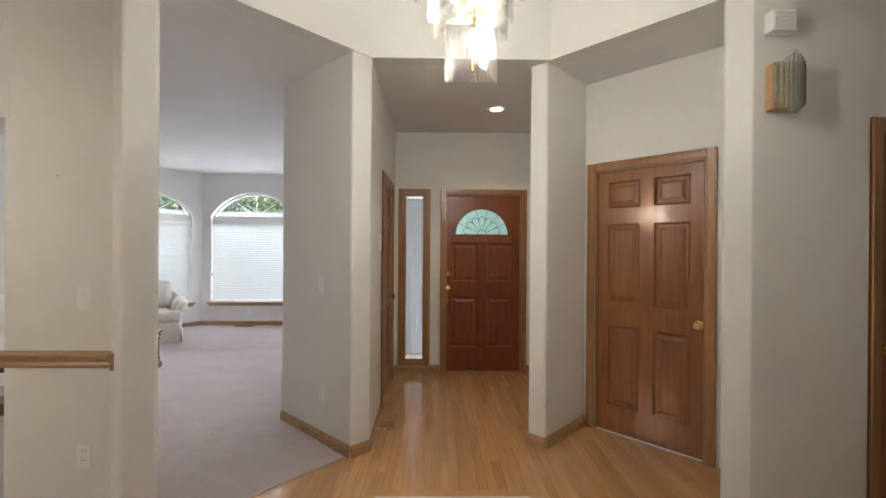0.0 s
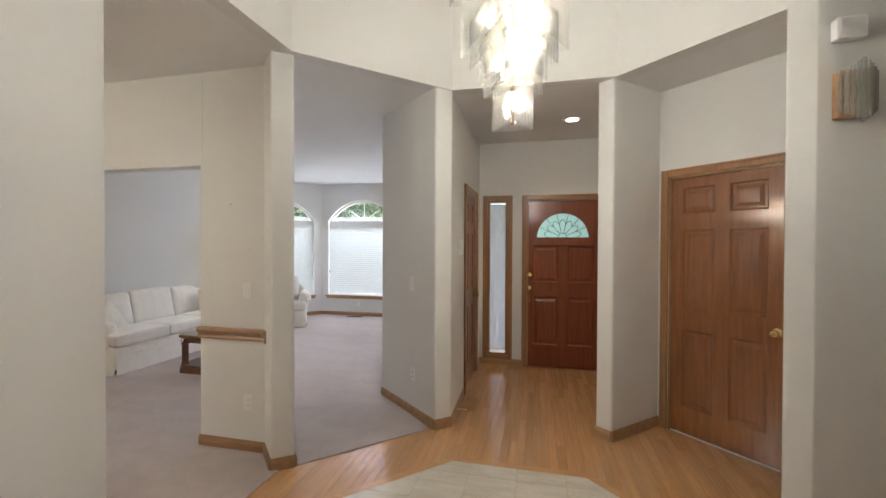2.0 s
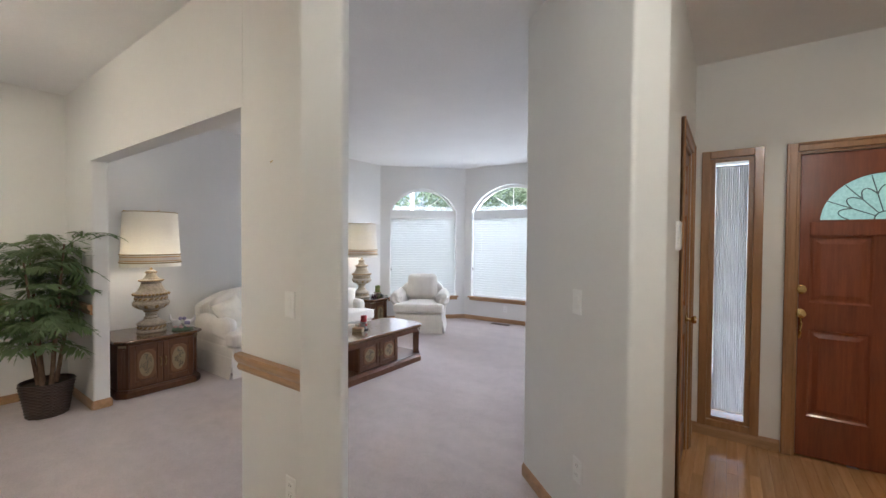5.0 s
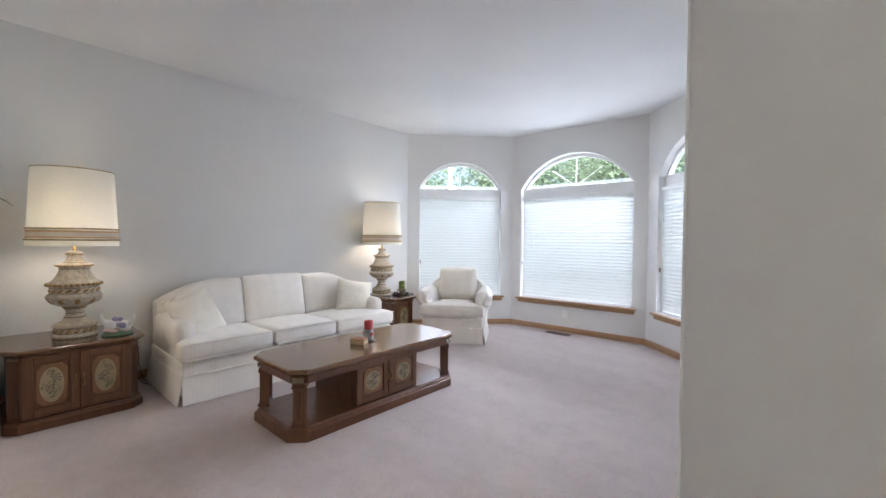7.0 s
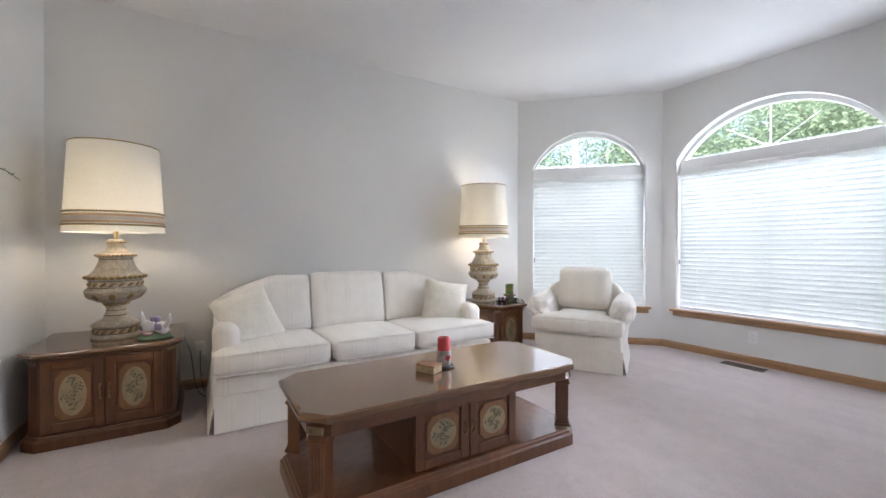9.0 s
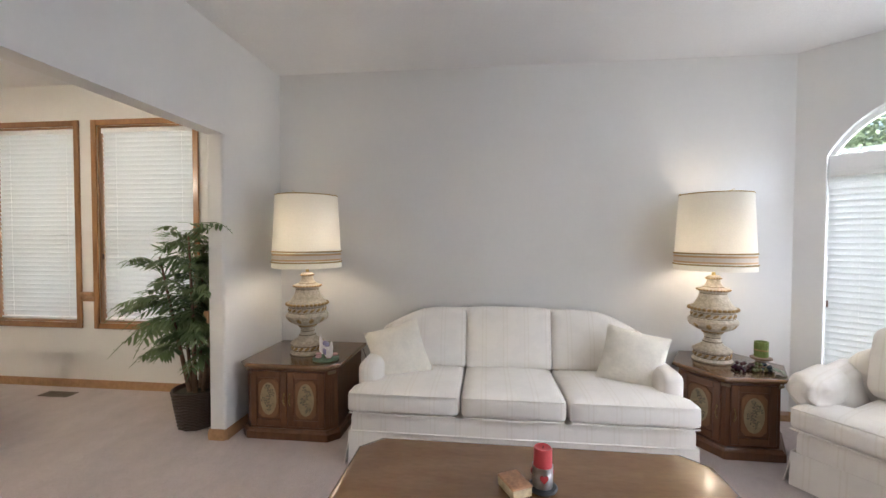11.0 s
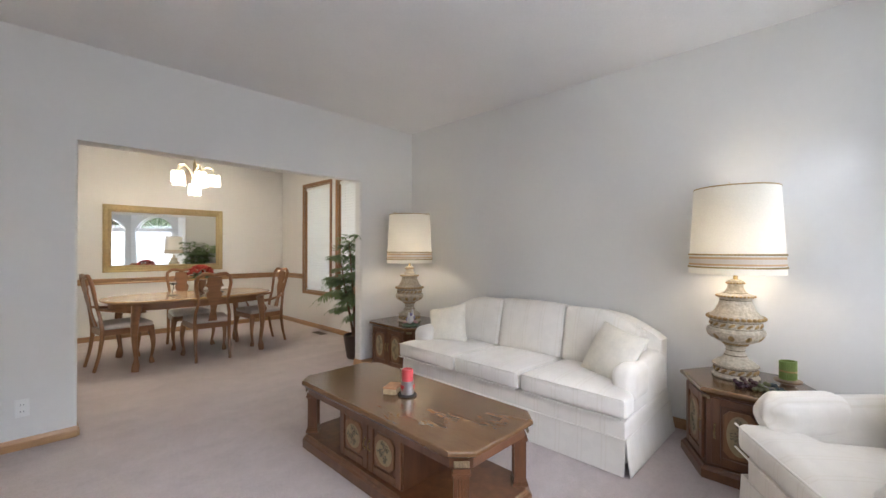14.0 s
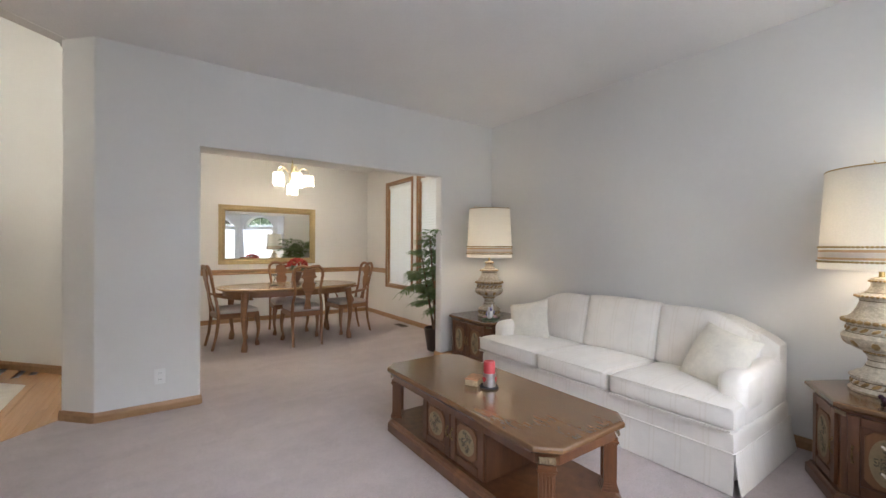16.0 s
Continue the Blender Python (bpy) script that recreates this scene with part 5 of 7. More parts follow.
def table_lamp(x, y, z, label):
    t = thing("table_lamp", label, "table lamp", pose(x, y, z), group="table lamps beside the sofa")
    part("foot", lathe([(0, 0), (0.118, 0), (0.122, 0.012), (0.114, 0.024), (0.110, 0.030), (0.110, 0.062), (0.118, 0.070), (0.114, 0.084), (0.096, 0.098), (0.070, 0.112), (0.058, 0.135)], 36), M_CREAM, t, smooth=True)
    part("stem", lathe([(0.058, 0.135), (0.050, 0.155), (0.049, 0.172), (0.058, 0.190), (0.064, 0.198)], 32), M_CREAM, t, smooth=True)
    part("bowl", lathe([(0.064, 0.198), (0.062, 0.206), (0.094, 0.216), (0.130, 0.236), (0.150, 0.262), (0.154, 0.280), (0.145, 0.294), (0.132, 0.302), (0.131, 0.338), (0.140, 0.348)], 40), M_CREAM, t, smooth=True)
    part("neck", lathe([(0.140, 0.348), (0.1445, 0.360), (0.138, 0.372), (0.118, 0.388), (0.104, 0.408), (0.091, 0.436), (0.082, 0.462), (0.083, 0.472), (0.097, 0.481), (0.099, 0.490), (0.090, 0.498), (0.062, 0.508), (0.050, 0.524), (0.042, 0.542), (0.040, 0.556), (0.046, 0.566), (0.042, 0.580), (0.024, 0.588), (0, 0.589)], 36), M_CREAM, t, smooth=True)
    for r, zz, n, s in ((0.062, 0.203, 26, 0.007), (0.1455, 0.361, 30, 0.012), (0.099, 0.489, 30, 0.007), (0.046, 0.567, 18, 0.006)):
        part("bead_ring", bead_ring(r, zz, n, s), M_GILT, t, "gilt bead ring", smooth=True)
    for r, zz, n, h, tl in ((0.130, 0.320, 18, 0.022, 58), (0.110, 0.046, 16, 0.022, 58)):
        part("rope_band", slant_ring(r, zz, n, h, tl), M_GILT, t, "gilt slanting leaf band", smooth=True)
    lobe = mesh_of(lathe([(0, -0.030), (0.016, -0.018), (0.022, 0.004), (0.014, 0.022), (0, 0.028)], 8), "lobe", M_GILT, True)
    for k in range(10):
        part("lobe", lobe, None, t, m=pose(0, 0, 0, 0, 0, 36 * k) @ pose(0.132, 0, 0.250, 0, 40, 0) @ Matrix.Diagonal((0.5, 1, 1, 1)))
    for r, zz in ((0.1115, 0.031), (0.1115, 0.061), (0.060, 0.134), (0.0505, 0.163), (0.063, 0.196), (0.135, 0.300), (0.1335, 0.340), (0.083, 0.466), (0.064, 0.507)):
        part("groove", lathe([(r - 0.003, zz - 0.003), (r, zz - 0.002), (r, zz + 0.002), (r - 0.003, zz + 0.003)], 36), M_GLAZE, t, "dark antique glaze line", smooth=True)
    part("braid_ring", bead_ring(0.117, 0.077, 40, 0.006), M_CREAM, t, smooth=True)
    part("lower_braid", bead_ring(0.119, 0.010, 40, 0.006), M_CREAM, t, smooth=True)
    for piece in t.children:
        piece.matrix_basis = Matrix.Diagonal((1, 1, 1.025, 1)) @ piece.matrix_basis
    r0, r1, z0, z1 = 0.249, 0.221, 0.640, 1.168
    at = lambda zz: r0 + (r1 - r0) * (zz - z0) / (z1 - z0)
    sh = part("shade", lathe([(r0, z0), (r1, z1), (r1 - 0.003, z1), (r0 - 0.003, z0), (r0, z0)], 56), M_SHADE, t, "cream linen drum shade", smooth=True)
    for za, zb, mm, nm in ((0.692, 0.704, M_RIBBON, "ribbon"), (0.706, 0.728, M_RIBBON2, "pale_ribbon"), (0.730, 0.744, M_RIBBON, "ribbon")):
        part(nm, lathe([(at(za) + 0.0015, za), (at(zb) + 0.0015, zb), (at(zb) + 0.0005, zb), (at(za) + 0.0005, za), (at(za) + 0.0015, za)], 56), mm, sh)
    for zz in (0.681, 0.757):
        part("braid", bead_ring(at(zz) + 0.002, zz, 90, 0.0065, squash=1.5), M_ROPE, sh, "gold scalloped braid", smooth=True)
    part("top_edge", lathe([(r1 + 0.001, z1 - 0.006), (r1 + 0.003, z1 - 0.003), (r1 + 0.001, z1 + 0.001), (r1 - 0.004, z1 + 0.001), (r1 - 0.004, z1 - 0.006)], 56), M_ROPE, sh, "thin brown top binding", smooth=True)
    bm = tube([(0, 0, 0.60), (0, 0, 0.70)], 0.012, 10)
    part("socket", bm, M_BRASS, t)
    part("bulb", lathe([(0.012, 0.70), (0.02, 0.72), (0.03, 0.76), (0.026, 0.785), (0, 0.795)], 16), M_BULB, t, smooth=True)
    hb = tube([(0, -0.012, 0.66), (0, -0.07, 0.75), (0, -0.05, 0.98), (0, 0, 1.155), (0, 0.05, 0.98), (0, 0.07, 0.75), (0, 0.012, 0.66)], 0.002, 6)
    part("harp", hb, M_BRASS, t)
    bm = bmesh.new()
    for k in range(3):
        add_tube(bm, [(0, 0, 1.155), (r1 * math.cos(k * 2.094), r1 * math.sin(k * 2.094), 1.18)], 0.002, 6)
    part("spider", bm, M_BRASS, t)
    point_lamp("table_lamp_light", (x, y, z + 0.83), LAMP_WATTS, 0.035, LAMP_COLOUR)
    return t


table_lamp(-4.80, 2.49, 0.5235, "carved cream and gilt lamp with a drum shade, lit")
table_lamp(-4.94, 5.405, 0.5235, "carved cream and gilt lamp with a drum shade, lit")

# small things on the end tables
M_BISQUE = plain("white_bisque", (0.74, 0.73, 0.74), 0.45, vary=0.05)
M_LILAC = plain("lilac_paint", (0.30, 0.28, 0.46), 0.45, vary=0.15, big=30)
M_PINK = plain("pink_paint", (0.66, 0.42, 0.42), 0.45, vary=0.12, big=30)
M_LEAFP = plain("green_glaze", (0.10, 0.17, 0.10), 0.4, vary=0.2, big=30)
fg = thing("figurine", "porcelain birds with lilac wings on a flower base", "figurine", pose(-4.635, 2.70, 0.5235, 0, 0, 40) @ Matrix.Diagonal((1.45, 1.45, 1.45, 1)))
part("base", lathe([(0, 0), (0.06, 0), (0.064, 0.006), (0.05, 0.016), (0, 0.02)], 20), M_LEAFP, fg, smooth=True)
for s in (-1, 1):
    mb = pose(s * 0.035, 0, 0.02, 0, 0, 0 if s > 0 else 180)
    b = part("bird_body", softs(-0.022, -0.018, 0.0, 0.03, 0.018, 0.05, 0.018, cuts=5), M_BISQUE, fg, m=mb, smooth=True)
    part("bird_head", lathe([(0, 0), (0.010, 0.004), (0.013, 0.013), (0.009, 0.022), (0, 0.025)], 10), M_LILAC, b, m=pose(-0.022, 0, 0.045), smooth=True)
    part("tail", tube([(0.02, 0, 0.03), (0.045, 0, 0.055), (0.048, 0, 0.085)], [0.012, 0.010, 0.004], 8), M_BISQUE, b, smooth=True)
    part("wing", softs(-0.012, -0.024, 0.018, 0.024, -0.015, 0.044, 0.006, cuts=4), M_LILAC, b, smooth=True)
for k in range(5):
    a = k * 1.256
    part("flower", lathe([(0, 0), (0.012, 0.003), (0.016, 0.010), (0.008, 0.014), (0, 0.010)], 10), M_PINK, fg, m=pose(0.042 * math.cos(a), 0.042 * math.sin(a), 0.016), smooth=True)

gc = thing("candle", "ribbed green candle in a low turned wooden stand", "candle", pose(-4.836, 5.66, 0.5235))
part("stand", lathe([(0, 0), (0.055, 0), (0.05, 0.014), (0.03, 0.026), (0.034, 0.04), (0.062, 0.052), (0.064, 0.062), (0.05, 0.066), (0, 0.066)], 28), plain("stand_wood", (0.20, 0.13, 0.08), 0.4, vary=0.2, big=20), gc, "turned brown stand", smooth=True)
M_GREEN = plain("green_wax", (0.19, 0.26, 0.06), 0.6, vary=0.15, grain=40, relief=0.3)
RD = mesh_of(tube([(0, 0, 0), (0, 0, 0.1)], 0.0044, 7), "reed", M_GREEN, True)
for k in range(28):
    a = 2 * math.pi * k / 28
    part("reed", RD, None, gc, m=pose(0.036 * math.cos(a), 0.036 * math.sin(a), 0.0668 + 0.003 * math.sin(a)))
bm = bmesh.new()
add_lathe(bm, [(0, 0.0665), (0.035, 0.0665), (0.035, 0.158), (0.028, 0.152), (0, 0.15)], 24)
part("wax", bm, M_GREEN, gc, "green bundled wax", smooth=True)
part("band", lathe([(0.0405, 0.108), (0.0415, 0.112), (0.0405, 0.118)], 30), M_ROPE, gc)
gr = thing("grapes", "bunch of purple and green decorative grapes with leaves", "decoration", pose(-4.70, 5.545, 0.5235, 0, 0, 0))
rng = random.Random(12)
M_GRAPES = [plain("grape_%s" % n, c, 0.25, vary=0.2, big=40) for n, c in (("purple", (0.05, 0.02, 0.035)), ("plum", (0.10, 0.05, 0.05)), ("olive", (0.14, 0.15, 0.07)), ("blue", (0.06, 0.08, 0.09)))]
gm = [mesh_of(lathe([(0, -0.0125), (0.008, -0.0095), (0.0125, 0), (0.008, 0.0095), (0, 0.0125)], 12), "grape", mm, True) for mm in M_GRAPES]
for k in range(48):
    f = k / 48
    layer = 0 if k % 3 else 1
    px, py = -0.02 + 0.05 * rng.uniform(-1, 1) * (1.1 - f), -0.11 + 0.22 * f
    part("grape", gm[min(3, int(f * 3.2 + rng.random()))], None, gr, m=pose(px, py, 0.0128 + 0.019 * layer + (0.012 if layer and rng.random() < 0.4 else 0)))
bm = bmesh.new()
for k in range(5):
    t = bmesh.new()
    pts = [(0.035 * math.cos(q * math.pi / 5) * (1 if q % 2 == 0 else 0.62), 0.035 * math.sin(q * math.pi / 5) * (1 if q % 2 == 0 else 0.62), 0.004 * math.sin(q * 2)) for q in range(10)]
    t.faces.new([t.verts.new(v) for v in pts])
    join(bm, t, pose(0.02 + 0.02 * k - 0.04, 0.10 + 0.015 * (k % 3), 0.02 + 0.008 * (k % 2), 18 * (k - 2), 12, 40 * k))
part("leaves", bm, M_LEAFP, gr)

# Lamp cord by the wall, floor registers, wall plates.
cord = new("lamp_cord", mesh_of(tube([(-5.08, 2.66, 0.50), (-5.13, 2.80, 0.50), (-5.14, 2.87, 0.30), (-5.10, 2.90, 0.06), (-5.02, 2.93, 0.014), (-4.93, 2.97, 0.013), (-5.0, 2.985, 0.014), (-5.12, 2.95, 0.016), (-5.175, 2.93, 0.15), (-5.19, 2.93, 0.29)], 0.003, 6), "lamp_cord", M_BLACK, True))
tagged(cord, "thin dark lamp cord running to the wall outlet", "cord")


def register(x, y, rz, w, d, slats, material, label, z):
    t = thing("floor_register", label, "floor vent", pose(x, y, z, 0, 0, rz), group="floor registers")
    bm = bmesh.new()
    for a in ((-w / 2, -d / 2, w / 2, -d / 2 + 0.014), (-w / 2, d / 2 - 0.014, w / 2, d / 2), (-w / 2, -d / 2 + 0.014, -w / 2 + 0.014, d / 2 - 0.014), (w / 2 - 0.014, -d / 2 + 0.014, w / 2, d / 2 - 0.014), (-0.006, -d / 2 + 0.014, 0.006, d / 2 - 0.014)):
        add_box(bm, a[0], a[1], 0, a[2], a[3], 0.006, 0.0015)
    part("frame", bm, material, t)
    part("well", box(-w / 2 + 0.01, -d / 2 + 0.01, -0.001, w / 2 - 0.01, d / 2 - 0.01, 0.0012), M_BLACK, t)
    sl = mesh_of(box(-0.0035, -d / 2 + 0.013, 0.0012, 0.0035, d / 2 - 0.013, 0.005), "slat", material)
    for k in range(slats):
        u = -w / 2 + 0.02 + (w - 0.04) * (k + 0.5) / slats
        if abs(u) > 0.008:
            part("slat", sl, None, t, m=pose(u, 0, 0))
    return t


M_BROWNMETAL = plain("brown_metal", (0.16, 0.12, 0.09), 0.5, 0.3, vary=0.1)
register(-3.33, 7.08, 1, 0.33, 0.12, 16, M_BROWNMETAL, "brown metal floor register in the carpet", 0.008)
register(-5.02, 0.11, 90, 0.28, 0.11, 14, M_BROWNMETAL, "brown metal floor register in the carpet", 0.008)
register(-0.285, 3.19, 90, 0.32, 0.15, 16, M_BORDER, "oak floor register set in the wood floor", 0.0)


dent = mesh_of(lathe([(0, 0.0004), (0.012, 0.0008), (0.020, 0.004), (0.026, 0.003), (0.036, 0.0004)], 14), "carpet_dent", M_CARPET, True)
for x, y in [(-2.48, 6.05), (-2.43, 5.94), (-2.28, 6.33), (-2.27, 5.73), (-2.12, 5.82), (-1.95, 6.23), (-1.91, 6.1), (-1.94, 5.87), (-2.12, 6.38)]:
    tagged(part("carpet_dent", dent, None, m=pose(x, y, 0.008)), "old furniture dent pressed in the pale carpet", "carpet", kind="structure")


def wall_plate(kind, m, label):
    t = thing("light_switch" if kind == "switch" else "outlet", label, "switch" if kind == "switch" else "outlet", m, group="wall plates")
    part("plate", box(-0.036, 0, -0.058, 0.036, 0.006, 0.058, 0.003), M_WHITE, t)
    if kind == "switch":
        part("rocker", box(-0.016, 0.0055, -0.032, 0.016, 0.010, 0.032, 0.002), M_WHITE, t)
    else:
        for z in (-0.022, 0.022):
            s = part("socket", box(-0.016, 0.0055, z - 0.015, 0.016, 0.008, z + 0.015, 0.003), M_WHITE, t)
            part("slots", add_box(box(-0.008, 0.0079, z - 0.004, -0.006, 0.0084, z + 0.006), 0.006, 0.0079, z - 0.004, 0.008, 0.0084, z + 0.006), M_BLACK, s)
    return t


wf = lambda p, q, s, z: on_wall(p, q) @ pose(s, 0, z)
wall_plate("switch", wf((-1.56, YD0), (-2.112, YD0), 0.14, 1.157), "white rocker light switch on the wall end")
wall_plate("outlet", wf((-1.56, YD0), (-2.112, YD0), 0.135, 0.352), "white wall outlet on the wall end")
wall_plate("outlet", wf((-2.112, YD1), (-1.465, YD1), 0.265, 0.275), "white wall outlet near the floor")
wall_plate("outlet", wf(C, B, 1.0, 0.25), "white wall outlet under the bay window")
wall_plate("outlet", wf(A, (XW, YS), A[1] - 2.93, 0.30), "white wall outlet behind the sofa end")
wall_plate("outlet", wf((-0.475, 2.60), E_W, 0.34, 0.36), "white wall outlet near the floor")
wall_plate("switch", wf((-0.475, 2.60), E_W, 0.36, 1.15), "white light switch on the wing wall")
wall_plate("switch", wf((XV0, YF), (XV0, 3.36), YF - 3.10, 1.15), "white light switch in the vestibule")
wall_plate("outlet", wf((XW, YS), (-1.36, YS), 2.62, 0.30), "white wall outlet under the mirror")

# ---- foyer things ----
def rod_mat():
    """Clear glass rods that catch and pass on the light of the bulbs inside."""
    m, b = base_mat("glass_rod", 0.02)
    n = m.node_tree.nodes
    b.inputs["Base Color"].default_value = (0.80, 0.82, 0.76, 1)
    b.inputs["Transmission Weight"].default_value = 1.0
    tr = n.new("ShaderNodeBsdfTranslucent")
    tr.inputs[0].default_value = (0.9, 0.89, 0.84, 1)
    tp = n.new("ShaderNodeBsdfTransparent")
    m1, m2 = n.new("ShaderNodeMixShader"), n.new("ShaderNodeMixShader")
    m1.inputs[0].default_value, m2.inputs[0].default_value = 0.06, 0.78
    link(m, b.outputs[0], m1.inputs[1])
    link(m, tr.outputs[0], m1.inputs[2])
    link(m, m1.outputs[0], m2.inputs[1])
    link(m, tp.outputs[0], m2.inputs[2])
    link(m, m2.outputs[0], n["Material Output"].inputs[0])
    return m


M_ROD = rod_mat()
M_SILVER = plain("pale_gilt", (0.80, 0.76, 0.66), 0.25, 1.0, vary=0.05)
M_BAR, _b = base_mat("glass_bar", 0.12)
_b.inputs["Base Color"].default_value = (0.75, 0.77, 0.72, 1)
_b.inputs["Transmission Weight"].default_value = 0.8
M_GLOW = glowing("chandelier_bulb", (1, 1, 1), (1.0, 0.90, 0.74), 2.0)
CHX, CHY = 0.215, 1.19
chan = thing("chandelier", "tiered chandelier of hanging clear glass rods, lit", "chandelier", pose(CHX, CHY, 0))
part("canopy", lathe([(0, DRUM - 0.03), (0.07, DRUM - 0.03), (0.075, DRUM - 0.01), (0.075, DRUM), (0, DRUM)], 24), M_BRASS, chan, smooth=True)
part("rod", tube([(0, 0, 2.0), (0, 0, DRUM - 0.02)], 0.008, 10), M_BRASS, chan)
for hd, z0, z1, turn in ((0.088, 1.985, 2.185, 0), (0.128, 2.142, 2.36, 0), (0.150, 2.205, 2.40, 0), (0.196, 2.285, 2.50, 0), (0.243, 2.352, 2.62, 0), (0.300, 2.62, 2.95, 0)):
    tri = [Vector((hd / 0.866 * math.cos(math.radians(-88 + 120 * k)), hd / 0.866 * math.sin(math.radians(-88 + 120 * k)))) for k in range(4)]
    fr = part("tier_frame", tube([(p.x, p.y, z1) for p in tri], 0.004, 6), M_SILVER, chan, "pale gilt wire tier frame")
    for k in range(3):
        part("spoke", tube([(0, 0, z1 + 0.004), (tri[k].x, tri[k].y, z1 + 0.002)], 0.003, 6), M_SILVER, fr)
    rod = mesh_of(lathe([(0, 0), (0.0036, 0.002), (0.0044, 0.006), (0.0044, z1 - z0 - 0.003), (0, z1 - z0)], 7), "glass_rod", M_ROD, True)
    side_len = hd * 2
    n = max(7, int(side_len / 0.0128))
    for k in range(3):
        a, b = tri[k], tri[k + 1]
        for j in range(n):
            p = a.lerp(b, (j + 0.5) / n)
            part("glass_rod", rod, None, fr, m=pose(p.x, p.y, z0))
for x, y, z in ((0.0, 0.0, 2.10), (0.06, 0.03, 2.27), (-0.06, 0.03, 2.27), (0.0, -0.06, 2.27), (0.10, 0.05, 2.47), (-0.10, 0.05, 2.47), (0, -0.12, 2.47), (0.13, 0.06, 2.72), (-0.13, 0.06, 2.72), (0, -0.15, 2.72)):
    bl = part("bulb", lathe([(0, -0.03), (0.014, -0.022), (0.019, -0.004), (0.013, 0.018), (0.006, 0.028), (0, 0.03)], 12, m=pose(x, y, z)), M_GLOW, chan, "glowing clear bulb", smooth=True)
    part("bulb_socket", tube([(x, y, z + 0.029), (x, y, z + 0.06)], 0.010, 8), M_BRASS, bl)
for z, f in ((2.10, 0.14), (2.34, 0.22), (2.62, 0.64)):
    point_lamp("chandelier_light", (CHX + 0.03, CHY + 0.02, z), FOYER_WATTS * f, 0.03, FOYER_COLOUR)

dl = thing("recessed_light", "round white recessed ceiling light, lit", "downlight", pose(0.655, 3.70, CEIL))
part("trim_ring", lathe([(0.062, -0.006), (0.088, -0.005), (0.092, -0.001), (0.092, 0.0), (0.058, 0.0), (0.062, -0.006)], 32), M_WHITE, dl, smooth=True)
part("lens", lathe([(0.0, -0.0035), (0.0615, -0.0025), (0.0615, -0.001), (0, -0.001)], 32), glowing("downlight_lens", (1, 1, 1), (1.0, 0.86, 0.68), 3.5), dl)
sp = new("downlight_lamp", bpy.data.lights.new("downlight_lamp", "SPOT"))
sp.data.energy, sp.data.spot_size, sp.data.spot_blend, sp.data.color, sp.data.shadow_soft_size = DOWN_WATTS * 4, radians(125), 0.6, (1.0, 0.82, 0.60), 0.05
sp.matrix_world = look((0.655, 3.70, CEIL - 0.02), (0.655, 3.705, 0))

wn_ = lambda s, z: on_wall((4.3, 1.885), (1.80, 1.885)) @ pose(4.3 - s, 0, z)
chime = thing("door_chime", "small white louvred door chime on the wall", "chime", wn_(1.803, 2.505))
part("case", box(-0.062, 0, 0, 0.062, 0.055, 0.105, 0.005), M_WHITE, chime)
for k in range(8):
    part("louvre", box(-0.05, 0.0545, 0.012 + k * 0.0108, 0.05, 0.060, 0.0165 + k * 0.0108), M_WHITE, chime)
sc = thing("wall_sconce", "unlit wall sconce of glass rods on an oak block", "sconce", wn_(1.82, 2.10))
part("back_block", box(-0.070, 0, 0.02, 0.070, 0.058, 0.25, 0.004), M_OAKH, sc, "oak back block")
rng = random.Random(4)
for k in range(9):
    u = -0.072 + k * 0.018
    L = 0.30 - 0.055 * abs(k - 4) / 2
    out = 0.065 + 0.035 * (1 - (abs(k - 4) / 4) ** 2)
    part("glass_bar", box(u - 0.0065, out - 0.008, 0.135 - L / 2, u + 0.0065, out + 0.006, 0.135 + L / 2, 0.002), M_BAR, sc, "grey-green glass bar")
    part("pin", tube([(u, 0.05, 0.15), (u, out - 0.005, 0.15)], 0.003, 6), M_BRASS, sc)
th = thing("intercom", "white intercom handset on the vestibule wall", "intercom", on_wall((XV0, YF), (XV0, 3.36)) @ pose(YF - 3.175, 0, 1.465))
part("case", box(-0.045, 0, -0.07, 0.045, 0.03, 0.07, 0.006), M_WHITE, th)
part("grille", box(-0.048, 0.004, -0.055, -0.0445, 0.028, 0.055, 0.001), M_BLACK, th, "dark side grille")
ds = thing("door_stop", "thin white spring door stop on the baseboard", "door stop", on_wall((XV0, 3.36), (-0.365, 2.695)) @ pose(0.42, 0.014, 0.045))
part("spring", tube([(0.004 * math.cos(k * 1.1), 0.001 + k * 0.0016, 0.004 * math.sin(k * 1.1)) for k in range(44)], 0.0012, 5), M_WHITE, ds)
part("tip", lathe([(0, 0), (0.006, 0.001), (0.006, 0.009), (0, 0.011)], 10, m=pose(0, 0.07, 0, -90)), M_WHITE, ds)
hook = thing("wall_hook", "small brass picture hook in the bare wall", "hook", wf((-1.56, YD0), (-2.112, YD0), 0.27, 1.78))
part("hook_wire", tube([(0, 0.0, 0.006), (0, 0.006, 0.0), (0, 0.010, -0.006), (0, 0.012, 0.0)], 0.0018, 6), M_BRASS, hook)

# ---- dining room ----
M_SEAT = plain("grey_seat_cloth", (0.62, 0.58, 0.55), 0.85, vary=0.08, grain=120, relief=0.2)


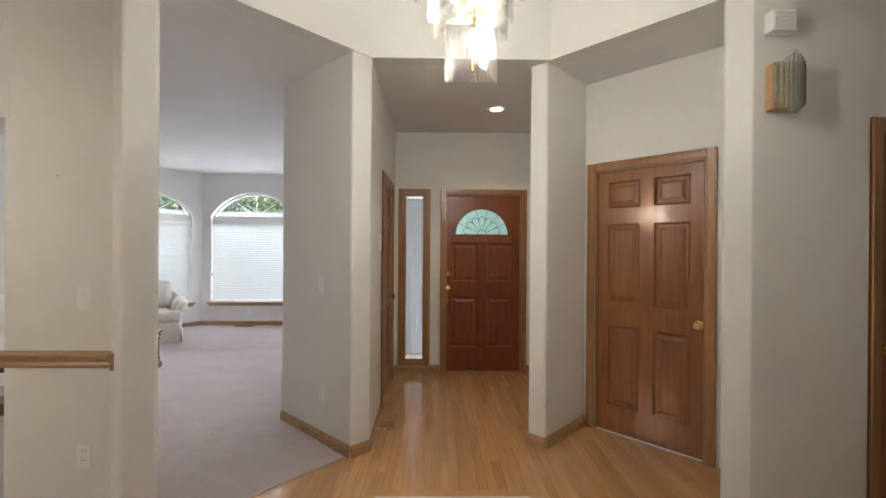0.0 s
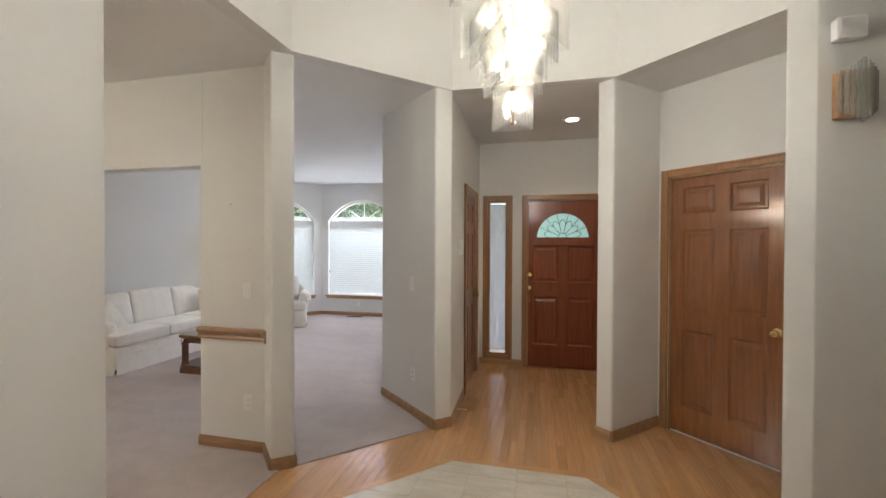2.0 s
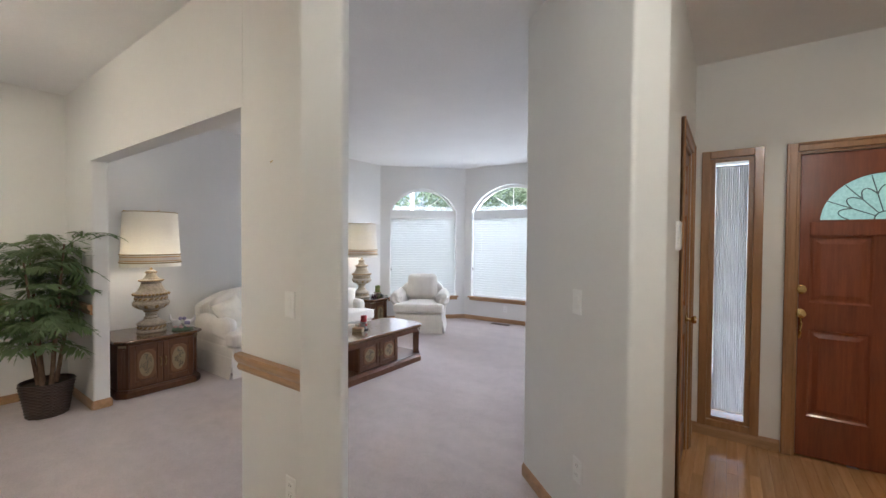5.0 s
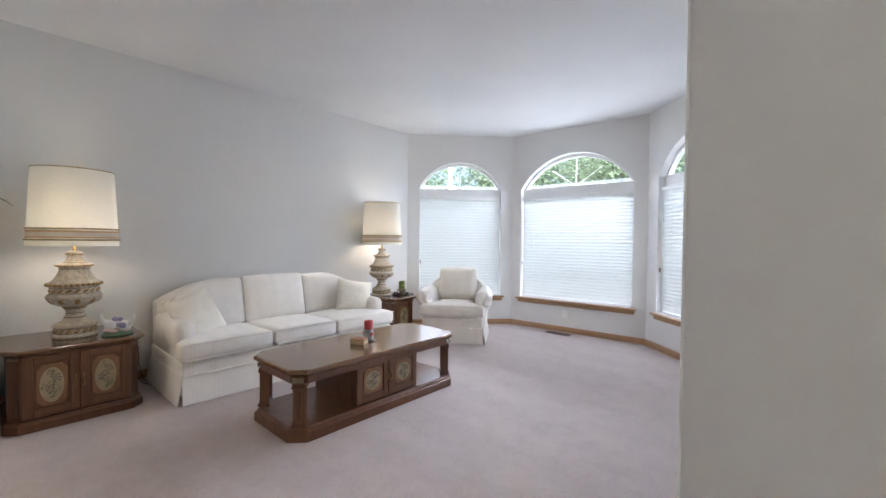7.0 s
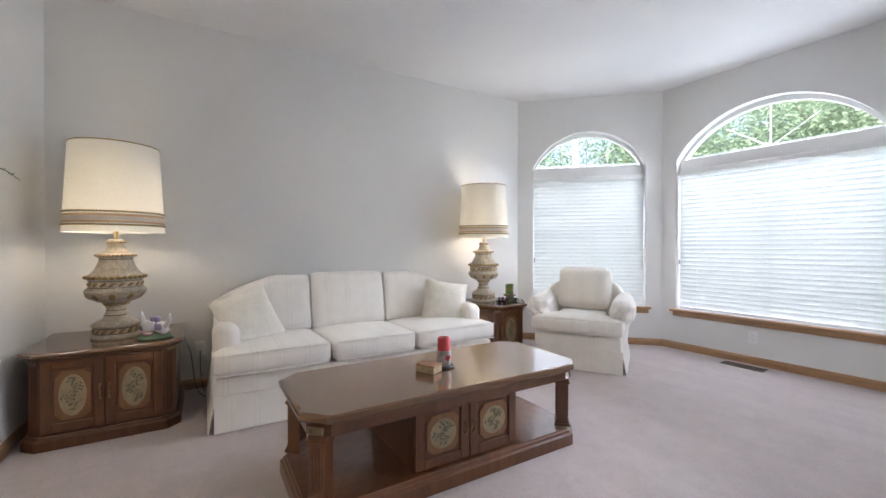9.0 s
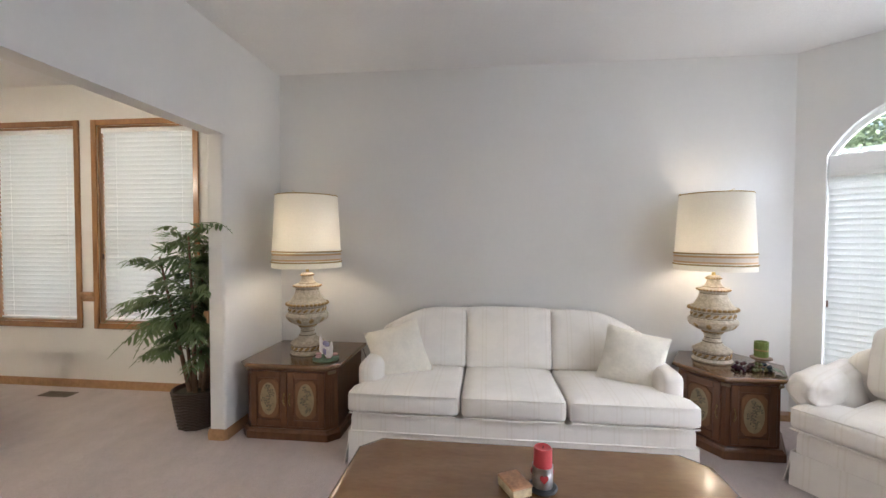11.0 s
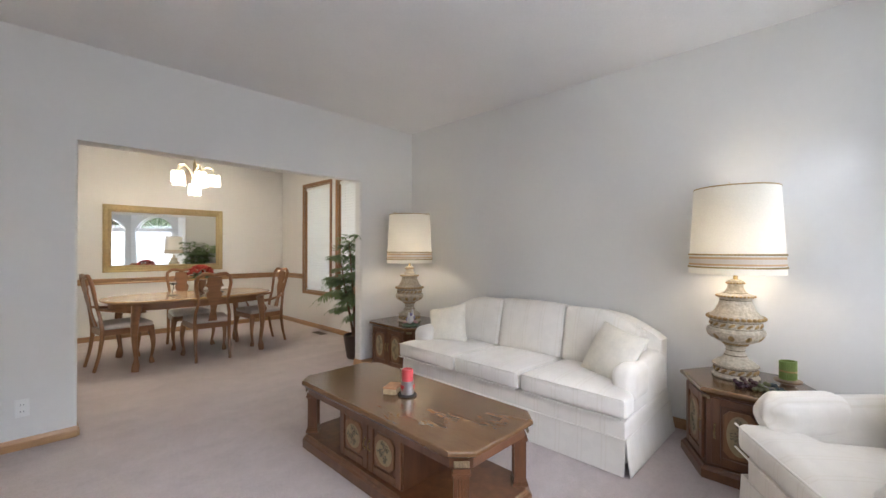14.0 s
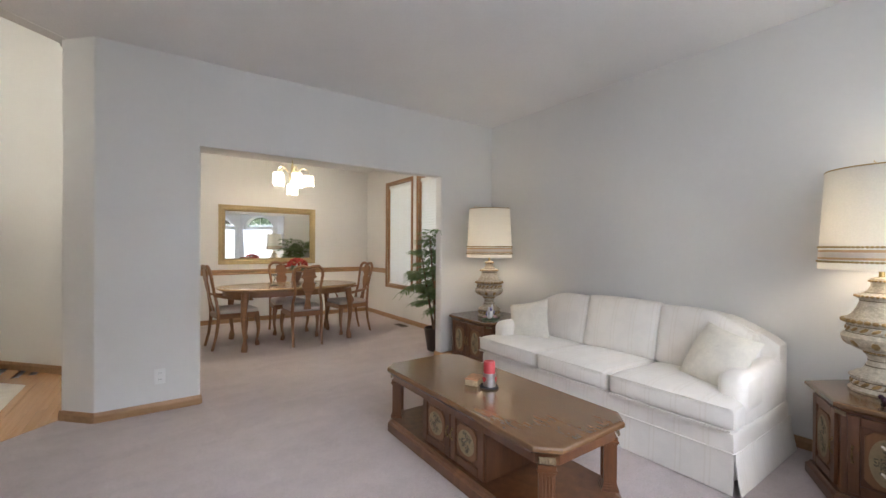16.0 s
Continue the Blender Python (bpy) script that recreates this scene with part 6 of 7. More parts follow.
def cabriole(bm, x, y, h, ox, oy, k=1.0):
    """A bowed leg with a pad foot, bending outwards by ox, oy."""
    pts, rad = [], []
    for i in range(11):
        u = i / 10
        z = h * (1 - u)
        b = math.sin(u * math.pi * 1.15) * 0.030 + (0.034 * max(0, u - 0.82) / 0.18)
        pts.append((x + ox * b, y + oy * b, z + (0.006 if i == 10 else 0)))
        rad.append((0.036 - 0.012 * u - 0.011 * math.sin(min(1, u * 1.2) * math.pi / 2) + (0.013 if i >= 9 else 0)) * k)
    add_tube(bm, pts, rad, 10)
    return bm


def dining_chair(m, arms, label):
    t = thing("dining_chair", label, "chair", m, group="dining chairs round the table")
    # seat faces +y, back at y = -0.22
    for sx in (-1, 1):
        part("front_leg", cabriole(bmesh.new(), sx * 0.215, 0.20, 0.40, sx * 0.7, 0.7), M_DINING, t, smooth=True)
        part("back_leg", tube([(sx * 0.175, -0.29, 0.0), (sx * 0.175, -0.25, 0.16), (sx * 0.178, -0.225, 0.34), (sx * 0.18, -0.225, 0.45)], [0.017, 0.018, 0.021, 0.021], 8), M_DINING, t, smooth=True)
        pts = [(sx * 0.18, -0.225, 0.44), (sx * 0.175, -0.24, 0.56), (sx * 0.150, -0.262, 0.68), (sx * 0.165, -0.285, 0.80), (sx * 0.178, -0.305, 0.90), (sx * 0.168, -0.322, 0.975), (sx * 0.12, -0.332, 1.015), (sx * 0.055, -0.333, 1.012), (0, -0.332, 0.998)]
        part("back_post", tube(pts, [0.020, 0.018, 0.017, 0.018, 0.019, 0.020, 0.021, 0.021, 0.021], 8), M_DINING, t, smooth=True)
    sp = [(0.045, 0.0), (0.040, 0.06), (0.028, 0.13), (0.038, 0.20), (0.072, 0.28), (0.084, 0.33), (0.060, 0.37), (0.070, 0.41), (0.098, 0.425), (0.078, 0.46), (0.070, 0.53)]
    poly = [(x, z) for x, z in sp] + [(-x, z) for x, z in reversed(sp)]
    bm = add_outline(bmesh.new(), poly, -0.008, 0.008)
    for v in bm.verts:
        v.co.y += -0.03 * math.sin(v.co.z / 0.53 * math.pi) * 0.4
    part("splat", bm, M_DINING, t, "vase-shaped back splat", m=pose(0, -0.236, 0.46, 11))
    bm = prism(rounded([(-0.245, 0.235), (-0.19, -0.235), (0.19, -0.235), (0.245, 0.235)], [0.03, 0.02, 0.02, 0.03]), 0.375, 0.435)
    part("seat_frame", bm, M_DINING, t)

    def taper(p):
        return Vector((p.x * (0.80 + 0.2 * (p.y + 0.22) / 0.44), p.y, p.z))
    part("seat", softs(-0.235, -0.215, 0.43, 0.235, 0.228, 0.49, 0.028, (0, 0, 0.012), 8, warp=taper), M_SEAT, t, "grey upholstered seat", smooth=True)
    if arms:
        for sx in (-1, 1):
            part("arm", tube([(sx * 0.165, -0.265, 0.66), (sx * 0.235, -0.15, 0.638), (sx * 0.275, 0.02, 0.612), (sx * 0.268, 0.12, 0.608), (sx * 0.245, 0.14, 0.595)], [0.014, 0.016, 0.020, 0.021, 0.015], 8), M_DINING, t, smooth=True)
            part("arm_post", tube([(sx * 0.232, 0.06, 0.42), (sx * 0.262, 0.04, 0.50), (sx * 0.268, 0.09, 0.60)], [0.016, 0.013, 0.014], 8), M_DINING, t, smooth=True)
    return t


DTX, DTY, DTR = -3.30, 0.115, 2
Rz = pose(DTX, DTY, 0.008, 0, 0, DTR)
tb = thing("dining_table", "oval cherry dining table on cabriole legs", "dining table", Rz)
oval = lambda a, b: [(a * math.copysign(abs(math.cos(k * math.pi / 28)) ** 0.75, math.cos(k * math.pi / 28)), b * math.copysign(abs(math.sin(k * math.pi / 28)) ** 0.75, math.sin(k * math.pi / 28))) for k in range(56)]
part("tabletop", top_slab(oval(0.90, 0.51), 0.715, 0.745), M_DTOP, tb, "polished oval top")
part("apron", prism(oval(0.82, 0.43), 0.635, 0.716), M_DINING, tb)
for sx in (-1, 1):
    for sy in (-1, 1):
        part("leg", cabriole(bmesh.new(), sx * 0.645, sy * 0.42, 0.70, sx * 0.8, sy * 0.6, 1.35), M_DINING, tb, smooth=True)
dining_chair(pose(-3.40, 0.36, 0.008, 0, 0, 176), False, "cherry side chair with a vase splat and grey seat")
dining_chair(pose(-3.38, -0.42, 0.008, 0, 0, 2), False, "cherry side chair pushed in beside the wall")
dining_chair(pose(-2.613, 0.067, 0.008, 0, 0, 98), True, "cherry armchair at the table end, grey seat")
dining_chair(pose(-4.14, 0.036, 0.008, 0, 0, -85), True, "cherry armchair at the table end, grey seat")

bq = thing("flower_bowl", "red flowers in a dark bowl on the table", "flowers", Rz @ pose(-0.085, -0.01, 0.7455))
part("bowl", lathe([(0, 0), (0.05, 0), (0.045, 0.012), (0.02, 0.03), (0.03, 0.05), (0.060, 0.10), (0.070, 0.17), (0.064, 0.17), (0, 0.15)], 24), plain("bowl_brown", (0.14, 0.07, 0.045), 0.35, vary=0.2), bq, "dark footed bowl", smooth=True)
M_PETAL = plain("red_petals", (0.58, 0.06, 0.04), 0.6, vary=0.35, grain=40, big=25, relief=0)
rng = random.Random(9)
petal = bmesh.new()
for k in range(14):
    t = bmesh.new()
    t.faces.new([t.verts.new(v) for v in ((0, 0, 0), (0.017, 0.014, 0.008), (0.036, 0, 0.012), (0.017, -0.014, 0.008))])
    join(petal, t, pose(0, 0, 0, 0, -rng.uniform(5, 70), k * 137))
pm = mesh_of(petal, "bloom", M_PETAL)
for k in range(70):
    a, e = rng.uniform(0, 6.28), rng.uniform(0.1, 1.5)
    part("bloom", pm, None, bq, m=pose(0.135 * math.cos(a) * math.cos(e), 0.135 * math.sin(a) * math.cos(e), 0.215 + 0.115 * math.sin(e), rng.uniform(-40, 40), rng.uniform(-40, 40), rng.uniform(0, 360)))
bm = bmesh.new()
for k in range(26):
    a = rng.uniform(0, 6.28)
    t = bmesh.new()
    t.faces.new([t.verts.new(v) for v in ((0, 0, 0), (0.03, 0.016, 0.01), (0.075, 0, -0.01), (0.03, -0.016, 0.01))])
    join(bm, t, pose(0.05 * math.cos(a), 0.05 * math.sin(a), 0.19 + rng.random() * 0.05, 0, -rng.uniform(0, 35), math.degrees(a)))
part("leaves", bm, M_LEAFP, bq)
for dx, dy in ((0.22, 0.03), (-0.30, -0.02)):
    st = thing("candle_stand", "small dark metal candle stand on the table", "candle holder", Rz @ pose(dx, dy, 0.7455), group="candle stands")
    part("foot", lathe([(0, 0), (0.06, 0), (0.062, 0.006), (0.03, 0.012), (0, 0.013)], 20), M_BLACK, st, smooth=True)
    part("stem", tube([(0, 0, 0.01), (0.012, 0, 0.05), (-0.006, 0, 0.09), (0.0, 0, 0.13), (0.03, 0, 0.15), (0.04, 0, 0.13)], 0.0045, 6), M_BLACK, st, smooth=True)
    part("cup", lathe([(0, 0.128), (0.025, 0.13), (0.045, 0.145), (0.04, 0.148), (0, 0.138)], 16), M_BLACK, st, smooth=True)

# Mirror
mr = thing("wall_mirror", "wide mirror in a carved gold frame", "mirror", on_wall((XW, YS), (-1.36, YS)) @ pose(-3.375 - XW, 0, 1.462))
MW, MH = 0.78, 0.49
bm = bmesh.new()
prof = [(0.0, 0.0), (0.0, 0.030), (0.012, 0.038), (0.03, 0.030), (0.055, 0.036), (0.078, 0.022), (0.092, 0.026), (0.10, 0.012), (0.10, 0.0)]
rings = []
for o, y in prof:
    rings.append([bm.verts.new(v) for v in ((-MW + o, y, -MH + o), (MW - o, y, -MH + o), (MW - o, y, MH - o), (-MW + o, y, MH - o))])
for a, b in zip(rings, rings[1:]):
    for k in range(4):
        bm.faces.new((a[k], a[(k + 1) % 4], b[(k + 1) % 4], b[k]))
part("frame", bm, M_GOLD, mr, "carved gold frame")
bm = bmesh.new()
for sx in range(56):
    for s in (-1, 1):
        add_box(bm, -MW + 0.04 + sx * (2 * MW - 0.08) / 56, 0.028, s * (MH - 0.043) - 0.010, -MW + 0.058 + sx * (2 * MW - 0.08) / 56, 0.0375, s * (MH - 0.043) + 0.010, 0.003)
for sz in range(34):
    for s in (-1, 1):
        add_box(bm, s * (MW - 0.043) - 0.010, 0.028, -MH + 0.05 + sz * (2 * MH - 0.1) / 34, s * (MW - 0.043) + 0.010, 0.0375, -MH + 0.067 + sz * (2 * MH - 0.1) / 34, 0.003)
part("carved_border", bm, M_GOLD, mr)
part("mirror_glass", box(-MW + 0.098, 0.004, -MH + 0.098, MW - 0.098, 0.010, MH - 0.098), M_MIRROR, mr, "clear bevelled mirror glass")

# Dining light
M_PALEBRASS = plain("pale_brass", (0.80, 0.70, 0.48), 0.25, 1.0, vary=0.06, relief=0.02)
dcx, dcy = -3.33, 0.05
dc = thing("dining_chandelier", "brass chandelier with ribbed glass shades, lit", "chandelier", pose(dcx, dcy, 0))
part("canopy", lathe([(0, CEIL - 0.03), (0.05, CEIL - 0.028), (0.06, CEIL - 0.006), (0.06, CEIL - 0.001), (0, CEIL - 0.001)], 24), M_PALEBRASS, dc, smooth=True)
part("stem", tube([(0, 0, 2.16), (0, 0, CEIL - 0.02)], 0.007, 8), M_PALEBRASS, dc)
part("hub", lathe([(0, 2.13), (0.02, 2.14), (0.034, 2.17), (0.03, 2.21), (0.015, 2.25), (0.022, 2.30), (0.018, 2.38), (0.008, 2.42)], 20), M_PALEBRASS, dc, smooth=True)
M_FROST = translucent("frosted_shade", (0.88, 0.86, 0.80), 0.6, 0.4, 200)
M_DBULB = glowing("dining_bulb", (1, 1, 1), (1.0, 0.84, 0.62), 9.0)


def ribbed(r, h):
    bm = bmesh.new()
    n = 48
    rings = []
    for z, rr in ((0, r * 1.03), (h * 0.5, r), (h, r * 0.97)):
        rings.append([bm.verts.new((rr * (1 + 0.035 * (k % 2)) * math.cos(2 * math.pi * k / n), rr * (1 + 0.035 * (k % 2)) * math.sin(2 * math.pi * k / n), z)) for k in range(n)])
    for a, b in zip(rings, rings[1:]):
        for k in range(n):
            bm.faces.new((a[k], a[(k + 1) % n], b[(k + 1) % n], b[k]))
    top = bm.verts.new((0, 0, h + 0.004))
    for k in range(n):
        bm.faces.new((rings[-1][k], rings[-1][(k + 1) % n], top))
    return bm


shade_mesh = mesh_of(ribbed(0.066, 0.14), "glass_shade", M_FROST, True)
for k in range(5):
    a = math.radians(20 + 72 * k)
    c, s = math.cos(a), math.sin(a)
    arm = part("arm", tube([(0.02 * c, 0.02 * s, 2.20), (0.06 * c, 0.06 * s, 2.30), (0.13 * c, 0.13 * s, 2.36), (0.20 * c, 0.20 * s, 2.34), (0.215 * c, 0.215 * s, 2.275), (0.215 * c, 0.215 * s, 2.25)], 0.006, 8), M_PALEBRASS, dc, "curved brass arm", smooth=True)
    part("glass_shade", shade_mesh, None, arm, m=pose(0.215 * c, 0.215 * s, 2.12))
    part("bulb", lathe([(0, -0.028), (0.018, -0.018), (0.024, 0), (0.014, 0.024), (0, 0.03)], 12, m=pose(0.215 * c, 0.215 * s, 2.185)), M_DBULB, arm, smooth=True)
sh = part("glass_shade", shade_mesh, None, dc, m=pose(0, 0, 1.985))
part("bulb", lathe([(0, -0.028), (0.018, -0.018), (0.024, 0), (0.014, 0.024), (0, 0.03)], 12, m=pose(0, 0, 2.05)), M_DBULB, dc, smooth=True)
for k in range(3):
    a = math.radians(20 + 120 * k)
    point_lamp("dining_light", (dcx + 0.15 * math.cos(a), dcy + 0.15 * math.sin(a), 2.09), DINING_WATTS / 3, 0.05, DINING_COLOUR)

# Palm in a basket
def palm(x, y):
    t = thing("potted_palm", "tall bushy green parlour palm in a dark wicker basket", "plant", pose(x, y, 0.008))
    part("basket", lathe([(0, 0.0), (0.118, 0.0), (0.122, 0.004), (0.164, 0.265), (0.168, 0.275), (0.158, 0.275), (0.15, 0.235), (0, 0.235)], 40), M_WICKER, t, "dark woven wicker basket", smooth=True)
    for k in range(22):
        z = 0.008 + k * 0.0122
        r = 0.124 + 0.044 * z / 0.275
        part("weave", tube([((r + 0.005 * math.cos(j * math.pi * 0.5 + k * math.pi)) * math.cos(j * math.pi / 22), (r + 0.005 * math.cos(j * math.pi * 0.5 + k * math.pi)) * math.sin(j * math.pi / 22), z) for j in range(45)], 0.0056, 5), M_WICKER, t, smooth=True)
    part("soil", lathe([(0, 0.248), (0.152, 0.246), (0, 0.254)], 24), plain("potting_moss", (0.09, 0.075, 0.05), 0.95, vary=0.4, grain=60, relief=0.6), t)
    rng = random.Random(17)
    tips = []
    for k in range(6):
        a = k * 1.05 + 0.3
        b = (0.05 * math.cos(a), 0.05 * math.sin(a), 0.24)
        top = (0.18 * math.cos(a) + rng.uniform(-0.04, 0.04), 0.18 * math.sin(a) + rng.uniform(-0.04, 0.04), rng.uniform(0.85, 1.40))
        mid = ((b[0] + top[0]) / 2 + rng.uniform(-0.02, 0.02), (b[1] + top[1]) / 2, (b[2] + top[2]) / 2)
        part("stem", tube([b, mid, top], [0.017, 0.011, 0.006], 8), M_STEM, t, "brown fibrous stem", smooth=True)
        tips.append((b, mid, top))
    for k in range(150):
        b, mid, top = tips[k % 6]
        f = rng.uniform(0.30, 1.0)
        o = Vector(b).lerp(Vector(top), f)
        a, up = rng.uniform(0, 6.28), rng.uniform(0.25, 1.25)
        L = rng.uniform(0.36, 0.58) * (0.75 + 0.3 * f)
        d = Vector((math.cos(a) * math.cos(up), math.sin(a) * math.cos(up), math.sin(up)))
        spine = []
        for j in range(9):
            u = j / 8
            p = o + d * (L * u) + Vector((0, 0, -0.62 * L * u ** 2.2))
            p.x = max(p.x, XW + 0.03 - x)
            p.y = min(p.y, YD0 - 0.03 - y) if p.x + x < -4.42 else p.y
            spine.append(p)
        bm = tube(spine, [0.004 - 0.0003 * j for j in range(9)], 4)
        for j in range(2, 12):
            u = j / 12
            i = min(7, int(u * 8))
            p = spine[i].lerp(spine[i + 1], u * 8 - i)
            dv = (spine[i + 1] - spine[i]).normalized()
            sd = dv.cross(Vector((0, 0, 1)))
            sd = sd.normalized() if sd.length > 1e-3 else Vector((1, 0, 0))
            ll = 0.17 * math.sin(min(1, 0.25 + u * 0.9) * math.pi) ** 0.6 * rng.uniform(0.8, 1.1)
            for s in (-1, 1):
                e = (sd * s * 0.75 + dv * 0.75 + Vector((0, 0, -0.42 + rng.uniform(-0.25, 0.2)))).normalized()
                w = e.cross(Vector((0, 0, 1)).cross(e)).normalized().cross(e) * 0.0115
                q = p + e * ll
                q.x = max(q.x, XW + 0.02 - x)
                if q.x + x < -4.42:
                    q.y = min(q.y, YD0 - 0.02 - y)
                m1, m2 = p.lerp(q, 0.35) + Vector((0, 0, 0.008)), p.lerp(q, 0.7)
                vs = [bm.verts.new(v) for v in (p, m1 + w, m2 + w * 0.7, q, m2 - w * 0.7, m1 - w)]
                bm.faces.new(vs)
        part("frond", bm, M_PALM, t)
    return t


M_WICKER = plain("wicker", (0.060, 0.031, 0.021), 0.5, vary=0.3, grain=50, relief=0.3, big=20)
M_STEM = plain("palm_stem", (0.20, 0.12, 0.075), 0.85, vary=0.3, grain=35, relief=0.5, big=10)


def palm_leaf():
    m, b = base_mat("palm_leaf", 0.36)
    info = m.node_tree.nodes.new("ShaderNodeObjectInfo")
    f = noise_tex(m, coords(m), 14, 2)
    col = mix(m, 0.5, ramp(m, info.outputs["Random"], (0.0, (0.10, 0.17, 0.06)), (1.0, (0.30, 0.38, 0.17))), ramp(m, f, (0.3, (0.09, 0.15, 0.07)), (0.7, (0.22, 0.31, 0.15))))
    link(m, col, b.inputs["Base Color"])
    tr = m.node_tree.nodes.new("ShaderNodeBsdfTranslucent")
    link(m, col, tr.inputs[0])
    ms = m.node_tree.nodes.new("ShaderNodeMixShader")
    ms.inputs[0].default_value = 0.42
    link(m, b.outputs[0], ms.inputs[1])
    link(m, tr.outputs[0], ms.inputs[2])
    link(m, ms.outputs[0], m.node_tree.nodes["Material Output"].inputs[0])
    return m


M_PALM = palm_leaf()
palm(-4.65, 1.715)

# ---- outdoors ----
M_GRASS = plain("grass", (0.07, 0.11, 0.035), 0.95, vary=0.3, grain=30, relief=0.3, big=0.6)
M_LEAF = translucent("leaf", (0.16, 0.225, 0.15), 0.5, 0.6, 9.0)
M_NEEDLE = translucent("fir_needles", (0.13, 0.185, 0.165), 0.45, 0.7, 9.0)
M_BARK = plain("bark", (0.12, 0.085, 0.06), 0.9, vary=0.3, grain=20, relief=0.5)
M_SIDING = plain("siding", (0.62, 0.63, 0.62), 0.7, vary=0.04)
M_ROOFING = plain("roof_shingle", (0.12, 0.11, 0.11), 0.9, vary=0.2, grain=14, relief=0.3)
tagged(part("ground", box(-400, -400, -0.75, 400, 400, -0.35), M_GRASS), "green lawn round the house", "ground", kind="structure")


def leaf_cloud(rng, bm_data, centre, size, n, leaf):
    for _ in range(n):
        d = Vector((rng.gauss(0, 1), rng.gauss(0, 1), rng.gauss(0, 1)))
        p = Vector(centre) + Vector((d.x * size[0], d.y * size[1], d.z * size[2])) * 0.5
        u = Vector((rng.uniform(-1, 1), rng.uniform(-1, 1), rng.uniform(-0.6, 0.6))).normalized() * leaf * rng.uniform(0.6, 1.3)
        w = u.cross(Vector((rng.uniform(-1, 1), rng.uniform(-1, 1), rng.uniform(-1, 1)))).normalized() * leaf * 0.45
        i = len(bm_data[0])
        bm_data[0].extend([tuple(p - u), tuple(p + w), tuple(p + u), tuple(p - w)])
        bm_data[1].append((i, i + 1, i + 2, i + 3))


def tree(kind, x, y, h, spread, seed, label):
    rng = random.Random(seed)
    t = thing(kind, label, "tree", pose(x, y, -0.37))
    bm = bmesh.new()
    pts = [(0.05 * math.sin(k * 1.7 + seed), 0.05 * math.cos(k * 1.3), h * k / 7) for k in range(8)]
    add_tube(bm, pts, [0.16 * (1 - k / 8) + 0.02 for k in range(8)], 8)
    data = ([], [])
    if kind == "fir_tree":
        for k in range(26):
            z = h * (0.12 + 0.86 * k / 26)
            r = spread * (1 - k / 26) * rng.uniform(0.75, 1.15) + 0.15
            for j in range(7):
                a = rng.uniform(0, 6.28)
                tip = (r * math.cos(a), r * math.sin(a), z - 0.22 * r)
                add_tube(bm, [(0, 0, z), (tip[0] * 0.6, tip[1] * 0.6, z - 0.02), tip], [0.03, 0.02, 0.006], 5)
                for q in range(4):
                    f = 0.35 + 0.2 * q
                    leaf_cloud(rng, data, (tip[0] * f, tip[1] * f, z - 0.22 * r * f), (0.38, 0.38, 0.24), 44, 0.065)
    else:
        for k in range(46):
            a, e = rng.uniform(0, 6.28), rng.uniform(-0.5, 1.3)
            r = spread * rng.uniform(0.35, 1.0)
            c = (r * math.cos(a) * math.cos(e), r * math.sin(a) * math.cos(e), h * 0.62 + r * 0.8 * math.sin(e))
            add_tube(bm, [(0, 0, h * rng.uniform(0.25, 0.6)), (c[0] * 0.6, c[1] * 0.6, c[2] * 0.85), c], [0.05, 0.03, 0.008], 5)
            leaf_cloud(rng, data, c, (0.90, 0.90, 0.70), 420, 0.062)
    part("trunk", bm, M_BARK, t)
    me = bpy.data.meshes.new("crown")
    me.from_pydata(data[0], [], data[1])
    me.materials.append(M_NEEDLE if kind == "fir_tree" else M_LEAF)
    part("crown", me, None, t)
    return t


for args in (("leafy_tree", -8.2, 13.5, 5.2, 2.2, 3, "broad green garden tree beyond the bay"), ("leafy_tree", -4.6, 15.0, 5.6, 2.5, 4, "broad green garden tree beyond the bay"),
             ("fir_tree", -1.6, 15.5, 9.0, 2.3, 5, "tall dark green fir beyond the bay"), ("leafy_tree", -11.5, 10.5, 5.4, 2.4, 6, "broad green garden tree beyond the bay"),
             ("fir_tree", -6.4, 18.5, 10.0, 2.6, 7, "tall dark green fir beyond the bay"), ("fir_tree", 2.4, 15.0, 9.5, 2.4, 8, "tall dark green fir by the entrance path"), ("leafy_tree", 4.5, 12.5, 5.0, 2.0, 9, "broad green garden tree by the entrance path"),
             ("leafy_tree", -12.5, 1.5, 5.5, 2.6, 10, "broad green garden tree beside the house"), ("fir_tree", -14.0, 5.6, 9.0, 2.4, 11, "tall dark green fir beside the house")):
    tree(*args)

# Porch eave and post outside the bay, and a house over the road.
ev = thing("porch_eave", "white painted eave along the front of the house", "eave", pose(0, 0, 0))
part("fascia", box(-0.95, 7.72, 2.56, 4.6, 7.76, 2.74), M_SIDING, ev)
part("soffit", box(-0.95, 4.8, 2.70, 4.6, 7.72, 2.72), M_SIDING, ev)
post = thing("porch_post", "white square porch post with a plain base", "post", pose(-0.7, 7.55, -0.36))
part("shaft", box(-0.07, -0.07, 0, 0.07, 0.07, 2.96, 0.006), M_SIDING, post)
part("base", box(-0.10, -0.10, 0, 0.10, 0.10, 0.2, 0.008), M_SIDING, post)
lp = thing("flag_pole", "plain white pole standing in the garden", "pole", pose(-7.4, 9.6, -0.36))
part("shaft", tube([(0, 0, 0), (0, 0, 6.2)], 0.055, 12), M_SIDING, lp)
part("cap", lathe([(0.0, 6.2), (0.06, 6.2), (0.05, 6.25), (0.0, 6.29)], 12), M_SIDING, lp)


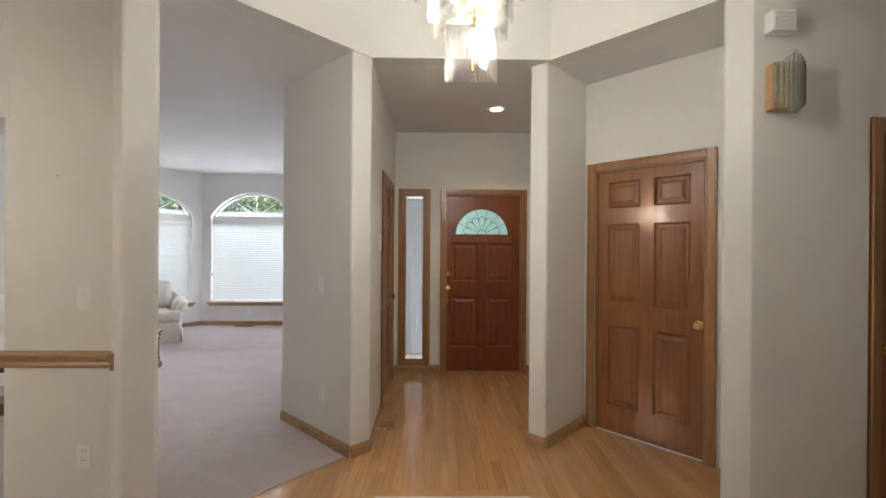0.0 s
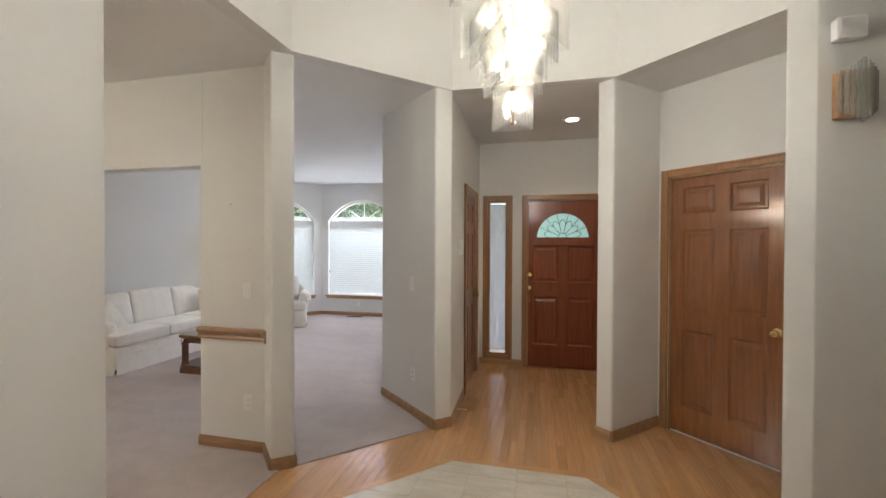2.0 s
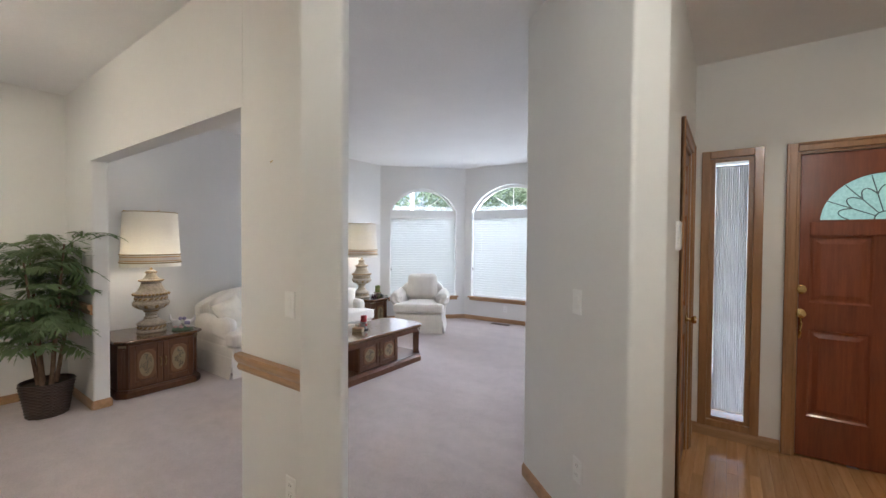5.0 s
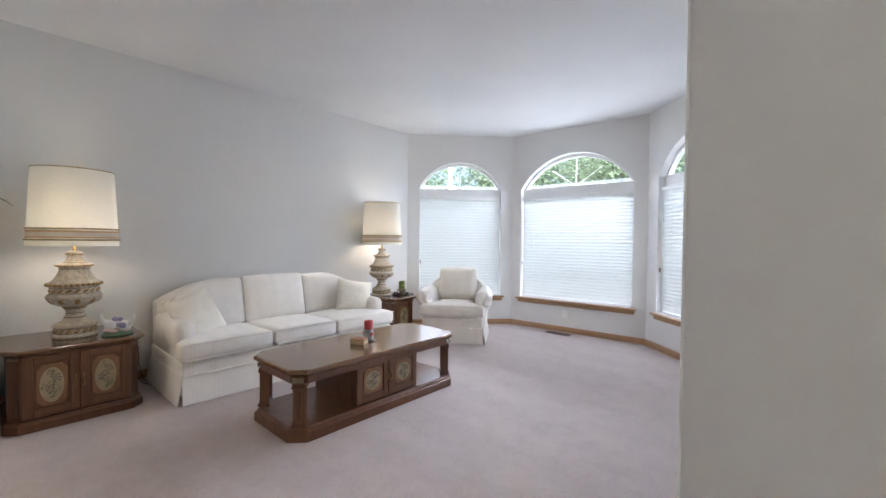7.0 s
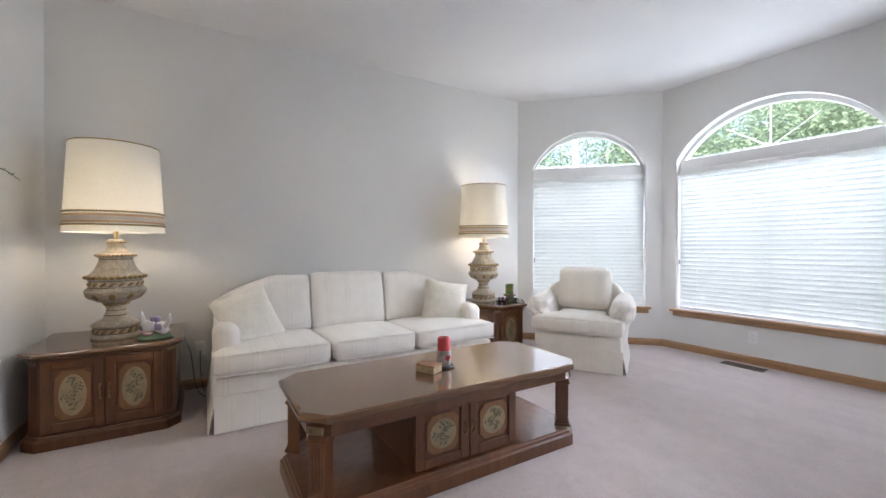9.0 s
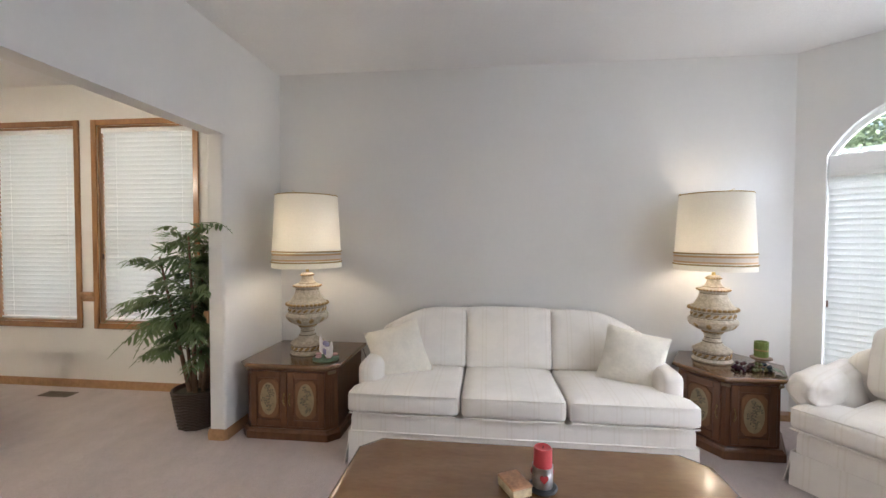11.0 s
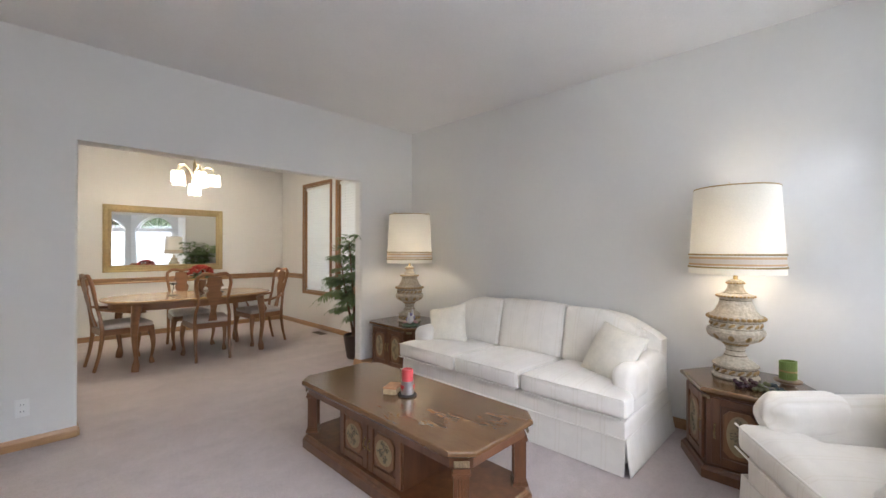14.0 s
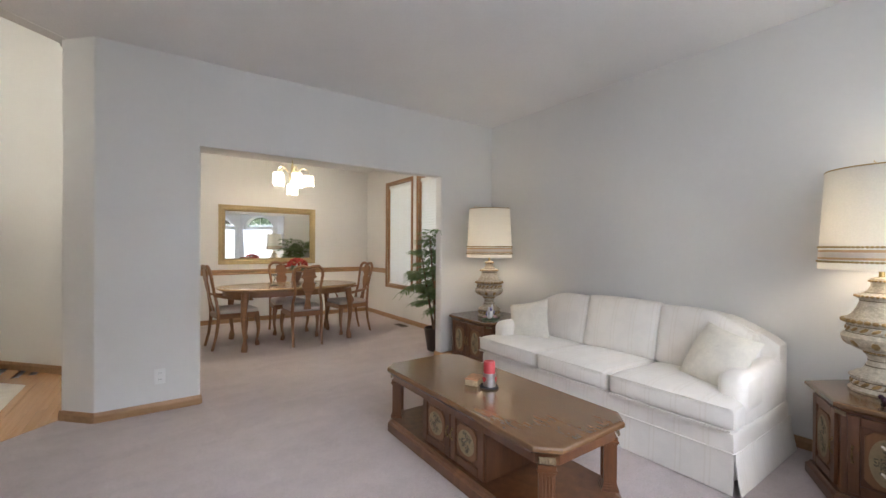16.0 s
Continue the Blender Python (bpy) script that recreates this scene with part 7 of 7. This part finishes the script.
def house(x, y, w, d, h, rz):
    t = thing("house", "pale neighbouring house with a dark roof", "house", pose(x, y, -0.37, 0, 0, rz))
    part("wall", box(-w / 2, -d / 2, 0, w / 2, d / 2, h), M_SIDING, t)
    bm = bmesh.new()
    v = [(-w / 2 - 0.4, h), (w / 2 + 0.4, h), (0, h + w * 0.26)]
    add_outline(bm, v, -d / 2 - 0.4, d / 2 + 0.4)
    part("roof", bm, M_ROOFING, t)
    for k in range(3):
        x0 = -w / 2 + 1.0 + k * (w - 3.2) / 2
        win = part("window", box(x0, -d / 2 - 0.03, 1.0, x0 + 1.2, -d / 2 + 0.03, 2.2), M_WHITE, t)
        part("pane", box(x0 + 0.08, -d / 2 - 0.04, 1.08, x0 + 1.12, -d / 2 - 0.031, 2.12), plain("dark_pane", (0.05, 0.06, 0.07), 0.1), win)
    return t


house(-3.0, 30.0, 12.0, 8.0, 3.0, 0)
house(-24.0, 16.0, 11.0, 8.0, 3.0, 70)

# ---- floor boards and stone inset ----
fl = thing("floor_wood", "narrow honey oak strip floor with a satin finish", "floor", kind="structure")
rng = random.Random(5)
BW = 0.0572
x = -1.36
lens = (0.55, 0.7, 0.85, 1.05, 1.25)
board_mesh = {}
for L in lens:
    bm = bmesh.new()
    add_box(bm, 0, 0, -0.018, BW - 0.0006, L - 0.0006, 0.0, 0.0004)
    board_mesh[L] = mesh_of(bm, "board", M_FLOOR)
near, far = [], bmesh.new()
while x < 2.2:
    y = 0.35 - rng.random() * 0.6 if -1.35 < x < 1.8 else 0.4
    while y < 4.48:
        L = rng.choice(lens)
        if not (x > 1.35 and y > 3.2):
            near.append((x, y, L))
        y += L
    x += BW
count = 0
for bx, by, L in sorted(near, key=lambda b: -b[1]):
    if count < 300 and by > 1.2:
        part("board", board_mesh[L], None, fl, m=pose(bx, by, 0))
        count += 1
    else:
        add_box(far, bx, by, -0.018, bx + BW - 0.0008, by + L - 0.0008, 0.0)
x = -0.36
while x < 4.2:
    y = -2.9
    while y < 0.5:
        L = rng.choice(lens)
        if (x < 0.9) != (x > 1.75):
            add_box(far, x, y if x < 0.9 else y + 3.2, -0.0185, x + BW - 0.0008, (y if x < 0.9 else y + 3.2) + L - 0.0008, -0.0008)
        y += L
    x += BW
rest = part("board_field", far, M_FLOOR, fl)
rest["kind"] = "stuff"

SC, SR = Vector((0.20, 1.12)), 1.05
stone = thing("stone_inset", "cream travertine octagon set into the wood floor", "stone floor", kind="structure")
so = [SC + Vector((math.cos(math.pi / 8 + k * math.pi / 4), math.sin(math.pi / 8 + k * math.pi / 4))) * (SR / math.cos(math.pi / 8)) for k in range(8)]
T = 0.305


def clip(poly, a, b):
    out = []
    e = b - a
    side = lambda p: e.x * (p.y - a.y) - e.y * (p.x - a.x)
    for i, p in enumerate(poly):
        r = poly[i - 1]
        sp, sr = side(p), side(r)
        if (sp >= 0) != (sr >= 0):
            out.append(r + (p - r) * (sr / (sr - sp)))
        if sp >= 0:
            out.append(p)
    return out


bm_g = prism([tuple(p) for p in so], -0.01, 0.0028)
part("grout", bm_g, plain("grout", (0.42, 0.38, 0.32), 0.9), stone)
for i in range(-4, 5):
    for j in range(-4, 5):
        c = SC + Vector((i * T, j * T))
        poly = [c + Vector(v) for v in ((0.001, 0.001), (T - 0.001, 0.001), (T - 0.001, T - 0.001), (0.001, T - 0.001))]
        for k in range(8):
            poly = clip(poly, so[k], so[(k + 1) % 8]) if poly else poly
        if len(poly) > 2:
            part("tile", prism([tuple(p) for p in poly], 0.0, 0.0042), M_STONE, stone)
for k in range(8):
    a, b = so[k], so[(k + 1) % 8]
    ao, bo = SC + (a - SC) * 1.055, SC + (b - SC) * 1.055
    part("border_strip", prism([tuple(a), tuple(b), tuple(bo), tuple(ao)], -0.01, 0.0036), M_BORDER, stone)
